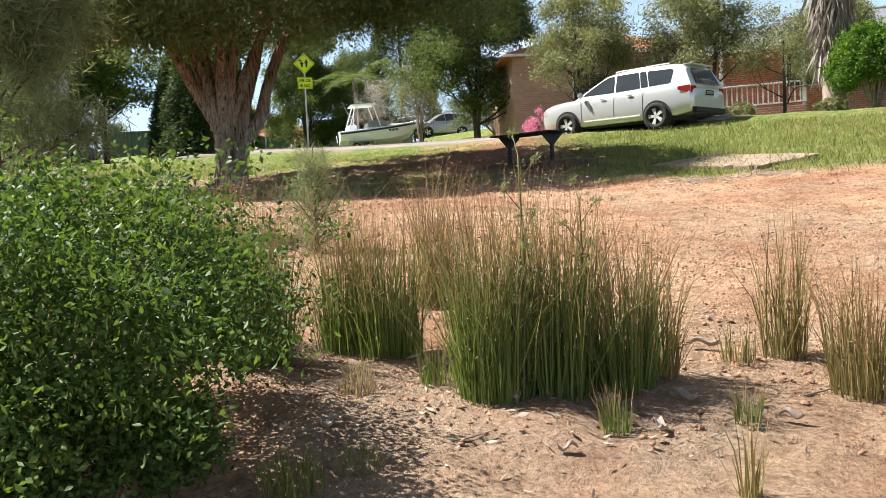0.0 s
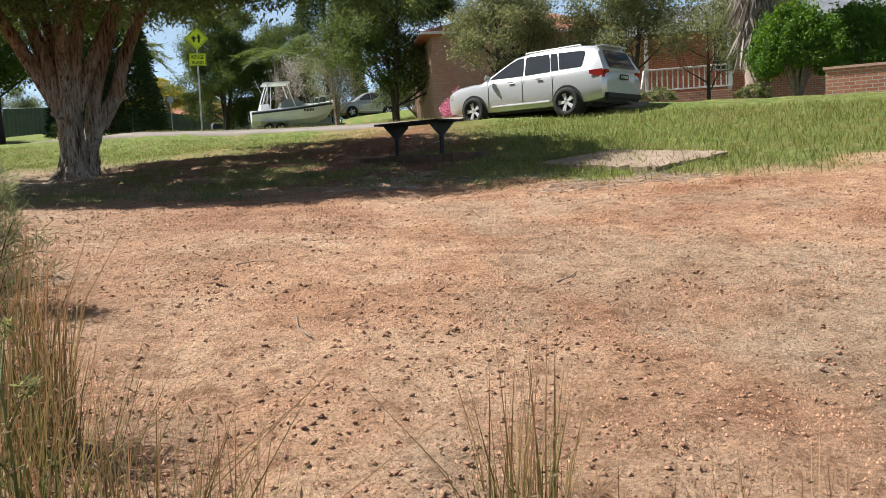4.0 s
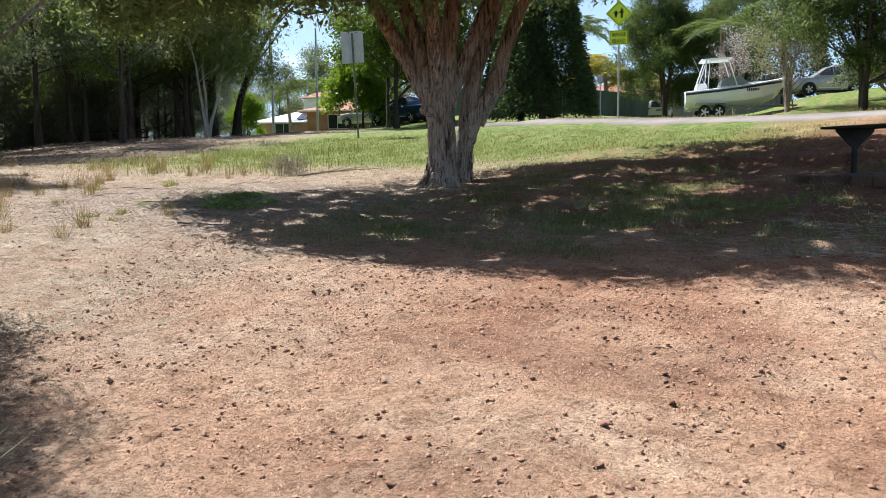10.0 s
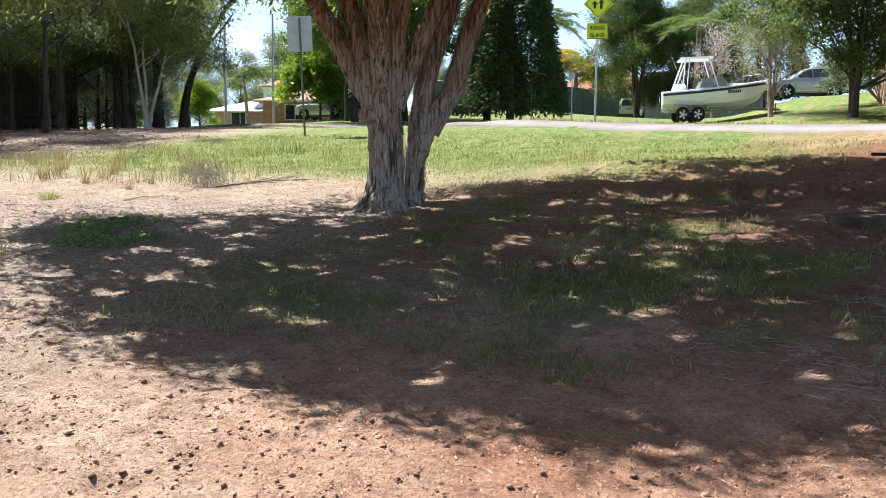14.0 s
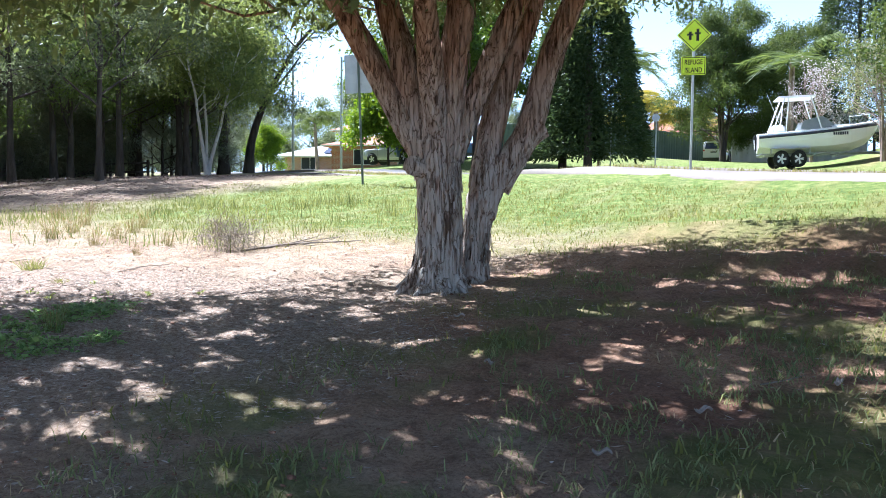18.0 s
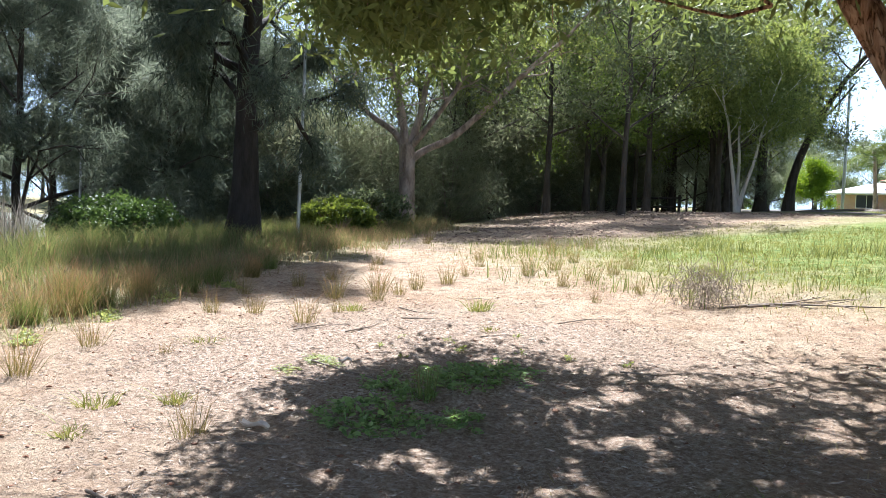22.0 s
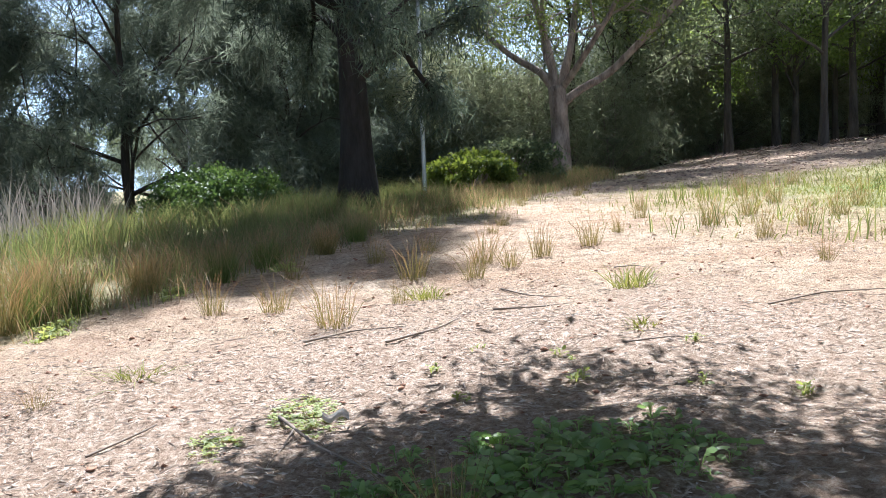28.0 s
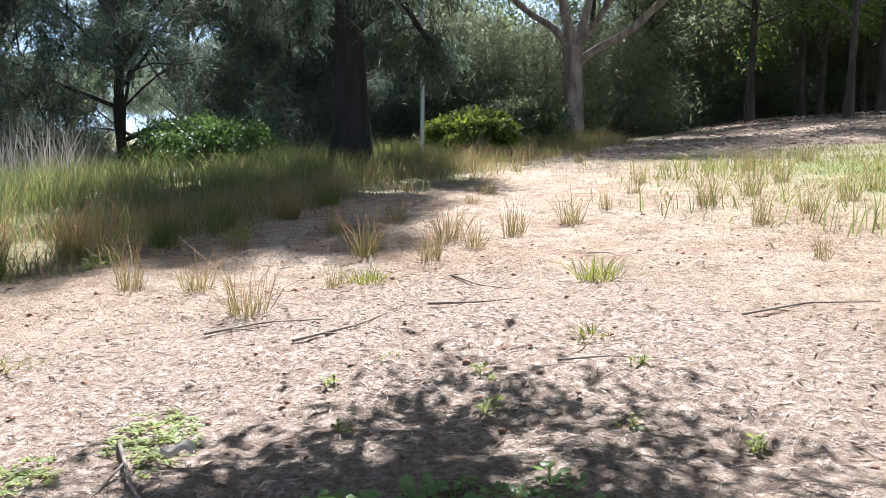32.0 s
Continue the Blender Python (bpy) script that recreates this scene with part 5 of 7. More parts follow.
stuff("weed_bed", "tall grey-mauve seeding weeds behind the reeds", "weeds", tri_mesh("weed_bed", *blades(np.stack([x, y, fine_z(x, y) - .03], 1), .9 + .5 * rng.random(len(x)), .010, rng, .25), leafy("mauve_weed", (.09, .09, .06), (.33, .30, .26), .2, .8)))
x, y = scatter(rng, 12000, -7, -1.6, 3.5, 12, lambda x, y: smooth(-2.0, -3.2, x + .25 * (y - 8)) * smooth(9.8, 8.6, y) * .8)
stuff("rough_grass", "tall rough grass below the sheoaks", "grass", tri_mesh("rough_grass", *blades(np.stack([x, y, fine_z(x, y) - .03], 1), .35 + .4 * rng.random(len(x)), .006, rng, .4), reed_green))

# lawn
x, y = scatter(rng, 150000, -20, 13, 13, 31, lambda x, y: grassy(x, y) * smooth(-.1, -.3, path_side(x, y)) * smooth(.6, -.4, reed_side(x, y)))
stuff("lawn_grass", "short sunlit green lawn grass", "grass", tri_mesh("lawn_grass", *blades(np.stack([x, y, fine_z(x, y) - .01], 1), (.035 + .06 * rng.random(len(x))) * (1 + .9 * smooth(2, 4, x)), .006, rng, .7), grass_lit))
x, y = scatter(rng, 60000, -18, 12, 12.5, 28, lambda x, y: (1 - grassy(x, y)) * smooth(.02, .35, grassy(x + .5, y + .8)) * .6 + .12 * smooth(19, 21, y) * smooth(27, 25, y))
stuff("dry_grass", "thin straw-coloured dead grass on the earth", "grass", tri_mesh("dry_grass", *blades(np.stack([x, y, fine_z(x, y) - .01], 1), .03 + .06 * rng.random(len(x)), .004, rng, 1.0), grass_dry))
x, y = scatter(rng, 14000, -22, -9, 18, 28, lambda x, y: smooth(.52, .70, fbm(x * 1.6, y * 1.6, 44)) * smooth(-8, -10, x) * smooth(-18, -15, x) * smooth(19.5, 21, y))
stuff("meadow_sedge", "loose green sedge on the meadow's edge", "sedge", tri_mesh("meadow_sedge", *blades(np.stack([x, y, fine_z(x, y) - .01], 1), .16 + .2 * rng.random(len(x)), .006, rng, .4), reed_green))

x, y = scatter(rng, 60000, -24, 6, 26, 42, lambda x, y: smooth(1.5, 1.7, path_side(x, y)) * smooth(3.2, 3.0, path_side(x, y)) * (.3 + .7 * smooth(.4, .6, fbm(x, y, 77))))
stuff("verge_grass", "ragged half-dry grass between footpath and street", "grass", tri_mesh("verge_grass", *blades(np.stack([x, y, fine_z(x, y) - .01], 1), .05 + .10 * rng.random(len(x)), .009, rng, .6), leafy("verge_blade", (.11, .12, .03), (.36, .32, .14), .3, .7)))

# clods and pebbles
def pebbles(x, y, size, rng, material, name, sink=.3):
    base = np.array([(1, 0, 0), (-1, 0, 0), (0, 1, 0), (0, -1, 0), (0, 0, 1), (0, 0, -1), (.7, .7, .55), (-.7, .7, .5), (.7, -.7, .5), (-.7, -.7, .6)], float)
    tri = np.array([(4, 6, 7), (4, 7, 9), (4, 9, 8), (4, 8, 6), (6, 0, 2), (6, 2, 7), (7, 2, 1), (7, 1, 9), (9, 1, 3), (9, 3, 8), (8, 3, 0), (8, 0, 6)])
    N = len(x)
    V = base[None] * size[:, None, None] * (1 + .35 * rng.normal(size=(N, 10, 1))) * np.stack([rng.uniform(.8, 1.3, N), rng.uniform(.7, 1.1, N), rng.uniform(.5, .85, N)], 1)[:, None]
    a = rng.uniform(0, 6.28, N)
    c, s = np.cos(a)[:, None], np.sin(a)[:, None]
    V = np.stack([V[..., 0] * c - V[..., 1] * s, V[..., 0] * s + V[..., 1] * c, V[..., 2]], -1)
    V += np.stack([x, y, fine_z(x, y) + size * (.5 - sink)], 1)[:, None]
    T = tri[None] + (np.arange(N) * 10)[:, None, None]
    return tri_mesh(name, V.reshape(-1, 3), T.reshape(-1, 3), material)


clod = surface("red_clod", (.17, .085, .052), (.36, .20, .125), .95, 30, 120, .4, island=.5)
x, y = scatter(rng, 140000, -7, 8, 4, 16.5, lambda x, y: (1 - grassy(x, y)) * (.22 + .78 * smooth(.45, .66, fbm(x * 1.3, y * 1.3, 91))) * smooth(-5.5, -3, x) * (.35 + .65 * smooth(15, 13.5, y)))
sz = .003 + .0125 * rng.random(len(x)) ** 8
stuff("earth_clods", "small hard clods scattered on the red earth", "clods", pebbles(x, y, sz, rng, clod, "earth_clods"))
x, y = scatter(rng, 26000, -6, 8, 4, 16, lambda x, y: (1 - grassy(x, y)) * (.15 + .85 * smooth(.42, .62, fbm(x * .9, y * .9, 97))) * smooth(-5.5, -3.5, x) * (.3 + .7 * smooth(15, 13.5, y)))
stuff("large_clods", "dark hard lumps of earth lying on the track", "clods", pebbles(x, y, .004 + .0095 * rng.random(len(x)) ** 3, rng, surface("dark_clod", (.19, .095, .058), (.42, .24, .15), .95, 30, 120, .5, island=.6), "large_clods"))
x, y = scatter(rng, 3600, -13, 4, 12, 24, lambda x, y: (1 - grassy(x, y)) * .8)
stuff("pebbles", "pebbles and bits of bark on the pale flat", "pebbles", pebbles(x, y, .006 + .012 * rng.random(len(x)) ** 2, rng, clod, "pebbles"))

x, y = scatter(rng, 150000, -5, 6.5, 4.4, 14.2, lambda x, y: (1 - grassy(x, y)) * (.2 + .8 * smooth(.38, .62, fbm(x * 1.6, y * 1.6, 93))))
N = len(x)
a, sz = rng.uniform(0, 6.28, (N, 1)) + np.arange(4) * 1.57 + rng.normal(size=(N, 4)) * .2, .0035 + .006 * rng.random((N, 1)) ** 3
z = fine_z(x, y)[:, None]
ring = np.stack([x[:, None] + np.cos(a) * sz, y[:, None] + np.sin(a) * sz * .8, z - .003 + 0 * a], -1)
apex = np.stack([x[:, None] + sz * .3 * rng.normal(size=(N, 1)), y[:, None] + 0 * sz, z + sz * rng.uniform(.7, 1.2, (N, 1))], -1)
k = np.arange(N)[:, None, None] * 5
stuff("earth_crumbs", "fine crumbs of red earth", "crumbs", tri_mesh("earth_crumbs", np.concatenate([ring, apex], 1).reshape(-1, 3), (k + np.array([(0, 1, 4), (1, 2, 4), (2, 3, 4), (3, 0, 4)])).reshape(-1, 3), surface("red_crumb", (.24, .125, .075), (.50, .29, .18), .95, 30, 120, .3, island=.6)))

# thin grass in the tree's shade
x, y = scatter(rng, 90000, -5, 5, 13.8, 21, lambda x, y: smooth(.50, .62, fbm(x * 1.2 + 4, y * 1.2, 21)) * (.15 + .85 * smooth(.45, .62, fbm(x * 4.5, y * 4.5, 23))) * smooth(-4.6, -3, x))
stuff("shade_grass", "ragged grey-green grass tufts in the tree's shade", "grass", tri_mesh("shade_grass", *blades(np.stack([x, y, fine_z(x, y) - .01], 1), .03 + .09 * rng.random(len(x)) ** 2, .0045, rng, .8), leafy("shade_blade", (.07, .10, .035), (.30, .32, .14), .3, .7)))
x, y = scatter(rng, 30000, -1, 5, 13.2, 18, lambda x, y: smooth(.52, .66, fbm(x * .9, y * .9, 121)))
a = rng.uniform(0, 6.28, len(x))
stuff("dead_grass_litter", "flattened strands of dead pale grass", "litter", tri_mesh("dead_grass_litter", *leaves(np.stack([x, y, fine_z(x, y) + .008], 1), .11, .005, rng, 0, along=np.stack([np.cos(a), np.sin(a), 0 * a], 1) * 7, jitter=.4), straw_mat))

x, y = scatter(rng, 60000, -38, -16, 17, 38, lambda x, y: smooth(-17, -22, x + 3 * (fbm(x * .5, y * .5, 131) - .5)) * smooth(.3, -.3, reed_side(x, y)) * .38)
a = rng.uniform(0, 6.28, len(x))
stuff("forest_litter", "brown fallen leaves and bark under the trees", "litter", tri_mesh("forest_litter", *leaves(np.stack([x, y, land(x, y) + .02], 1), .10, .03, rng, 0, along=np.stack([np.cos(a), np.sin(a), 0 * a], 1) * 3, jitter=.4, flat=2.0), leafy("brown_leaf", (.10, .07, .052), (.44, .34, .27), .1, .8)))

# litter
x, y = scatter(rng, 120000, -12, -3.5, 13, 21, lambda x, y: (.12 + .88 * littered(x, y)) * smooth(.3, -.3, reed_side(x, y)) * (.4 + .6 * smooth(.4, .6, fbm(x * 2, y * 2, 66))))
a = rng.uniform(0, 6.28, len(x))
stuff("bark_litter", "fine bleached chips of bark and straw", "litter", tri_mesh("bark_litter", *leaves(np.stack([x, y, fine_z(x, y) + .004], 1), .032, .0055, rng, 0, along=np.stack([np.cos(a), np.sin(a), 0 * a], 1) * 5, jitter=.5), straw_mat))
x, y = scatter(rng, 60000, -16, 4, 3, 24, lambda x, y: littered(x, y) * smooth(.3, -.3, reed_side(x, y)) * .85 + .05 * smooth(12, 14, y))
a = rng.uniform(0, 6.28, len(x))
L = leaves(np.stack([x, y, fine_z(x, y) + .005], 1), .06, .0055, rng, 0, along=np.stack([np.cos(a), np.sin(a), 0 * a], 1) * 6, jitter=.4)
stuff("straw_litter", "bleached straw, bark and leaf litter on the ground", "litter", tri_mesh("straw_litter", *L, straw_mat))
x, y = scatter(rng, 9000, -.6, 2.4, 3.3, 5.2, lambda x, y: littered(x, y) * .14)
a = rng.uniform(0, 6.28, len(x))
L = leaves(np.stack([x, y, fine_z(x, y) + .008], 1), .05, .011, rng, 0, along=np.stack([np.cos(a), np.sin(a), .2 + 0 * a], 1) * 5, jitter=.4)
stuff("leaf_litter", "grey-brown dead leaves under the rushes", "litter", tri_mesh("leaf_litter", *L, straw_mat))


def stick(pts, r, label="dead grey stick lying on the earth", name="stick", forks=0, seed=0):
    rng = np.random.default_rng(seed)
    x0, y0 = pts[0]
    t = thing(name, label, "stick", "fallen sticks", m=pose(x0, y0, float(fine_z(np.array(x0), np.array(y0))) + r * .6))
    z0 = float(fine_z(np.array(x0), np.array(y0)))
    c = [(x - x0, y - y0, float(fine_z(np.array(x), np.array(y))) - z0 + .012 * rng.random(), r * (1 - .7 * i / (len(pts) - 1))) for i, (x, y) in enumerate(pts)]
    P, R = curve_points(c, 5 * len(pts))
    part("wood", tri_mesh("wood", *tube(P, R, 7, r * .25, seed), twig_wood), twig_wood, t, smooth_shade=True)
    for f in range(forks):
        i = int(len(P) * (.25 + .6 * f / max(1, forks)))
        d = (P[min(i + 2, len(P) - 1)] - P[i - 1])
        d = d / np.linalg.norm(d)
        sd = np.array([-d[1], d[0], .25]) * (1 if f % 2 else -1)
        L = np.linalg.norm(P[-1]) * .3
        part("fork", tri_mesh("fork", *tube([P[i], P[i] + (d + sd * .6) * L * .5, P[i] + (d + sd * .7) * L], [R[i] * .6, R[i] * .45, .002], 6), twig_wood), twig_wood, t)


stick([(-9.1, 21.0), (-8.9, 21.5), (-8.5, 21.75), (-8.0, 22.3)], .02, "fallen forked branch by the dry brush heap", "fallen_branch", 5, 3)
stick([(1.6, 21.6), (1.9, 22.0), (2.4, 22.2), (2.9, 22.7)], .022, "crooked fallen branch on the shaded bank", "fallen_branch", 3, 9)
stick([(-8.9, 21.2), (-8.75, 21.9), (-8.6, 22.5)], .014, "thin fallen branch by the dry brush heap", "fallen_branch", 3, 4)
for i, (x, y, L, a) in enumerate([(-8.0, 16.0, .9, 20), (-9.3, 16.2, .6, 100), (-10.2, 17.6, .5, 30), (-6.2, 14.9, .7, 60), (-5.7, 14.3, .9, 40), (-8.3, 17.6, .4, 75), (-9.4, 17.3, .6, 110), (-7.0, 14.9, .35, 150), (-3.3, 14.1, .6, 170), (-2.6, 13.0, .3, 20), (-1.6, 17.3, .4, 60), (-10.8, 18.7, .5, 5), (-7.9, 15.3, .45, 140), (-8.8, 18.7, .7, 85), (-6.7, 17.9, .5, 50), (-5.9, 18.2, .6, 95), (-9.0, 16.6, .8, 130), (-6.0, 16.9, .4, 15), (1.5, 4.75, .35, 150), (1.75, 4.6, .3, 20), (.35, 4.1, .18, 40), (1.0, 7.4, .4, 110), (2.4, 8.6, .35, 60), (.2, 9.3, .3, 10)]):
    c, s = math.cos(radians(a)), math.sin(radians(a))
    w = .06 * L * (1 if i % 2 else -1)
    stick([(x, y), (x + c * L * .5 - s * w, y + s * L * .5 + c * w), (x + c * L, y + s * L)], .003 + .006 * L, seed=i, forks=1 if L > .55 else 0)


def brush_heap():
    rng = np.random.default_rng(71)
    t = thing("brush_heap", "round heap of dry grey-brown tumbled twigs", "brush heap", m=on_ground(-9.2, 20.9))
    out = []
    for i in range(420):
        p = rng.normal(size=3) * [.2, .2, .13] + [0, 0, .17]
        p[2] = abs(p[2])
        d = rng.normal(size=3)
        d /= np.linalg.norm(d)
        out.append(tube([p, p + d * .12 + rng.normal(size=3) * .02, p + d * .24], [.003, .0025, .001], 4))
    part("twig_tangle", tri_mesh("twig_tangle", *merge(out), twig_wood), twig_wood, t)


brush_heap()


def rosette(rng, size, h):
    """One low weed: broad leaves on short stalks from a single root."""
    V, T = [], []
    for i in range(int(rng.integers(6, 10))):
        a, up = i * 2.4 + rng.normal() * .3, rng.uniform(.1, 1.05)
        L, w = size * rng.uniform(.9, 1.9), size * rng.uniform(.28, .5)
        d = np.array([math.cos(a) * math.cos(up), math.sin(a) * math.cos(up), math.sin(up)])
        sd = np.array([-math.sin(a), math.cos(a), rng.normal() * .5])
        base = d * L * .5 + [0, 0, h * rng.uniform(.2, 1)]
        flat = np.array([d[0], d[1], d[2] * .25])
        o = len(V)
        V += [(0, 0, -.01), base - sd * .003, base + sd * .003, base + flat * L * .35 + sd * w, base + flat * L * .8 + sd * w * .75, base + flat * L + [0, 0, -.15 * L], base + flat * L * .8 - sd * w * .75, base + flat * L * .35 - sd * w]
        T += [(o + p, o + q, o + r) for p, q, r in ((0, 1, 2), (1, 7, 3), (1, 3, 2), (7, 6, 4), (7, 4, 3), (6, 5, 4))]
    return np.array(V), np.array(T)


def weed_patch(x, y, rx, ry, n, size, leaf, seed, label, h=.03, tall=1.0):
    rng = np.random.default_rng(seed)
    t = thing("weed_patch", label, "weeds", "weed patches", m=on_ground(x, y))
    kinds = [tri_mesh("plant", *rosette(rng, size, h), leaf) for _ in range(6)]
    for g in range(n):
        a, q = rng.uniform(0, 6.28), math.sqrt(rng.random()) * rng.uniform(.75, 1.1)
        px, py = rx * q * math.cos(a), ry * q * math.sin(a)
        pz = float(fine_z(np.array(x + px), np.array(y + py))) - gz(x, y)
        k = rng.uniform(.6, 1.35) * (1.15 - .4 * q)
        part("plant", kinds[g % 6], leaf, t, m=pose(px, py, pz, 0, 0, rng.uniform(0, 360)) @ Matrix.Diagonal((k, k, k * tall, 1)))


weed_leaf = leafy("weed_leaf", (.03, .085, .02), (.36, .50, .20), .5, .32)
mat_leaf = leafy("mat_leaf", (.10, .15, .04), (.33, .37, .13), .5, .5)
weed_patch(-6.98, 16.8, .42, .52, 120, .034, weed_leaf, 1, "patch of broad-leaved green weeds in the tree's shade")
weed_patch(-6.3, 15.85, .44, .32, 85, .032, weed_leaf, 2, "patch of broad-leaved green weeds in the tree's shade")
weed_patch(-6.95, 16.25, .45, .22, 46, .026, weed_leaf, 6, "thin spread of broad-leaved weeds between two patches")
weed_patch(-6.03, 16.25, .22, .2, 34, .03, weed_leaf, 3, "small patch of broad-leaved weeds")
weed_patch(-8.05, 16.1, .34, .16, 130, .013, mat_leaf, 4, "low sunlit mat of bright green weeds", .012, .5)
weed_patch(-7.8, 15.75, .20, .10, 40, .014, mat_leaf, 5, "low sunlit mat of bright green weeds", .012, .5)
for i, (x, y) in enumerate([(-7.9, 16.69), (-8.2, 17.88), (-8.3, 17.3), (-8.45, 16.7), (-7.6, 17.6), (-7.4, 17.9), (-8.6, 17.0), (-6.9, 18.1), (-7.9, 17.2)]):
    weed_patch(x, y, .06, .06, 3, .017, mat_leaf, 10 + i, "single seedling weed on the litter")
for i, (x, y) in enumerate([(-10.6, 14.7), (-11.6, 15.4), (-12.6, 16.3), (-9.6, 14.0)]):
    weed_patch(x, y, .40, .14, 44, .022, mat_leaf, 30 + i, "bright green weeds at the reeds' foot", .03)

# ---- vehicles ----
paint_silver = surface("silver_paint", (.56, .57, .585), (.64, .65, .665), .30, 1, 200, .02, .45, spec=.6, coat=.7)
paint_blue = surface("blue_paint", (.015, .05, .13), (.025, .08, .19), .3, 1, 200, .02, .2, spec=.6, coat=.6)
paint_grey = surface("grey_paint", (.34, .34, .345), (.44, .44, .445), .3, 1, 200, .02, .3, spec=.6, coat=.6)
tyre_rubber = surface("tyre_rubber", (.012, .012, .012), (.03, .03, .03), .85, 10, 80, .2)
alloy = plain("alloy", (.74, .74, .74), .4, .1)
car_glass = glassy("tinted_glass")
black_plastic = plain("black_plastic", (.02, .02, .02), .6)
red_lens = plain("red_lens", (.35, .02, .015), .15, spec=.8)
clear_lens = plain("clear_lens", (.6, .6, .58), .1, spec=.9)
chrome = plain("chrome", (.7, .7, .7), .15, 1.0)


def loft(stations):
    """A shell, mirrored in y, from rows of (x, [(y, z), ...]) with equal counts."""
    V, T = [], []
    n = len(stations[0][1])
    full = 2 * n - 1
    for x, sec in stations:
        V += [(x, y, z) for y, z in sec] + [(x, -y, z) for y, z in sec[-2::-1]]
    for i in range(len(stations) - 1):
        for j in range(full - 1):
            a = i * full + j
            T.append((a, a + 1, a + full + 1, a + full))
        T.append((i * full + full - 1, i * full, i * full + full, i * full + 2 * full - 1))
    b = bmesh.new()
    vs = [b.verts.new(v) for v in V]
    for f in T:
        b.faces.new([vs[k] for k in f])
    b.faces.new([vs[k] for k in range(full)][::-1])
    b.faces.new([vs[(len(stations) - 1) * full + k] for k in range(full)])
    bmesh.ops.remove_doubles(b, verts=b.verts, dist=.0005)
    bmesh.ops.recalc_face_normals(b, faces=b.faces)
    return b


def plate_of(points, thick=.008):
    """A thin sheet with the given rim."""
    b = bmesh.new()
    f = b.faces.new([b.verts.new(p) for p in points])
    r = bmesh.ops.extrude_face_region(b, geom=[f])
    nrm = Vector(f.normal) if f.normal.length else Vector((0, 1, 0))
    f.normal_update()
    bmesh.ops.translate(b, vec=f.normal * thick, verts=[v for v in r["geom"] if isinstance(v, bmesh.types.BMVert)])
    bmesh.ops.recalc_face_normals(b, faces=b.faces)
    return b


def wheel(parent, x, y, r, w, side):
    """A road wheel whose outer face looks along side (+1 or -1 in y)."""
    b = bmesh.new()
    prof = [(r * .62, -w / 2), (r * .9, -w / 2), (r, -w * .36), (r, w * .36), (r * .9, w / 2), (r * .62, w / 2)]
    k = 32
    rings = [[b.verts.new((math.cos(2 * math.pi * i / k) * q, s, math.sin(2 * math.pi * i / k) * q)) for i in range(k)] for q, s in prof]
    for a, c in zip(rings, rings[1:] + rings[:1]):
        for i in range(k):
            b.faces.new((a[i], a[(i + 1) % k], c[(i + 1) % k], c[i]))
    bmesh.ops.recalc_face_normals(b, faces=b.faces)
    hub = new("wheel")
    hub.parent = parent
    hub.matrix_basis = Matrix.Translation((x, y, r))
    part("tyre", b, tyre_rubber, hub, smooth_shade=True)
    rim = [rod((0, -w * .30 * side, 0), (0, w * .30 * side, 0), r * .16, sides=14)]
    rr = bmesh.new()
    bmesh.ops.create_cone(rr, cap_ends=False, segments=32, radius1=r * .66, radius2=r * .66, depth=w * .9)
    rr.transform(Euler((math.pi / 2, 0, 0)).to_matrix().to_4x4())
    rim.append(rr)
    for i in range(5):
        for da in (-.14, .14):
            a = 2 * math.pi * i / 5 + da
            s = box(r * .56, .022, r * .13, 0, 0, -r * .065, .006)
            s.transform(Matrix.Translation((0, w * .32 * side, 0)) @ Euler((0, a, 0)).to_matrix().to_4x4() @ Matrix.Translation((r * .37, 0, 0)))
            rim.append(s)
    part("rim", joined(*rim), alloy, hub, "five-spoke alloy rim")
    disc = rod((0, -w * .1, 0), (0, w * .1, 0), r * .6, sides=24)
    part("brake_disc", disc, black_plastic, hub)


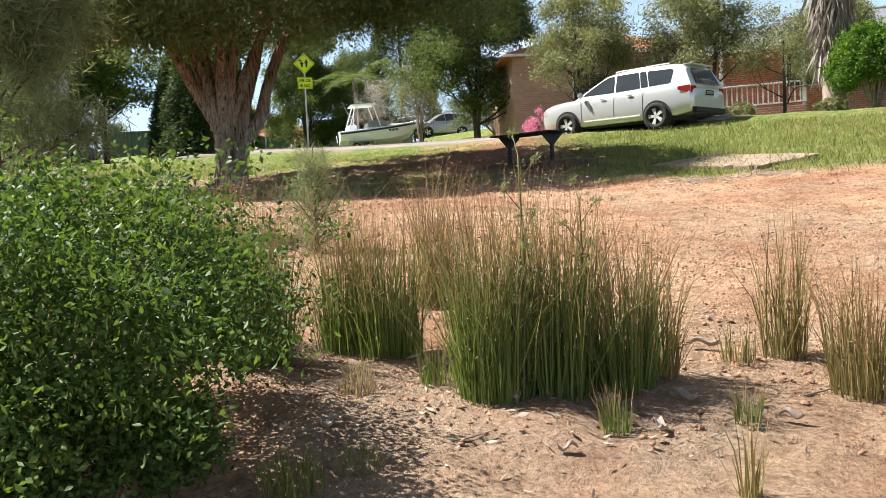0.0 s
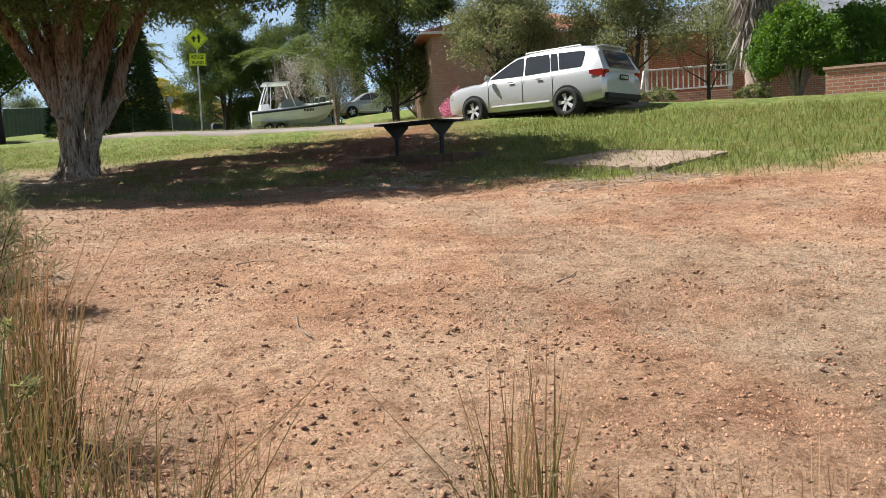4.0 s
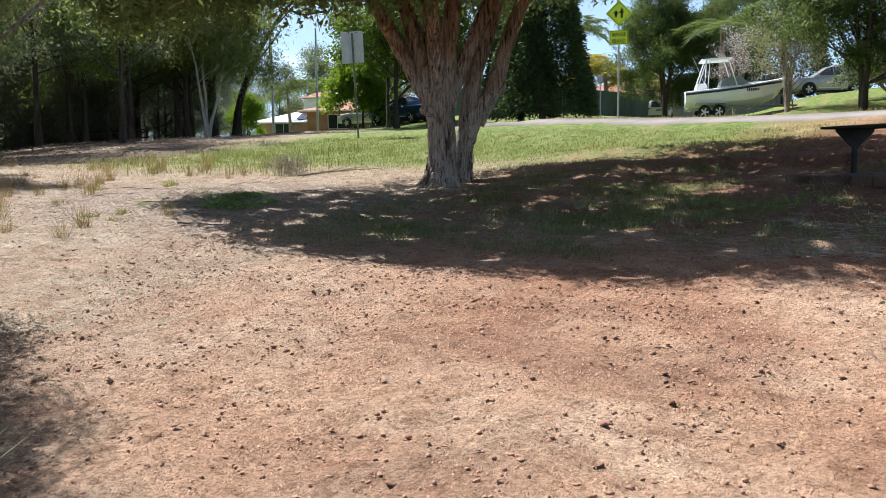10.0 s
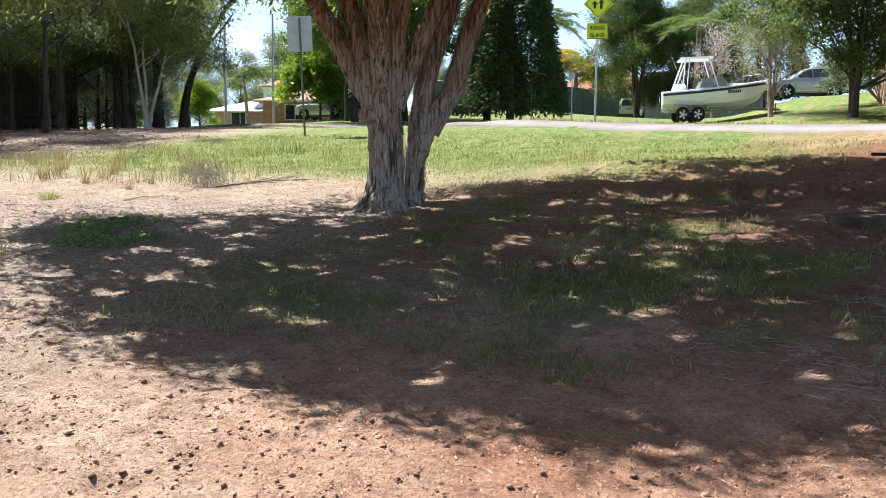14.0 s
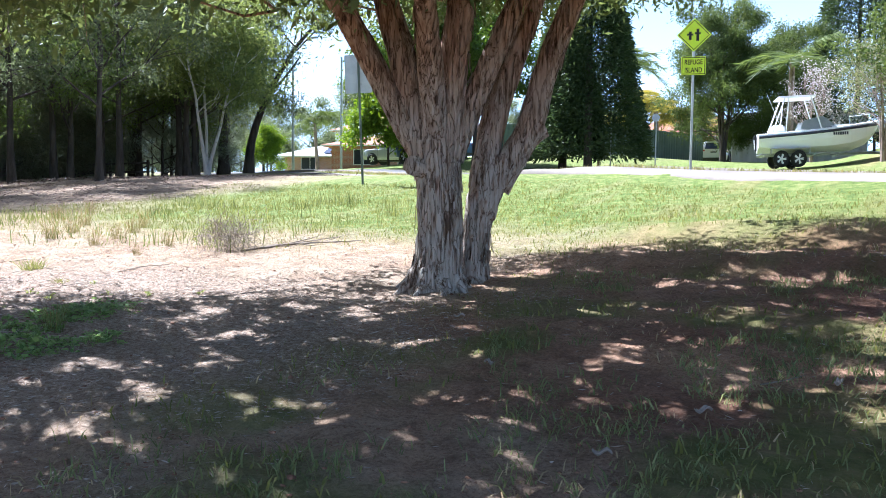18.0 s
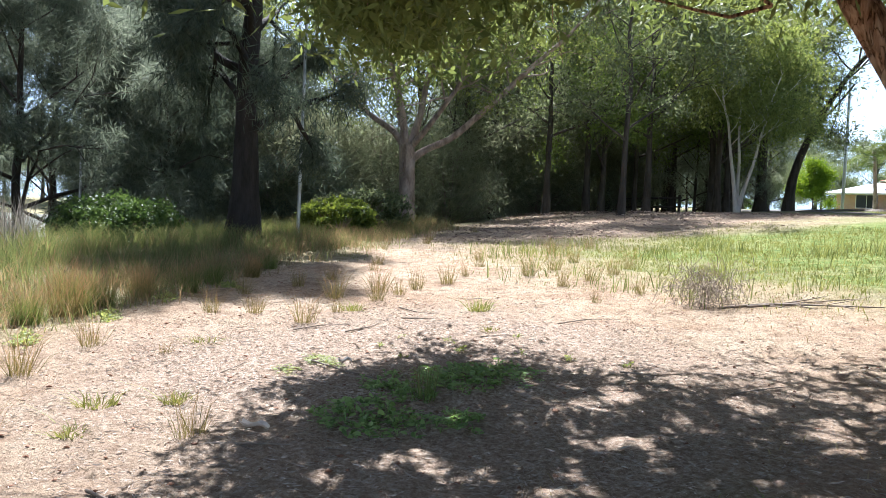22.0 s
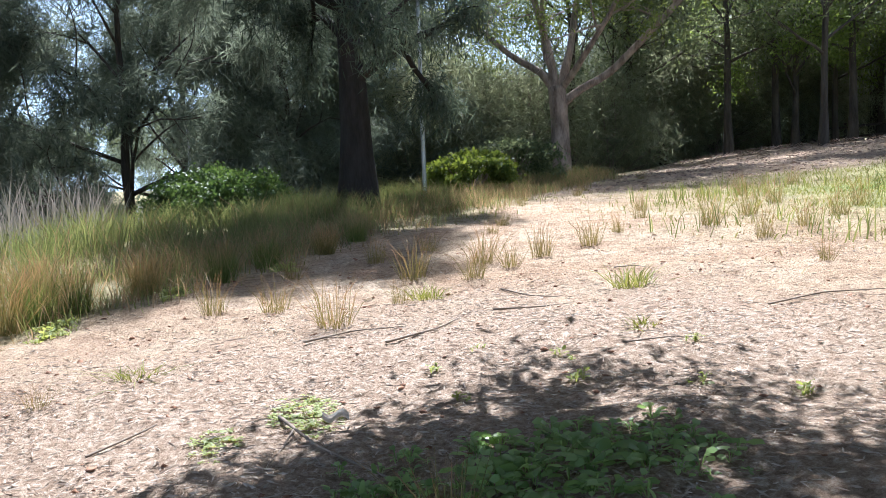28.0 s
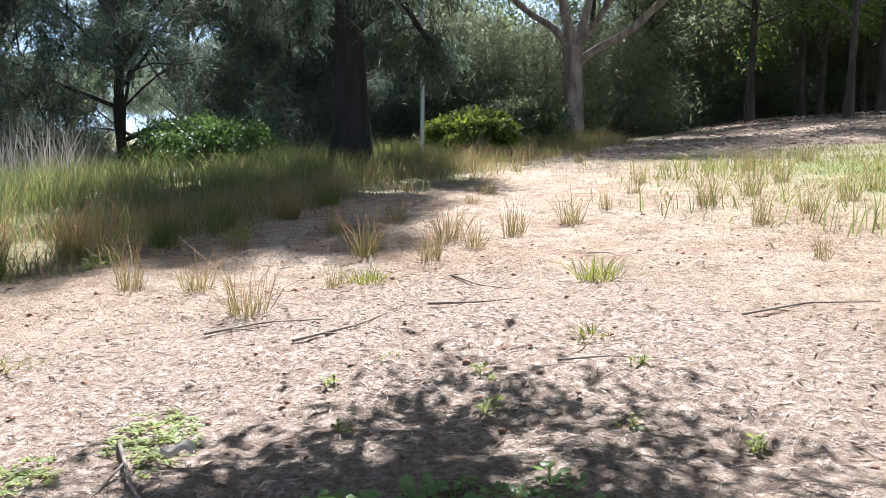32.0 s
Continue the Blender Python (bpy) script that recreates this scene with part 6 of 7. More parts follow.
def make_car(label, paint, m, roof, ute=False, length=1.0, category="car"):
    car = thing("parked_car", label, category, m=m)
    B = [(-2.39, .80, .48, .92), (-2.31, .89, .38, 1.06), (-1.95, .94, .32, 1.13), (-1.0, .95, .28, 1.11), (0, .95, .27, 1.08), (1.0, .95, .27, 1.07), (1.5, .945, .29, 1.06), (1.95, .91, .30, 1.02), (2.20, .86, .32, .96), (2.34, .78, .34, .87), (2.40, .66, .38, .74)]
    st = []
    for x, w, z0, z1 in B:
        st.append((x * length, [(w * .6, z0), (w * .92, z0 + .02), (w * .985, z0 + .14), (w, z0 + .36 * (z1 - z0) + .05), (w * .995, z1 - .16), (w * .96, z1 - .05), (w * .86, z1), (w * .45, z1 + .03), (0, z1 + .04)]))
    part("body", loft(st), paint, car, smooth_shade=True).data.set_sharp_from_angle(angle=radians(30))
    G = []
    for x, z in roof:
        f = max(0.0, min(1.0, (z - 1.05) / .65))
        wb, wt = .90, .90 - .22 * f
        if x < -2.0:
            wb -= .05
        zt = z - .07 * f
        G.append((x * length, [(wb, 1.02), (wb + (wt - wb) * .35, 1.02 + (zt - 1.02) * .35), (wb + (wt - wb) * .7, 1.02 + (zt - 1.02) * .7), (wt, zt), (wt * .88, z), (0, z + .02)]))
    part("cabin", loft(G), paint, car, smooth_shade=True).data.set_sharp_from_angle(angle=radians(30))

    def y_at(x, z):
        zs = np.interp(-x, [-a for a, _ in roof], [c for _, c in roof])
        f = min(1, max(0, (z - 1.02) / max(.05, zs - .07 - 1.02)))
        return .905 - .22 * f * min(1, (zs - 1.05) / .65)
    wins = [[(.93, 1.13), (.70, 1.28), (.34, 1.50), (.14, 1.58), (-.04, 1.60), (-.09, 1.14)], [(-.15, 1.14), (-.10, 1.61), (-.78, 1.615), (-.88, 1.16)], [(-.91, 1.165), (-.81, 1.615), (-1.00, 1.61), (-1.12, 1.175)], [(-1.15, 1.18), (-1.04, 1.605), (-1.72, 1.575), (-1.80, 1.54), (-1.76, 1.21), (-1.70, 1.19)]]
    if ute:
        wins = wins[:2]
    for sd in (1, -1):
        for wn_ in wins:
            pts = [(x * length, sd * (y_at(x, z) + .004), z) for x, z in wn_]
            part("side_window", plate_of(pts if sd > 0 else pts[::-1], .006), car_glass, car, "dark tinted window")
        for x in (.22, -.62):
            part("door_handle", box(.17, .03, .035, x * length, sd * .962, .98, .01), paint, car)
        mir = box(.10, .20, .16, .88 * length, sd * 1.03, 1.08, .04)
        part("wing_mirror", mir, paint, car)
        part("side_moulding", box(1.75 * length, .02, .045, -.05 * length, sd * .958, .40, .008), alloy, car, "bright moulding along the sill")
        if not ute:
            part("roof_rail", joined(rod((-.05 * length, sd * .60, 1.72), (-1.6 * length, sd * .60, 1.745), .016), box(.06, .04, .06, -.05 * length, sd * .60, 1.67), box(.06, .04, .06, -1.6 * length, sd * .60, 1.69)), alloy, car)
        tl = plate_of([(-2.02 * length, sd * .955, 1.06), (-2.02 * length, sd * .955, .98), (-2.33 * length, sd * .875, .86), (-2.33 * length, sd * .875, 1.08)][::sd], .012)
        part("tail_light", tl, red_lens, car, "red tail light")
        part("tail_light", box(.02, .26, .20, -2.345 * length, sd * .73, .87, .01), red_lens, car, "red tail light")
        part("headlight", box(.30, .06, .15, 2.12 * length, sd * .84, .72, .02), clear_lens, car)
        for x in (1.40, -1.40):
            part("wheel_arch", rod((x * length, sd * .60, .39), (x * length, sd * .951, .37), .40, sides=36), black_plastic, car, "black wheel arch")
            wheel(car, x * length, sd * .90, .355, .23, sd)
        for x0 in (.93, -.12, -1.0):
            part("panel_gap", box(.008, .006, .70, x0 * length, sd * .953, .40, 0), black_plastic, car)
    rear = [(-2.335, -.60, 1.13), (-2.335, .60, 1.13), (-2.12, .54, 1.56), (-2.12, -.54, 1.56)]
    if not ute:
        part("rear_window", plate_of([(x * length - .045, y, z) for x, y, z in rear][::-1], .01), car_glass, car, "dark tailgate window")
        part("spoiler", box(.26, 1.1, .03, -2.08 * length, 0, 1.66, .01), paint, car)
    part("windscreen", plate_of([(1.02 * length, -.70, 1.10), (1.02 * length, .70, 1.10), (.30 * length, .60, 1.60), (.30 * length, -.60, 1.60)], .01), car_glass, car)
    part("bumper", box(.14, 1.62, .22, -2.36 * length, 0, .34, .05), black_plastic, car, "dark lower rear bumper")
    pl = part("number_plate", box(.012, .40, .13, -2.405 * length, 0, .84, .004), black_plastic, car)
    for i in range(6):
        part("bar", box(.004, .035, .07, -2.413 * length, -.14 + i * .055, .87, 0), clear_lens, pl)
    part("underside", box(3.9 * length, 1.5, .16, 0, 0, .22, .02), black_plastic, car)
    return car


suv_roof = [(1.15, 1.06), (.85, 1.26), (.55, 1.46), (.25, 1.63), (-.2, 1.70), (-.9, 1.73), (-1.6, 1.715), (-2.0, 1.67), (-2.14, 1.55), (-2.35, 1.10)]


def stand(x, y, turn, pitch=0.0, roll=0.0, dz=0.0):
    return pose(x, y, gz(x, y) + dz, roll, pitch, turn)


make_car("silver family four-wheel drive parked above the grassy bank", paint_silver, pose(4.38, 25.6, gz(3.7, 25.0) - .03, 0, -.2, 139) @ Matrix.Diagonal((1, 1, .965, 1)), suv_roof)
make_car("small silver sport wagon parked in a driveway", paint_grey, stand(-2.9, 63.5, 200), suv_roof, length=.9)
make_car("dark blue pickup parked at the far kerb", paint_blue, stand(-27.6, 56.6, 168), [(1.15, 1.06), (.85, 1.26), (.55, 1.46), (.25, 1.63), (-.2, 1.68), (-.7, 1.67), (-.92, 1.4), (-.98, 1.1)], True, 1.05)
make_car("grey car parked before the far brick house", paint_grey, stand(-34.2, 62.4, 185), suv_roof, length=.88)
make_car("pale car parked beside the far red-roofed house", paint_silver, stand(-16.2, 77.5, 100), suv_roof, length=.9)

# ---- boat on its trailer ----
gel_white = surface("white_gelcoat", (.80, .81, .82), (.88, .89, .90), .3, 1.5, 60, .02, spec=.5)
galv = surface("galvanised_steel", (.36, .37, .37), (.52, .53, .53), .45, 6, 60, .1, .6)
navy = plain("navy_stripe", (.015, .018, .035), .4)


def runabout():
    x0, y0 = -5.3, 46.9
    t = thing("motor_boat", "white runabout with a navy stripe and bimini frame", "boat", m=pose(x0, y0, gz(x0, y0) + .38, 0, -2.5, 17) @ Matrix.Diagonal((.84, .92, 1.08, 1)))
    st = []
    for x, b, k, g in [(-2.45, .95, .18, .78), (-1.8, 1.02, .10, .80), (-.6, 1.06, .06, .84), (.5, 1.04, .06, .90), (1.3, .88, .14, .97), (1.95, .58, .34, 1.03), (2.35, .25, .66, 1.07), (2.52, .04, .95, 1.09)]:
        st.append((x, [(0.001, k), (b * .45, k + .12 * (1 - x / 6)), (b * .86, k + .32 * (g - k)), (b * .97, k + .62 * (g - k)), (b, g - .06), (b * .98, g), (b * .6, g + .04), (0, g + .06)]))
    part("hull", loft(st), gel_white, t, smooth_shade=False)
    for sd in (1, -1):
        part("stripe", joined(*[rod((a[0], sd * (a[1] + .006), a[2] - .09), (c[0], sd * (c[1] + .006), c[2] - .09), .045, sides=6) for a, c in zip([(-2.45, .95, .78), (-1.8, 1.02, .80), (-.6, 1.06, .84), (.5, 1.04, .90), (1.3, .88, .97), (1.95, .58, 1.03)], [(-1.8, 1.02, .80), (-.6, 1.06, .84), (.5, 1.04, .90), (1.3, .88, .97), (1.95, .58, 1.03), (2.4, .2, 1.08)])]), navy, t, "navy gunwale stripe")
        for i in range(7):
            part("hull_bar", box(.06, .01, .10, .55 + i * .09, sd * (1.035 - i * .012), .66, 0), navy, t)
        part("screen_pane", plate_of([(.75, sd * .62, .95), (-.75, sd * .84, .90), (-.6, sd * .70, 1.20), (.2, sd * .55, 1.34)], .008), glassy("boat_glass", (.25, .27, .27)), t, "raked windscreen pane")
        for foot, head, r in (((-1.9, .95, .82), -1.35, .03), ((-1.35, .95, .84), -1.2, .022), ((.1, .85, .88), -.3, .03)):
            part("bimini_leg", rod((foot[0], sd * foot[1], foot[2]), (head, sd * .80, 1.98), r), gel_white, t)
        part("bow_rail", joined(rod((1.5, sd * .62, 1.02), (1.5, sd * .62, 1.35), .015), rod((1.5, sd * .62, 1.35), (2.3, sd * .2, 1.38), .015), rod((2.3, sd * .2, 1.08), (2.3, sd * .2, 1.38), .015)), chrome, t)
    part("screen_pane", plate_of([(.75, -.62, .95), (.75, .62, .95), (.2, .55, 1.34), (.2, -.55, 1.34)], .008), MATS["boat_glass"], t)
    part("deck", box(1.5, 1.3, .10, 1.05, 0, .92, .03), gel_white, t)
    part("canopy", box(1.55, 1.62, .06, -.85, 0, 1.98, .03), gel_white, t, "rolled white canopy")
    part("antenna", rod((-1.2, .7, .85), (-1.9, .72, 2.3), .012, .004), gel_white, t)
    part("outboard", joined(box(.2, .24, .2, -2.48, 0, .62, .05), box(.1, .1, .4, -2.48, 0, .25, .03)), black_plastic, t, "black outboard motor")
    part("seat", box(.5, 1.2, .4, -1.6, 0, .7, .05), gel_white, t)
    tr = thing("boat_trailer", "galvanised tandem trailer under the boat", "trailer", m=pose(x0, y0, gz(x0, y0) - .02, 0, -1, 17) @ Matrix.Diagonal((.84, .92, .95, 1)))
    for sd in (1, -1):
        part("rail", rod((-2.4, sd * .55, .50), (1.6, sd * .45, .56), .05, sides=8), galv, tr)
        part("drawbar", rod((1.6, sd * .45, .56), (3.1, 0, .52), .045, sides=8), galv, tr)
        for x in (-1.55, -.85):
            wheel(tr, x, sd * .98, .32, .19, sd)
        g = box(1.55, .26, .03, -1.2, sd * .98, .70, .01)
        part("mudguard", joined(g, box(.03, .26, .22, -1.98, sd * .98, .49, .01), box(.03, .26, .22, -.42, sd * .98, .49, .01)), galv, tr)
    for x in (-2.2, -1.2, -.2, .8):
        part("crossbar", rod((x, -.85 if x < 0 else -.5, .48), (x, .85 if x < 0 else .5, .48), .04, sides=8), galv, tr)
    part("winch_post", joined(box(.1, .1, .75, 2.35, 0, .5, .01), box(.3, .14, .16, 2.4, 0, 1.15, .02)), black_plastic, tr)
    part("jockey_wheel", joined(rod((2.9, .1, .1), (2.9, .1, .8), .03), rod((2.9, .06, .11), (2.9, .14, .11), .11, sides=16)), black_plastic, tr)


runabout()

# ---- signs and poles ----
sign_lime = plain("lime_reflective_sheet", (.72, .90, .03), .4)
sign_back = surface("bare_aluminium", (.42, .43, .44), (.55, .56, .57), .5, 4, 60, .05, .4)
sign_black = plain("sign_black", (.012, .012, .012), .6)


def lettering(text, size, m, parent, material):
    cu = bpy.data.curves.new("lettering", 'FONT')
    cu.body, cu.size, cu.align_x, cu.extrude = text, size, 'CENTER', .001
    cu.space_character = 1.05
    cu.offset = size * .02
    ob = new("tmp", cu)
    dg = bpy.context.evaluated_depsgraph_get()
    me = bpy.data.meshes.new_from_object(ob.evaluated_get(dg))
    bpy.data.objects.remove(ob)
    me.materials.clear()
    me.materials.append(material)
    return part("lettering", me, material, parent, m=m)


def warning_sign():
    x, y = -5.84, 31.67
    z = gz(x, y)
    t = thing("road_sign", "lime-yellow diamond warning sign over a lettered plate on a steel pole", "sign", m=pose(x, y, z, 0, 0, 18) @ Matrix.Diagonal((.84, .84, 1.0, 1)))
    part("pole", rod((0, 0, -.1), (0, 0, 3.2), .034), galv, t)
    d = box(.62, .012, .62, 0, 0, -.31, .02)
    d.transform(Matrix.Translation((0, -.05, 2.95)) @ Matrix.Diagonal((1, 1, .84, 1)) @ Euler((0, math.pi / 4, 0)).to_matrix().to_4x4())
    dia = part("diamond", d, sign_lime, t, "lime-yellow diamond panel")
    for k in range(4):
        e = box(.54, .004, .016, 0, 0, 0, 0)
        e.transform(Matrix.Translation((0, -.058, 2.95)) @ Matrix.Diagonal((1, 1, .84, 1)) @ Euler((0, math.pi / 4 + k * math.pi / 2, 0)).to_matrix().to_4x4() @ Matrix.Translation((0, 0, .262)))
        part("border", e, sign_black, dia)
    for bx, bh, bz in ((-.10, .18, 2.84), (.09, .26, 2.82)):
        part("symbol_bar", box(.07, .004, bh, bx, -.059, bz, 0), sign_black, dia, "plain black symbol")
        part("symbol_bar", box(.16, .004, .04, bx, -.0595, bz + bh * .55, 0), sign_black, dia)
    p2 = part("plate", box(.62, .012, .40, 0, -.05, 2.08, .015), sign_lime, t, "lime-yellow plate with black words")
    for ex, ez, w, h in ((0, 2.095, .58, .014), (0, 2.452, .58, .014), (-.285, 2.095, .014, .37), (.285, 2.095, .014, .37)):
        part("border", box(w, .004, h, ex, -.058, ez, 0), sign_black, p2)
    lettering("REFUGE", .15, pose(0, -.060, 2.31, 90) @ Matrix.Diagonal((.84, 1, 1, 1)), p2, sign_black)
    lettering("ISLAND", .15, pose(0, -.060, 2.135, 90) @ Matrix.Diagonal((.84, 1, 1, 1)), p2, sign_black)


warning_sign()


def back_sign():
    x, y = -14.2, 30.9
    t = thing("road_sign", "back of a grey metal sign plate on a thin leaning pole", "sign", m=pose(x, y, gz(x, y), 0, -2.5, 22))
    part("pole", rod((0, 0, -.1), (0, 0, 3.35), .03), surface("dull_green_steel", (.10, .12, .10), (.17, .19, .165), .6, 5, 50, .1, .4), t)
    part("plate", box(.72, .012, 1.0, -.02, .045, 2.4, .02), sign_back, t, "bare aluminium sign back")
    for z in (2.6, 3.15):
        part("bracket", box(.14, .03, .05, 0, .022, z, .005), galv, t)


back_sign()


def steel_pole(x, y, h, r, label, arm=0.0, plate=None):
    t = thing("street_pole", label, "pole", m=pose(x, y, gz(x, y)))
    part("shaft", rod((0, 0, -.1), (0, 0, h), r, r * .75, 12), galv, t)
    if arm:
        part("arm", rod((0, 0, h - .1), (arm, 0, h + .25), r * .5), galv, t)
        part("lantern", box(.55, .2, .12, arm, 0, h + .2, .03), galv, t)
    if plate:
        b = rod((0, -.04, h - plate), (0, -.055, h - plate), plate, sides=8)
        part("sign_disc", b, sign_back, t)


steel_pole(-21.2, 19.5, 5.6, .045, "slim grey steel pole among the waterside shrubs")
steel_pole(-24.6, 15.0, 3.4, .04, "slim grey post among the reeds")
steel_pole(-39.3, 57.8, 8.5, .1, "tall street light at the end of the road", 1.8)
steel_pole(-11.2, 46.6, 2.5, .03, "thin pole with a small sign plate", plate=.16)
steel_pole(-14.0, 49.2, 2.2, .03, "thin metal post at the street corner")
steel_pole(-37.4, 60.6, 7.5, .09, "bare pole by the far houses")


# ---- table, pad and slab on the bank ----
old_concrete = surface("weathered_concrete", (.19, .135, .098), (.36, .27, .20), .95, 2.5, 40, .5, dist=.02)
dark_iron = surface("dark_painted_iron", (.012, .014, .013), (.035, .038, .036), .6, 6, 60, .15)


def slab(name, label, cx, cy, sx, sy, h, turn, top, seed, mat=None):
    rng = np.random.default_rng(seed)
    b = bmesh.new()
    bmesh.ops.create_grid(b, x_segments=28, y_segments=22, size=.5)
    bmesh.ops.scale(b, vec=(sx, sy, 1), verts=b.verts)
    rim = [e for e in b.edges if e.is_boundary]
    for v in b.verts:
        e = max(abs(v.co.x) / (sx / 2), abs(v.co.y) / (sy / 2))
        v.co.z = -.02 * max(0, e - .93) / .07 * rng.random() + .004 * rng.normal()
        if e > .99:
            v.co.x += .02 * rng.normal()
            v.co.y += .02 * rng.normal()
    r = bmesh.ops.extrude_edge_only(b, edges=rim)
    low = [v for v in r["geom"] if isinstance(v, bmesh.types.BMVert)]
    for v in low:
        v.co.z = -h - .3
    bmesh.ops.recalc_face_normals(b, faces=b.faces)
    t = thing(name, label, "slab", m=top @ pose(0, 0, 0, 0, 0, turn))
    part("concrete", b, mat or old_concrete, t, smooth_shade=False)


def slope_pose(x, y, lift, turn, ease=1.0):
    """A pose whose z stands square on the hillside."""
    d = .8
    nrm = Vector((-(gz(x + d, y) - gz(x - d, y)) / (2 * d) * ease, -(gz(x, y + d) - gz(x, y - d)) / (2 * d) * ease, 1))
    return Matrix.Translation((x, y, gz(x, y) + lift)) @ nrm.to_track_quat('Z', 'Y').to_matrix().to_4x4() @ pose(0, 0, 0, 0, 0, turn)


SLAB_TURN = math.degrees(math.atan2(14.5 - 16.2, 4.53 - 3.16)) - math.degrees(slope_pose(4.5, 15.8, 0, 0).to_euler().z)
slab("concrete_slab", "old tilted concrete slab with a broken edge in grass", 4.5, 15.8, 2.15, 1.7, .14, 0, slope_pose(4.5, 15.8, .07, SLAB_TURN), 5)
# the pad's concrete is darkened both for dirt and for the shade over it
slab("concrete_pad", "raised concrete pad under the picnic table, coloured for earth stains and shade", 1.9, 19.2, 2.5, 1.9, .2, 0, Matrix.Translation((1.6, 19.4, gz(1.5, 18.9) + .10)) @ Euler((radians(1), 0, radians(-32))).to_matrix().to_4x4(), 6, surface("stained_shaded_concrete", (.075, .048, .034), (.18, .125, .092), .95, 2.5, 40, .5, dist=.02))


def picnic_table():
    t = thing("picnic_table", "dark iron-legged picnic table on a concrete pad", "table", m=pose(1.36, 19.45, gz(1.5, 18.9) + .09, 0, 0, -40) @ Matrix.Diagonal((1, 1, .84, 1)))
    for k in range(4):
        part("slat", box(1.6, .17, .04, 0, -.27 + .18 * k, .70, .008), dark_iron, t)
    for x in (-.55, .55):
        part("leg", joined(rod((x, 0, 0), (x, 0, .48), .04), box(.16, .16, .015, x, 0, 0, .003)), dark_iron, t)
        b = bmesh.new()
        pts = [(-.33, .70), (.33, .70), (.33, .66), (.06, .42), (-.06, .42), (-.33, .66)]
        f = b.faces.new([b.verts.new((x - .012, y, z)) for y, z in pts])
        r = bmesh.ops.extrude_face_region(b, geom=[f])
        bmesh.ops.translate(b, vec=(.024, 0, 0), verts=[v for v in r["geom"] if isinstance(v, bmesh.types.BMVert)])
        bmesh.ops.recalc_face_normals(b, faces=b.faces)
        part("bracket", b, dark_iron, t, "flared bracket under the top")


picnic_table()

# ---- houses ----


def brickwork(name, c1, c2, mortar=(.42, .38, .34)):
    m = bpy.data.materials.new(name)
    m.use_nodes = True
    n, l = m.node_tree.nodes, m.node_tree.links
    p = n["Principled BSDF"]
    p.inputs["Roughness"].default_value = .9
    tc, sp, cb = n.new("ShaderNodeTexCoord"), n.new("ShaderNodeSeparateXYZ"), n.new("ShaderNodeCombineXYZ")
    ad = n.new("ShaderNodeMath")
    l.new(tc.outputs["Object"], sp.inputs[0])
    l.new(sp.outputs[0], ad.inputs[0]), l.new(sp.outputs[1], ad.inputs[1])
    l.new(ad.outputs[0], cb.inputs[0]), l.new(sp.outputs[2], cb.inputs[1])
    bt = n.new("ShaderNodeTexBrick")
    bt.inputs["Scale"].default_value = 1
    bt.inputs["Brick Width"].default_value, bt.inputs["Row Height"].default_value, bt.inputs["Mortar Size"].default_value = .24, .086, .009
    bt.inputs["Color1"].default_value, bt.inputs["Color2"].default_value, bt.inputs["Mortar"].default_value = rgba(c1), rgba(c2), rgba(mortar)
    l.new(cb.outputs[0], bt.inputs["Vector"])
    l.new(bt.outputs["Color"], p.inputs["Base Color"])
    bp = n.new("ShaderNodeBump")
    bp.inputs["Strength"].default_value, bp.inputs["Distance"].default_value = .4, .01
    bp.invert = True
    l.new(bt.outputs["Fac"], bp.inputs["Height"])
    l.new(bp.outputs[0], p.inputs["Normal"])
    return m


def tiled(name, c1, c2):
    m = surface(name, c1, c2, .8, 1.2, 12, .1, spec=.35)
    n, l = m.node_tree.nodes, m.node_tree.links
    tc, wv, bp = n.new("ShaderNodeTexCoord"), n.new("ShaderNodeTexWave"), n.new("ShaderNodeBump")
    wv.bands_direction = 'Z'
    wv.inputs["Scale"].default_value = 1.9
    wv.wave_profile = 'SAW'
    l.new(tc.outputs["Object"], wv.inputs["Vector"])
    bp.inputs["Strength"].default_value, bp.inputs["Distance"].default_value = .8, .04
    l.new(wv.outputs["Fac"], bp.inputs["Height"])
    l.new(bp.outputs[0], n["Principled BSDF"].inputs["Normal"])
    return m


brick_red = brickwork("red_brick", (.34, .13, .075), (.45, .19, .11))
brick_pink = brickwork("pink_brick", (.42, .22, .15), (.52, .30, .21))
tile_grey = tiled("grey_roof_tile", (.10, .11, .125), (.17, .18, .195))
tile_terra = tiled("terracotta_roof_tile", (.30, .11, .065), (.42, .18, .11))
sheet_white = surface("pale_roof_sheet", (.52, .54, .56), (.66, .68, .70), .5, 1, 30, .05)
white_trim = plain("white_trim", (.75, .75, .72), .5)
house_glass = glassy("house_glass", (.03, .035, .04), .08)


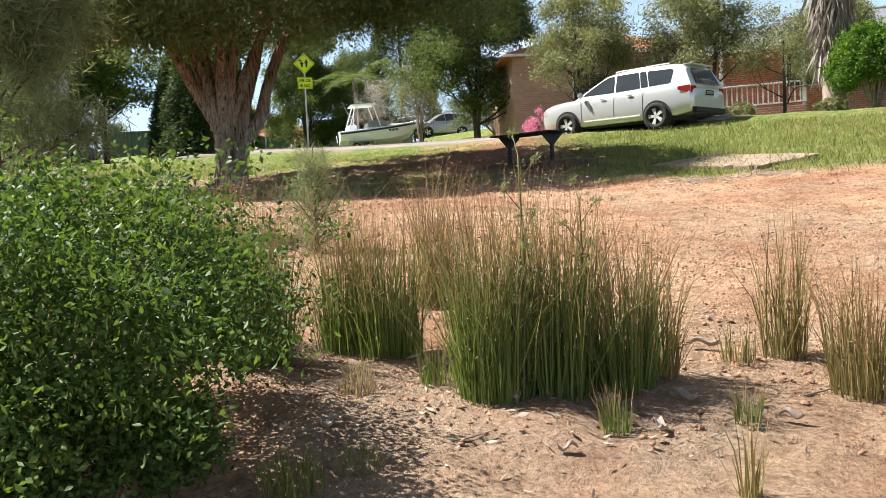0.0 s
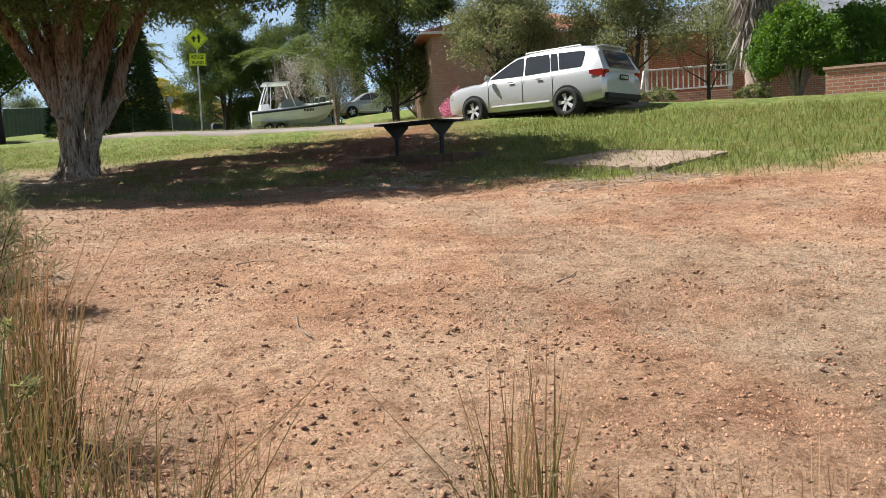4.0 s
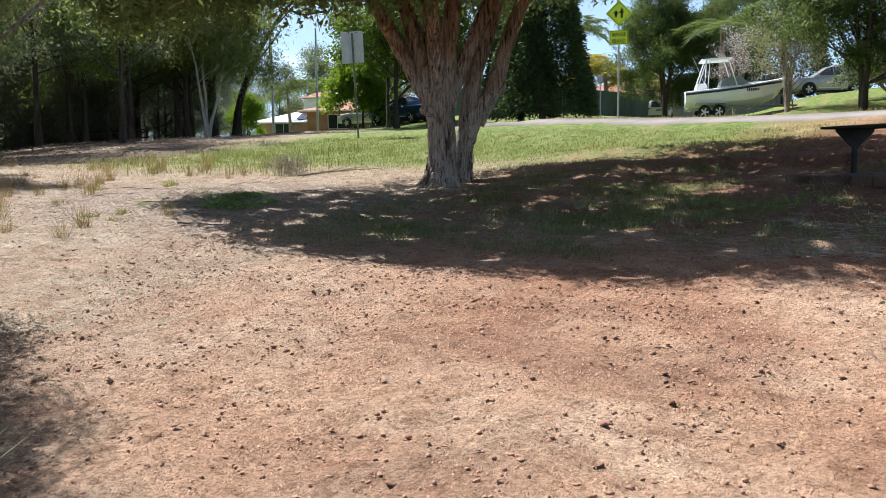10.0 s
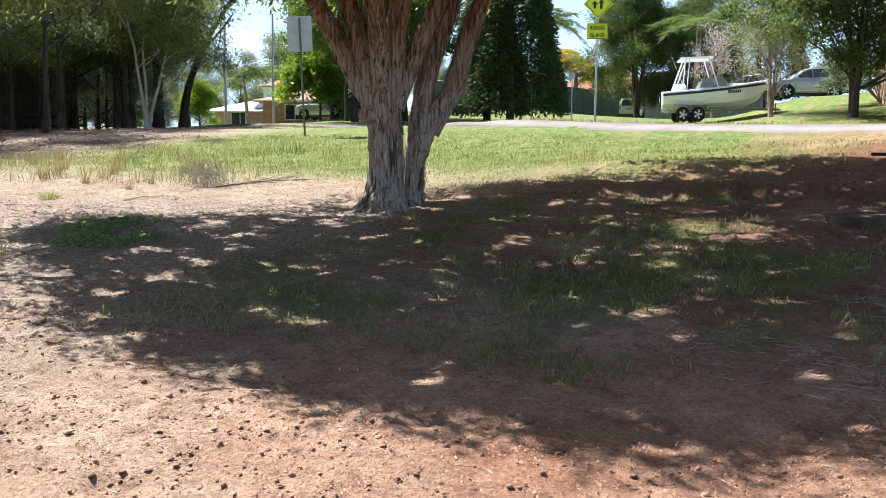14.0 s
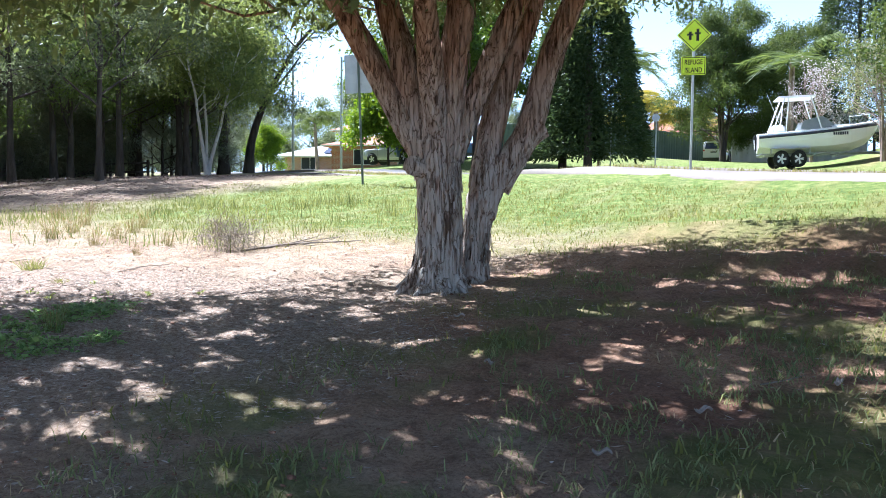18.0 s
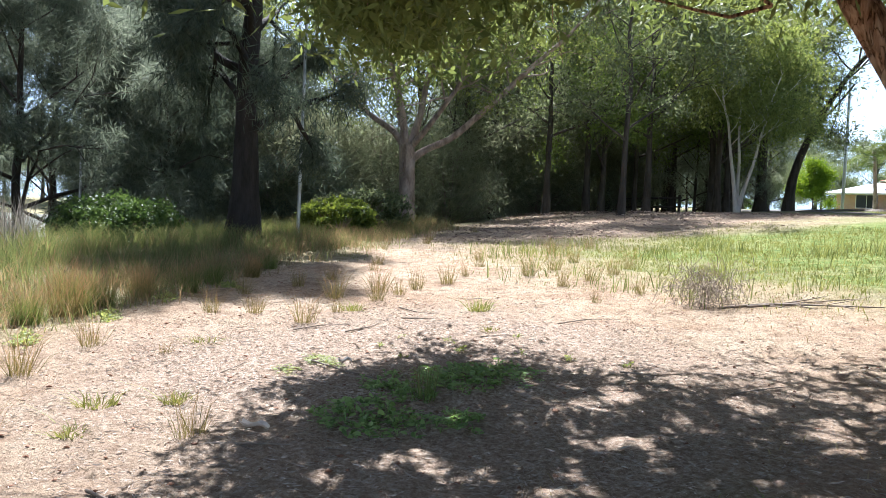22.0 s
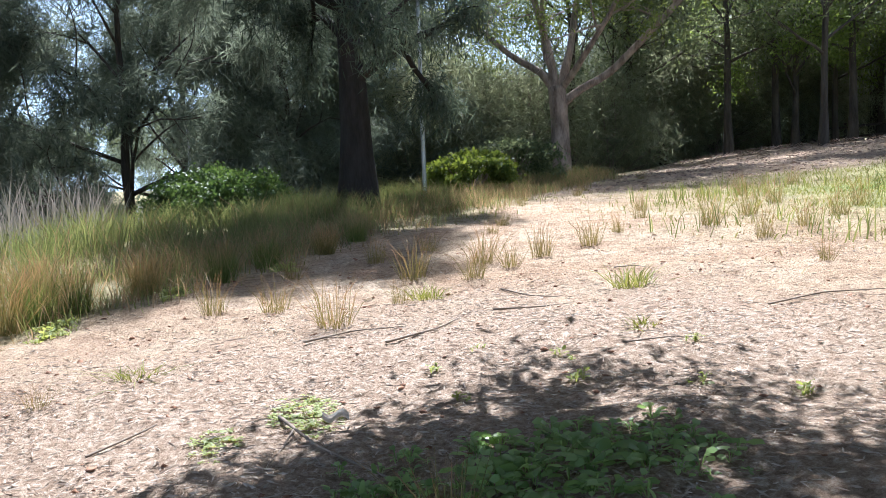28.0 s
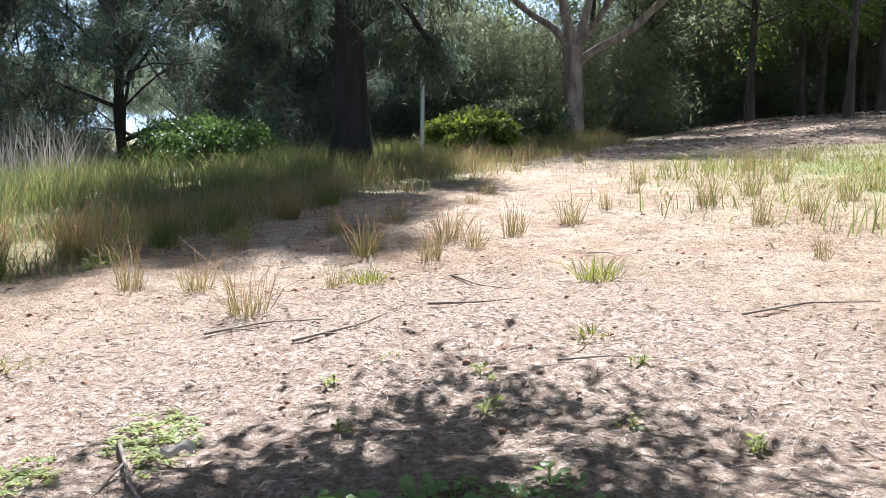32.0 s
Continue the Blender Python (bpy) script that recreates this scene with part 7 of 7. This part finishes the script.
def house(label, x, y, turn, w, d, h, rh, wall_m, roof_m, windows, eave=.5, dz=0.0, ridge=None, doors=()):
    t = thing("house", label, "house", m=pose(x, y, gz(x, y) + dz, 0, 0, turn))
    part("wall", box(w, d, h + 1.0, 0, 0, -1.0, 0), wall_m, t)
    b = bmesh.new()
    W, D = w / 2 + eave, d / 2 + eave
    R = max(.2, W - D) if ridge is None else ridge
    v = [b.verts.new(c) for c in [(-W, -D, h), (W, -D, h), (W, D, h), (-W, D, h), (-R, 0, h + rh), (R, 0, h + rh), (-W, -D, h - .14), (W, -D, h - .14), (W, D, h - .14), (-W, D, h - .14)]]
    for f in [(0, 1, 5, 4), (1, 2, 5), (2, 3, 4, 5), (3, 0, 4), (6, 7, 1, 0), (7, 8, 2, 1), (8, 9, 3, 2), (9, 6, 0, 3), (9, 8, 7, 6)]:
        b.faces.new([v[k] for k in f])
    roof = part("roof", b, roof_m, t)
    for sy in (-D - .03, D + .03):
        part("gutter", box(2 * W + .1, .1, .1, 0, sy, h - .12, .02), white_trim, roof)
    part("ridge_cap", rod((-R, 0, h + rh), (R, 0, h + rh), .09, sides=8), roof_m, roof)
    for wx, wz, ww, wh in windows:
        win = part("window", joined(box(ww, .06, .06, wx, -d / 2 - .02, wz, .01), box(ww, .06, .06, wx, -d / 2 - .02, wz + wh - .06, .01), box(.06, .06, wh - .1, wx - ww / 2 + .03, -d / 2 - .02, wz + .05, .01), box(.06, .06, wh - .1, wx + ww / 2 - .03, -d / 2 - .02, wz + .05, .01), box(.05, .05, wh - .1, wx, -d / 2 - .02, wz + .05, .01)), white_trim, t, "white-framed window")
        part("pane", box(ww - .1, .02, wh - .1, wx, -d / 2 - .008, wz + .05, 0), house_glass, win)
        part("sill", box(ww + .16, .14, .06, wx, -d / 2 - .05, wz - .07, .01), wall_m, win)
    for dx, dw, dh in doors:
        part("door", box(dw, .06, dh, dx, -d / 2 - .02, .05, .01), white_trim, t)
    return t


h2 = house("red-brick house with a grey tiled hip roof and white railing", 17.2, 42.0, -21, 15, 9, 2.9, 1.9, brick_red, tile_grey, [(-1.6, 1.2, 2.4, 1.5), (2.6, 1.2, 2.2, 1.5), (5.6, 1.2, 1.6, 1.4)], .6, -.1)


def porch():
    t = thing("porch", "raised brick porch with white balustrade and steps", "porch", m=pose(11.3, 37.6, gz(11.3, 37.6) - .1, 0, 0, -21))
    part("base", box(3.2, 2.0, 1.1, .4, 0, -.3, .02), brick_red, t)
    part("handrail", box(3.2, .08, .07, .4, -.95, 1.68, .02), white_trim, t)
    part("bottom_rail", box(3.2, .06, .06, .4, -.95, .90, .01), white_trim, t)
    for i in range(17):
        part("baluster", box(.05, .04, .76, -1.15 + i * .195, -.95, .93, .005), white_trim, t)
    for i in range(4):
        part("step", box(1.2, .3, .20 + .2 * i, -1.85, -.75 + .28 * i - .2, 0, .01), brick_red, t)
    part("stair_rail", joined(rod((-1.25, -1.75, .95), (-1.25, -.95, 1.7), .035), rod((-1.25, -1.75, 0), (-1.25, -1.75, .95), .04)), white_trim, t)
    for i in range(5):
        f = i / 5
        part("baluster", box(.045, .04, .62, -1.25, -1.7 + .75 * f, .28 + .68 * f, .005), white_trim, t)
    for x in (-1.15, 1.9):
        part("post", box(.14, .14, 2.5, x, -.9, .8, .02), white_trim, t)


porch()


def retaining_wall():
    t = thing("retaining_wall", "low red-brick garden retaining wall", "garden wall", m=pose(12.6, 22.9, gz(12.6, 22.9), 0, 0, -28))
    part("brickwork", box(3.9, .24, .95, 0, 0, -.3, .01), brick_red, t)
    part("coping", box(4.0, .30, .07, 0, 0, .65, .01), brick_pink, t)


retaining_wall()
house("pink-brick garage end of a house behind the parked car", 5.6, 45.8, 8, 9, 8, 3.2, 1.7, brick_pink, tile_terra, [(-1.0, 1.0, 1.6, 1.3)], .5, .3, doors=((1.9, 2.4, 2.1),))
house("low brick house with terracotta roof and white porch posts", -38.6, 69.5, 20, 8.6, 7, 2.4, 1.1, brick_red, tile_terra, [(-1.8, .9, 1.6, 1.2), (1.6, .9, 1.6, 1.2)], .6, -.5)
po = thing("portico", "gabled brick porch with pale posts", "porch", m=pose(-40.9, 66.0, gz(-40.9, 66.0) - .5, 0, 0, 20) @ Matrix.Diagonal((.55, .6, .85, 1)))
for i in range(5):
    part("post", box(.16, .16, 2.3, -1.5 + i * .75, -.9, 0, .02), white_trim, po)
b = bmesh.new()
vv = [b.verts.new(c) for c in [(-2.1, -1.3, 2.3), (2.1, -1.3, 2.3), (0, -1.3, 3.5), (-2.1, 2.4, 2.3), (2.1, 2.4, 2.3), (0, 2.4, 3.5)]]
for f in [(0, 1, 2), (3, 5, 4), (0, 2, 5, 3), (2, 1, 4, 5), (1, 0, 3, 4)]:
    b.faces.new([vv[k] for k in f])
part("gable_roof", b, tile_terra, po)
sol = house("long low house with a pale sheet roof and solar panels", -51.9, 83.0, 22, 13, 8, 2.2, 1.5, brick_pink, sheet_white, [(-4, .9, 1.8, 1.2), (0, .9, 1.8, 1.2), (4, .9, 1.8, 1.2)], .8, -.1)
panel_m = glassy("solar_glass", (.012, .018, .05), .12)
for i in range(6):
    for j in range(2):
        yb = -4.2 + 1.6 * j
        zb = 2.2 + (yb + 4.8) / 4.8 * 1.5
        sp_ = box(.8, 1.5, .04, 0, 0, .06, .005, Euler((math.atan2(1.5, 4.8), 0, 0)).to_matrix().to_4x4())
        bmesh.ops.translate(sp_, vec=(-2.2 + .86 * i, yb + .6, zb + .22), verts=sp_.verts)
        part("solar_panel", sp_, panel_m, sol, "dark blue solar panel")
house("red-roofed brick house beyond the fence", -20.2, 86, 10, 12, 8, 2.6, 1.8, brick_red, tile_terra, [(-2, .9, 1.8, 1.2), (2.5, .9, 1.8, 1.2)], .5, -.2)
house("two-storey pale house far behind", -62, 104, 12, 12, 9, 5.6, 2.0, white_trim, tile_terra, [(-3, 3.6, 1.6, 1.3), (2, 3.6, 1.6, 1.3)], .5)

# sheet-metal fence and shed wall
teal_sheet = surface("grey_green_sheet", (.10, .135, .13), (.145, .185, .175), .5, 2, 30, .05, .2)
cream_sheet = surface("cream_sheet", (.46, .45, .37), (.56, .55, .46), .55, 1.5, 30, .05)


def sheet_fence(name, label, a, c, h, mat, bays, ribs=8):
    ang = math.degrees(math.atan2(c[1] - a[1], c[0] - a[0]))
    L = math.hypot(c[0] - a[0], c[1] - a[1])
    za, zc = gz(*a), gz(*c)
    t = thing(name, label, "fence", m=pose(a[0], a[1], za, 0, 0, ang))
    w = L / bays
    for i in range(bays):
        b = bmesh.new()
        k = ribs * 2
        for z0, z1 in ((0, h),):
            low = [b.verts.new((i * w + w * j / k, .03 * (j % 2) - .015, (zc - za) * (i + j / k) / bays - .1)) for j in range(k + 1)]
            up = [b.verts.new((i * w + w * j / k, .03 * (j % 2) - .015, (zc - za) * (i + j / k) / bays + h)) for j in range(k + 1)]
            for j in range(k):
                b.faces.new((low[j], low[j + 1], up[j + 1], up[j]))
        part("panel", b, mat, t)
        part("post", box(.07, .07, h + .15, i * w, 0, (zc - za) * i / bays - .1, .008), mat, t)
    part("top_rail", rod((0, 0, h), (L, 0, zc - za + h), .035, sides=6), mat, t)


sheet_fence("sheet_fence", "grey-green ribbed steel fence along the far garden", (-20.6, 62.5), (-15.6, 71.5), 1.8, teal_sheet, 6)
sheet_fence("sheet_fence", "grey-green ribbed steel fence beside the cypress", (-26.5, 61.2), (-20.6, 62.5), 1.8, teal_sheet, 3)
sheet_fence("shed_wall", "plain cream steel wall behind the boat", (-12.7, 67.0), (-5.5, 69.5), 2.9, cream_sheet, 4, 6)
old_timber = surface("old_timber", (.05, .042, .035), (.12, .10, .085), .9, 4, 30, .4, stretch=(1, 1, .2))
rf = thing("rail_fence", "old dark post-and-rail timber fence among the trees", "fence", m=pose(-37, 43.6, gz(-37, 43.6), 0, 0, 207))
for i in range(5):
    px, py = -37 + 2 * i * math.cos(radians(207)), 43.6 + 2 * i * math.sin(radians(207))
    part("post", box(.12, .12, 1.25, 2 * i, 0, gz(px, py) - gz(-37, 43.6) - .2, .015), old_timber, rf)
for z in (.45, .9):
    part("rail", rod((-.1, 0, z), (8.1, 0, z + gz(-44.1, 40) - gz(-37, 43.6)), .05, sides=7), old_timber, rf)


def letterbox():
    t = thing("letterbox", "small brown letterbox on the far verge", "letterbox", m=on_ground(-15.6, 52.0))
    part("box", box(.3, .35, .3, 0, 0, .55, .02), twig_wood, t)
    part("post", box(.1, .1, .58, 0, 0, 0, .01), twig_wood, t)


letterbox()

# bark sheets and scraps on the flat
def scrap(x, y, L, w, turn, mat, label, name):
    b = bmesh.new()
    bmesh.ops.create_grid(b, x_segments=8, y_segments=3, size=.5)
    for v in b.verts:
        q = v.co.x
        v.co = Vector((q * L, v.co.y * w * (1 - 1.2 * q * q), .012 + .03 * w / .08 * (v.co.y * 2) ** 2 + .012 * math.sin(q * 7)))
    r = bmesh.ops.solidify(b, geom=list(b.faces), thickness=.006)
    ob = part(name, b, mat, m=on_ground(x, y, 1, turn, .02))
    tagged(ob, label, "debris")


bark_grey = surface("grey_bark_scrap", (.20, .16, .13), (.44, .38, .32), .9, 6, 30, .4)
bark_pale = surface("pale_bark_sheet", (.40, .35, .30), (.66, .61, .54), .85, 6, 30, .4)
scrap(-6.39, 15.2, .20, .05, 35, bark_pale, "pale curled sheet of fallen bark", "bark_sheet")
scrap(-7.81, 16.2, .10, .05, 80, bark_pale, "short curl of fallen bark", "bark_sheet")
for i, (x, y, L, a) in enumerate([(.95, 4.45, .09, 20), (1.25, 4.5, .12, 130), (.6, 4.5, .08, 70), (1.5, 5.2, .14, 160), (.2, 4.8, .07, 10), (1.1, 4.2, .10, 100), (-.1, 4.2, .09, 60), (1.6, 4.3, .09, 140), (.75, 4.0, .07, 15), (-1.75, 16.6, .10, 50), (-.3, 15.4, .12, 120), (-2.0, 15.8, .09, 20), (-3.2, 17.0, .08, 160), (-4.1, 18.2, .09, 30), (-1.2, 17.4, .10, 80)]):
    scrap(x, y, L, L * .3, a, bark_grey, "scrap of pale bark on the ground", "bark_scrap")
scrap(-1.15, 7.9, .13, .09, 40, plain("white_plastic", (.75, .75, .75), .4), "crumpled white plastic caught at the sapling's foot", "plastic_scrap")

# far shores of the lake
fs = copy_thing(bg, on_ground(-140, 150, 1.1, 20))
rng = np.random.default_rng(9)
for i in range(46):
    f = i / 45
    a = math.radians(-8 + 118 * f)
    d = 210 + 60 * rng.random()
    x, y = -6 - d * math.cos(a * .62), 15 + d * (-.75 + 1.35 * f)
    m_ = pose(x, y, max(gz(x, y), -1.6), 0, 0, rng.uniform(0, 360))
    copy_thing(bg, m_ @ Matrix.Diagonal((1.25 + .4 * rng.random(),) * 3 + (1,)) @ Matrix.Diagonal((1 / bg.scale[0],) * 3 + (1,)))


# thin posts: one by the street tree, one at the lake's edge
for x, y, h, r, label in [(2.14, 43.3, 4.6, .045, "thin dark steel pole beside the street tree"), (-27.5, 15.2, 3.0, .05, "pale thin post at the lake's edge")]:
    t = thing("steel_post", label, "pole", m=pose(x, y, gz(x, y)))
    part("shaft", rod((0, 0, -.3), (0, 0, h), r, r * .8, 12), galv if x < 0 else sign_black, t)
    part("cap", rod((0, 0, h), (0, 0, h + .05), r * 1.1, r * .4, 12), galv if x < 0 else sign_black, t)
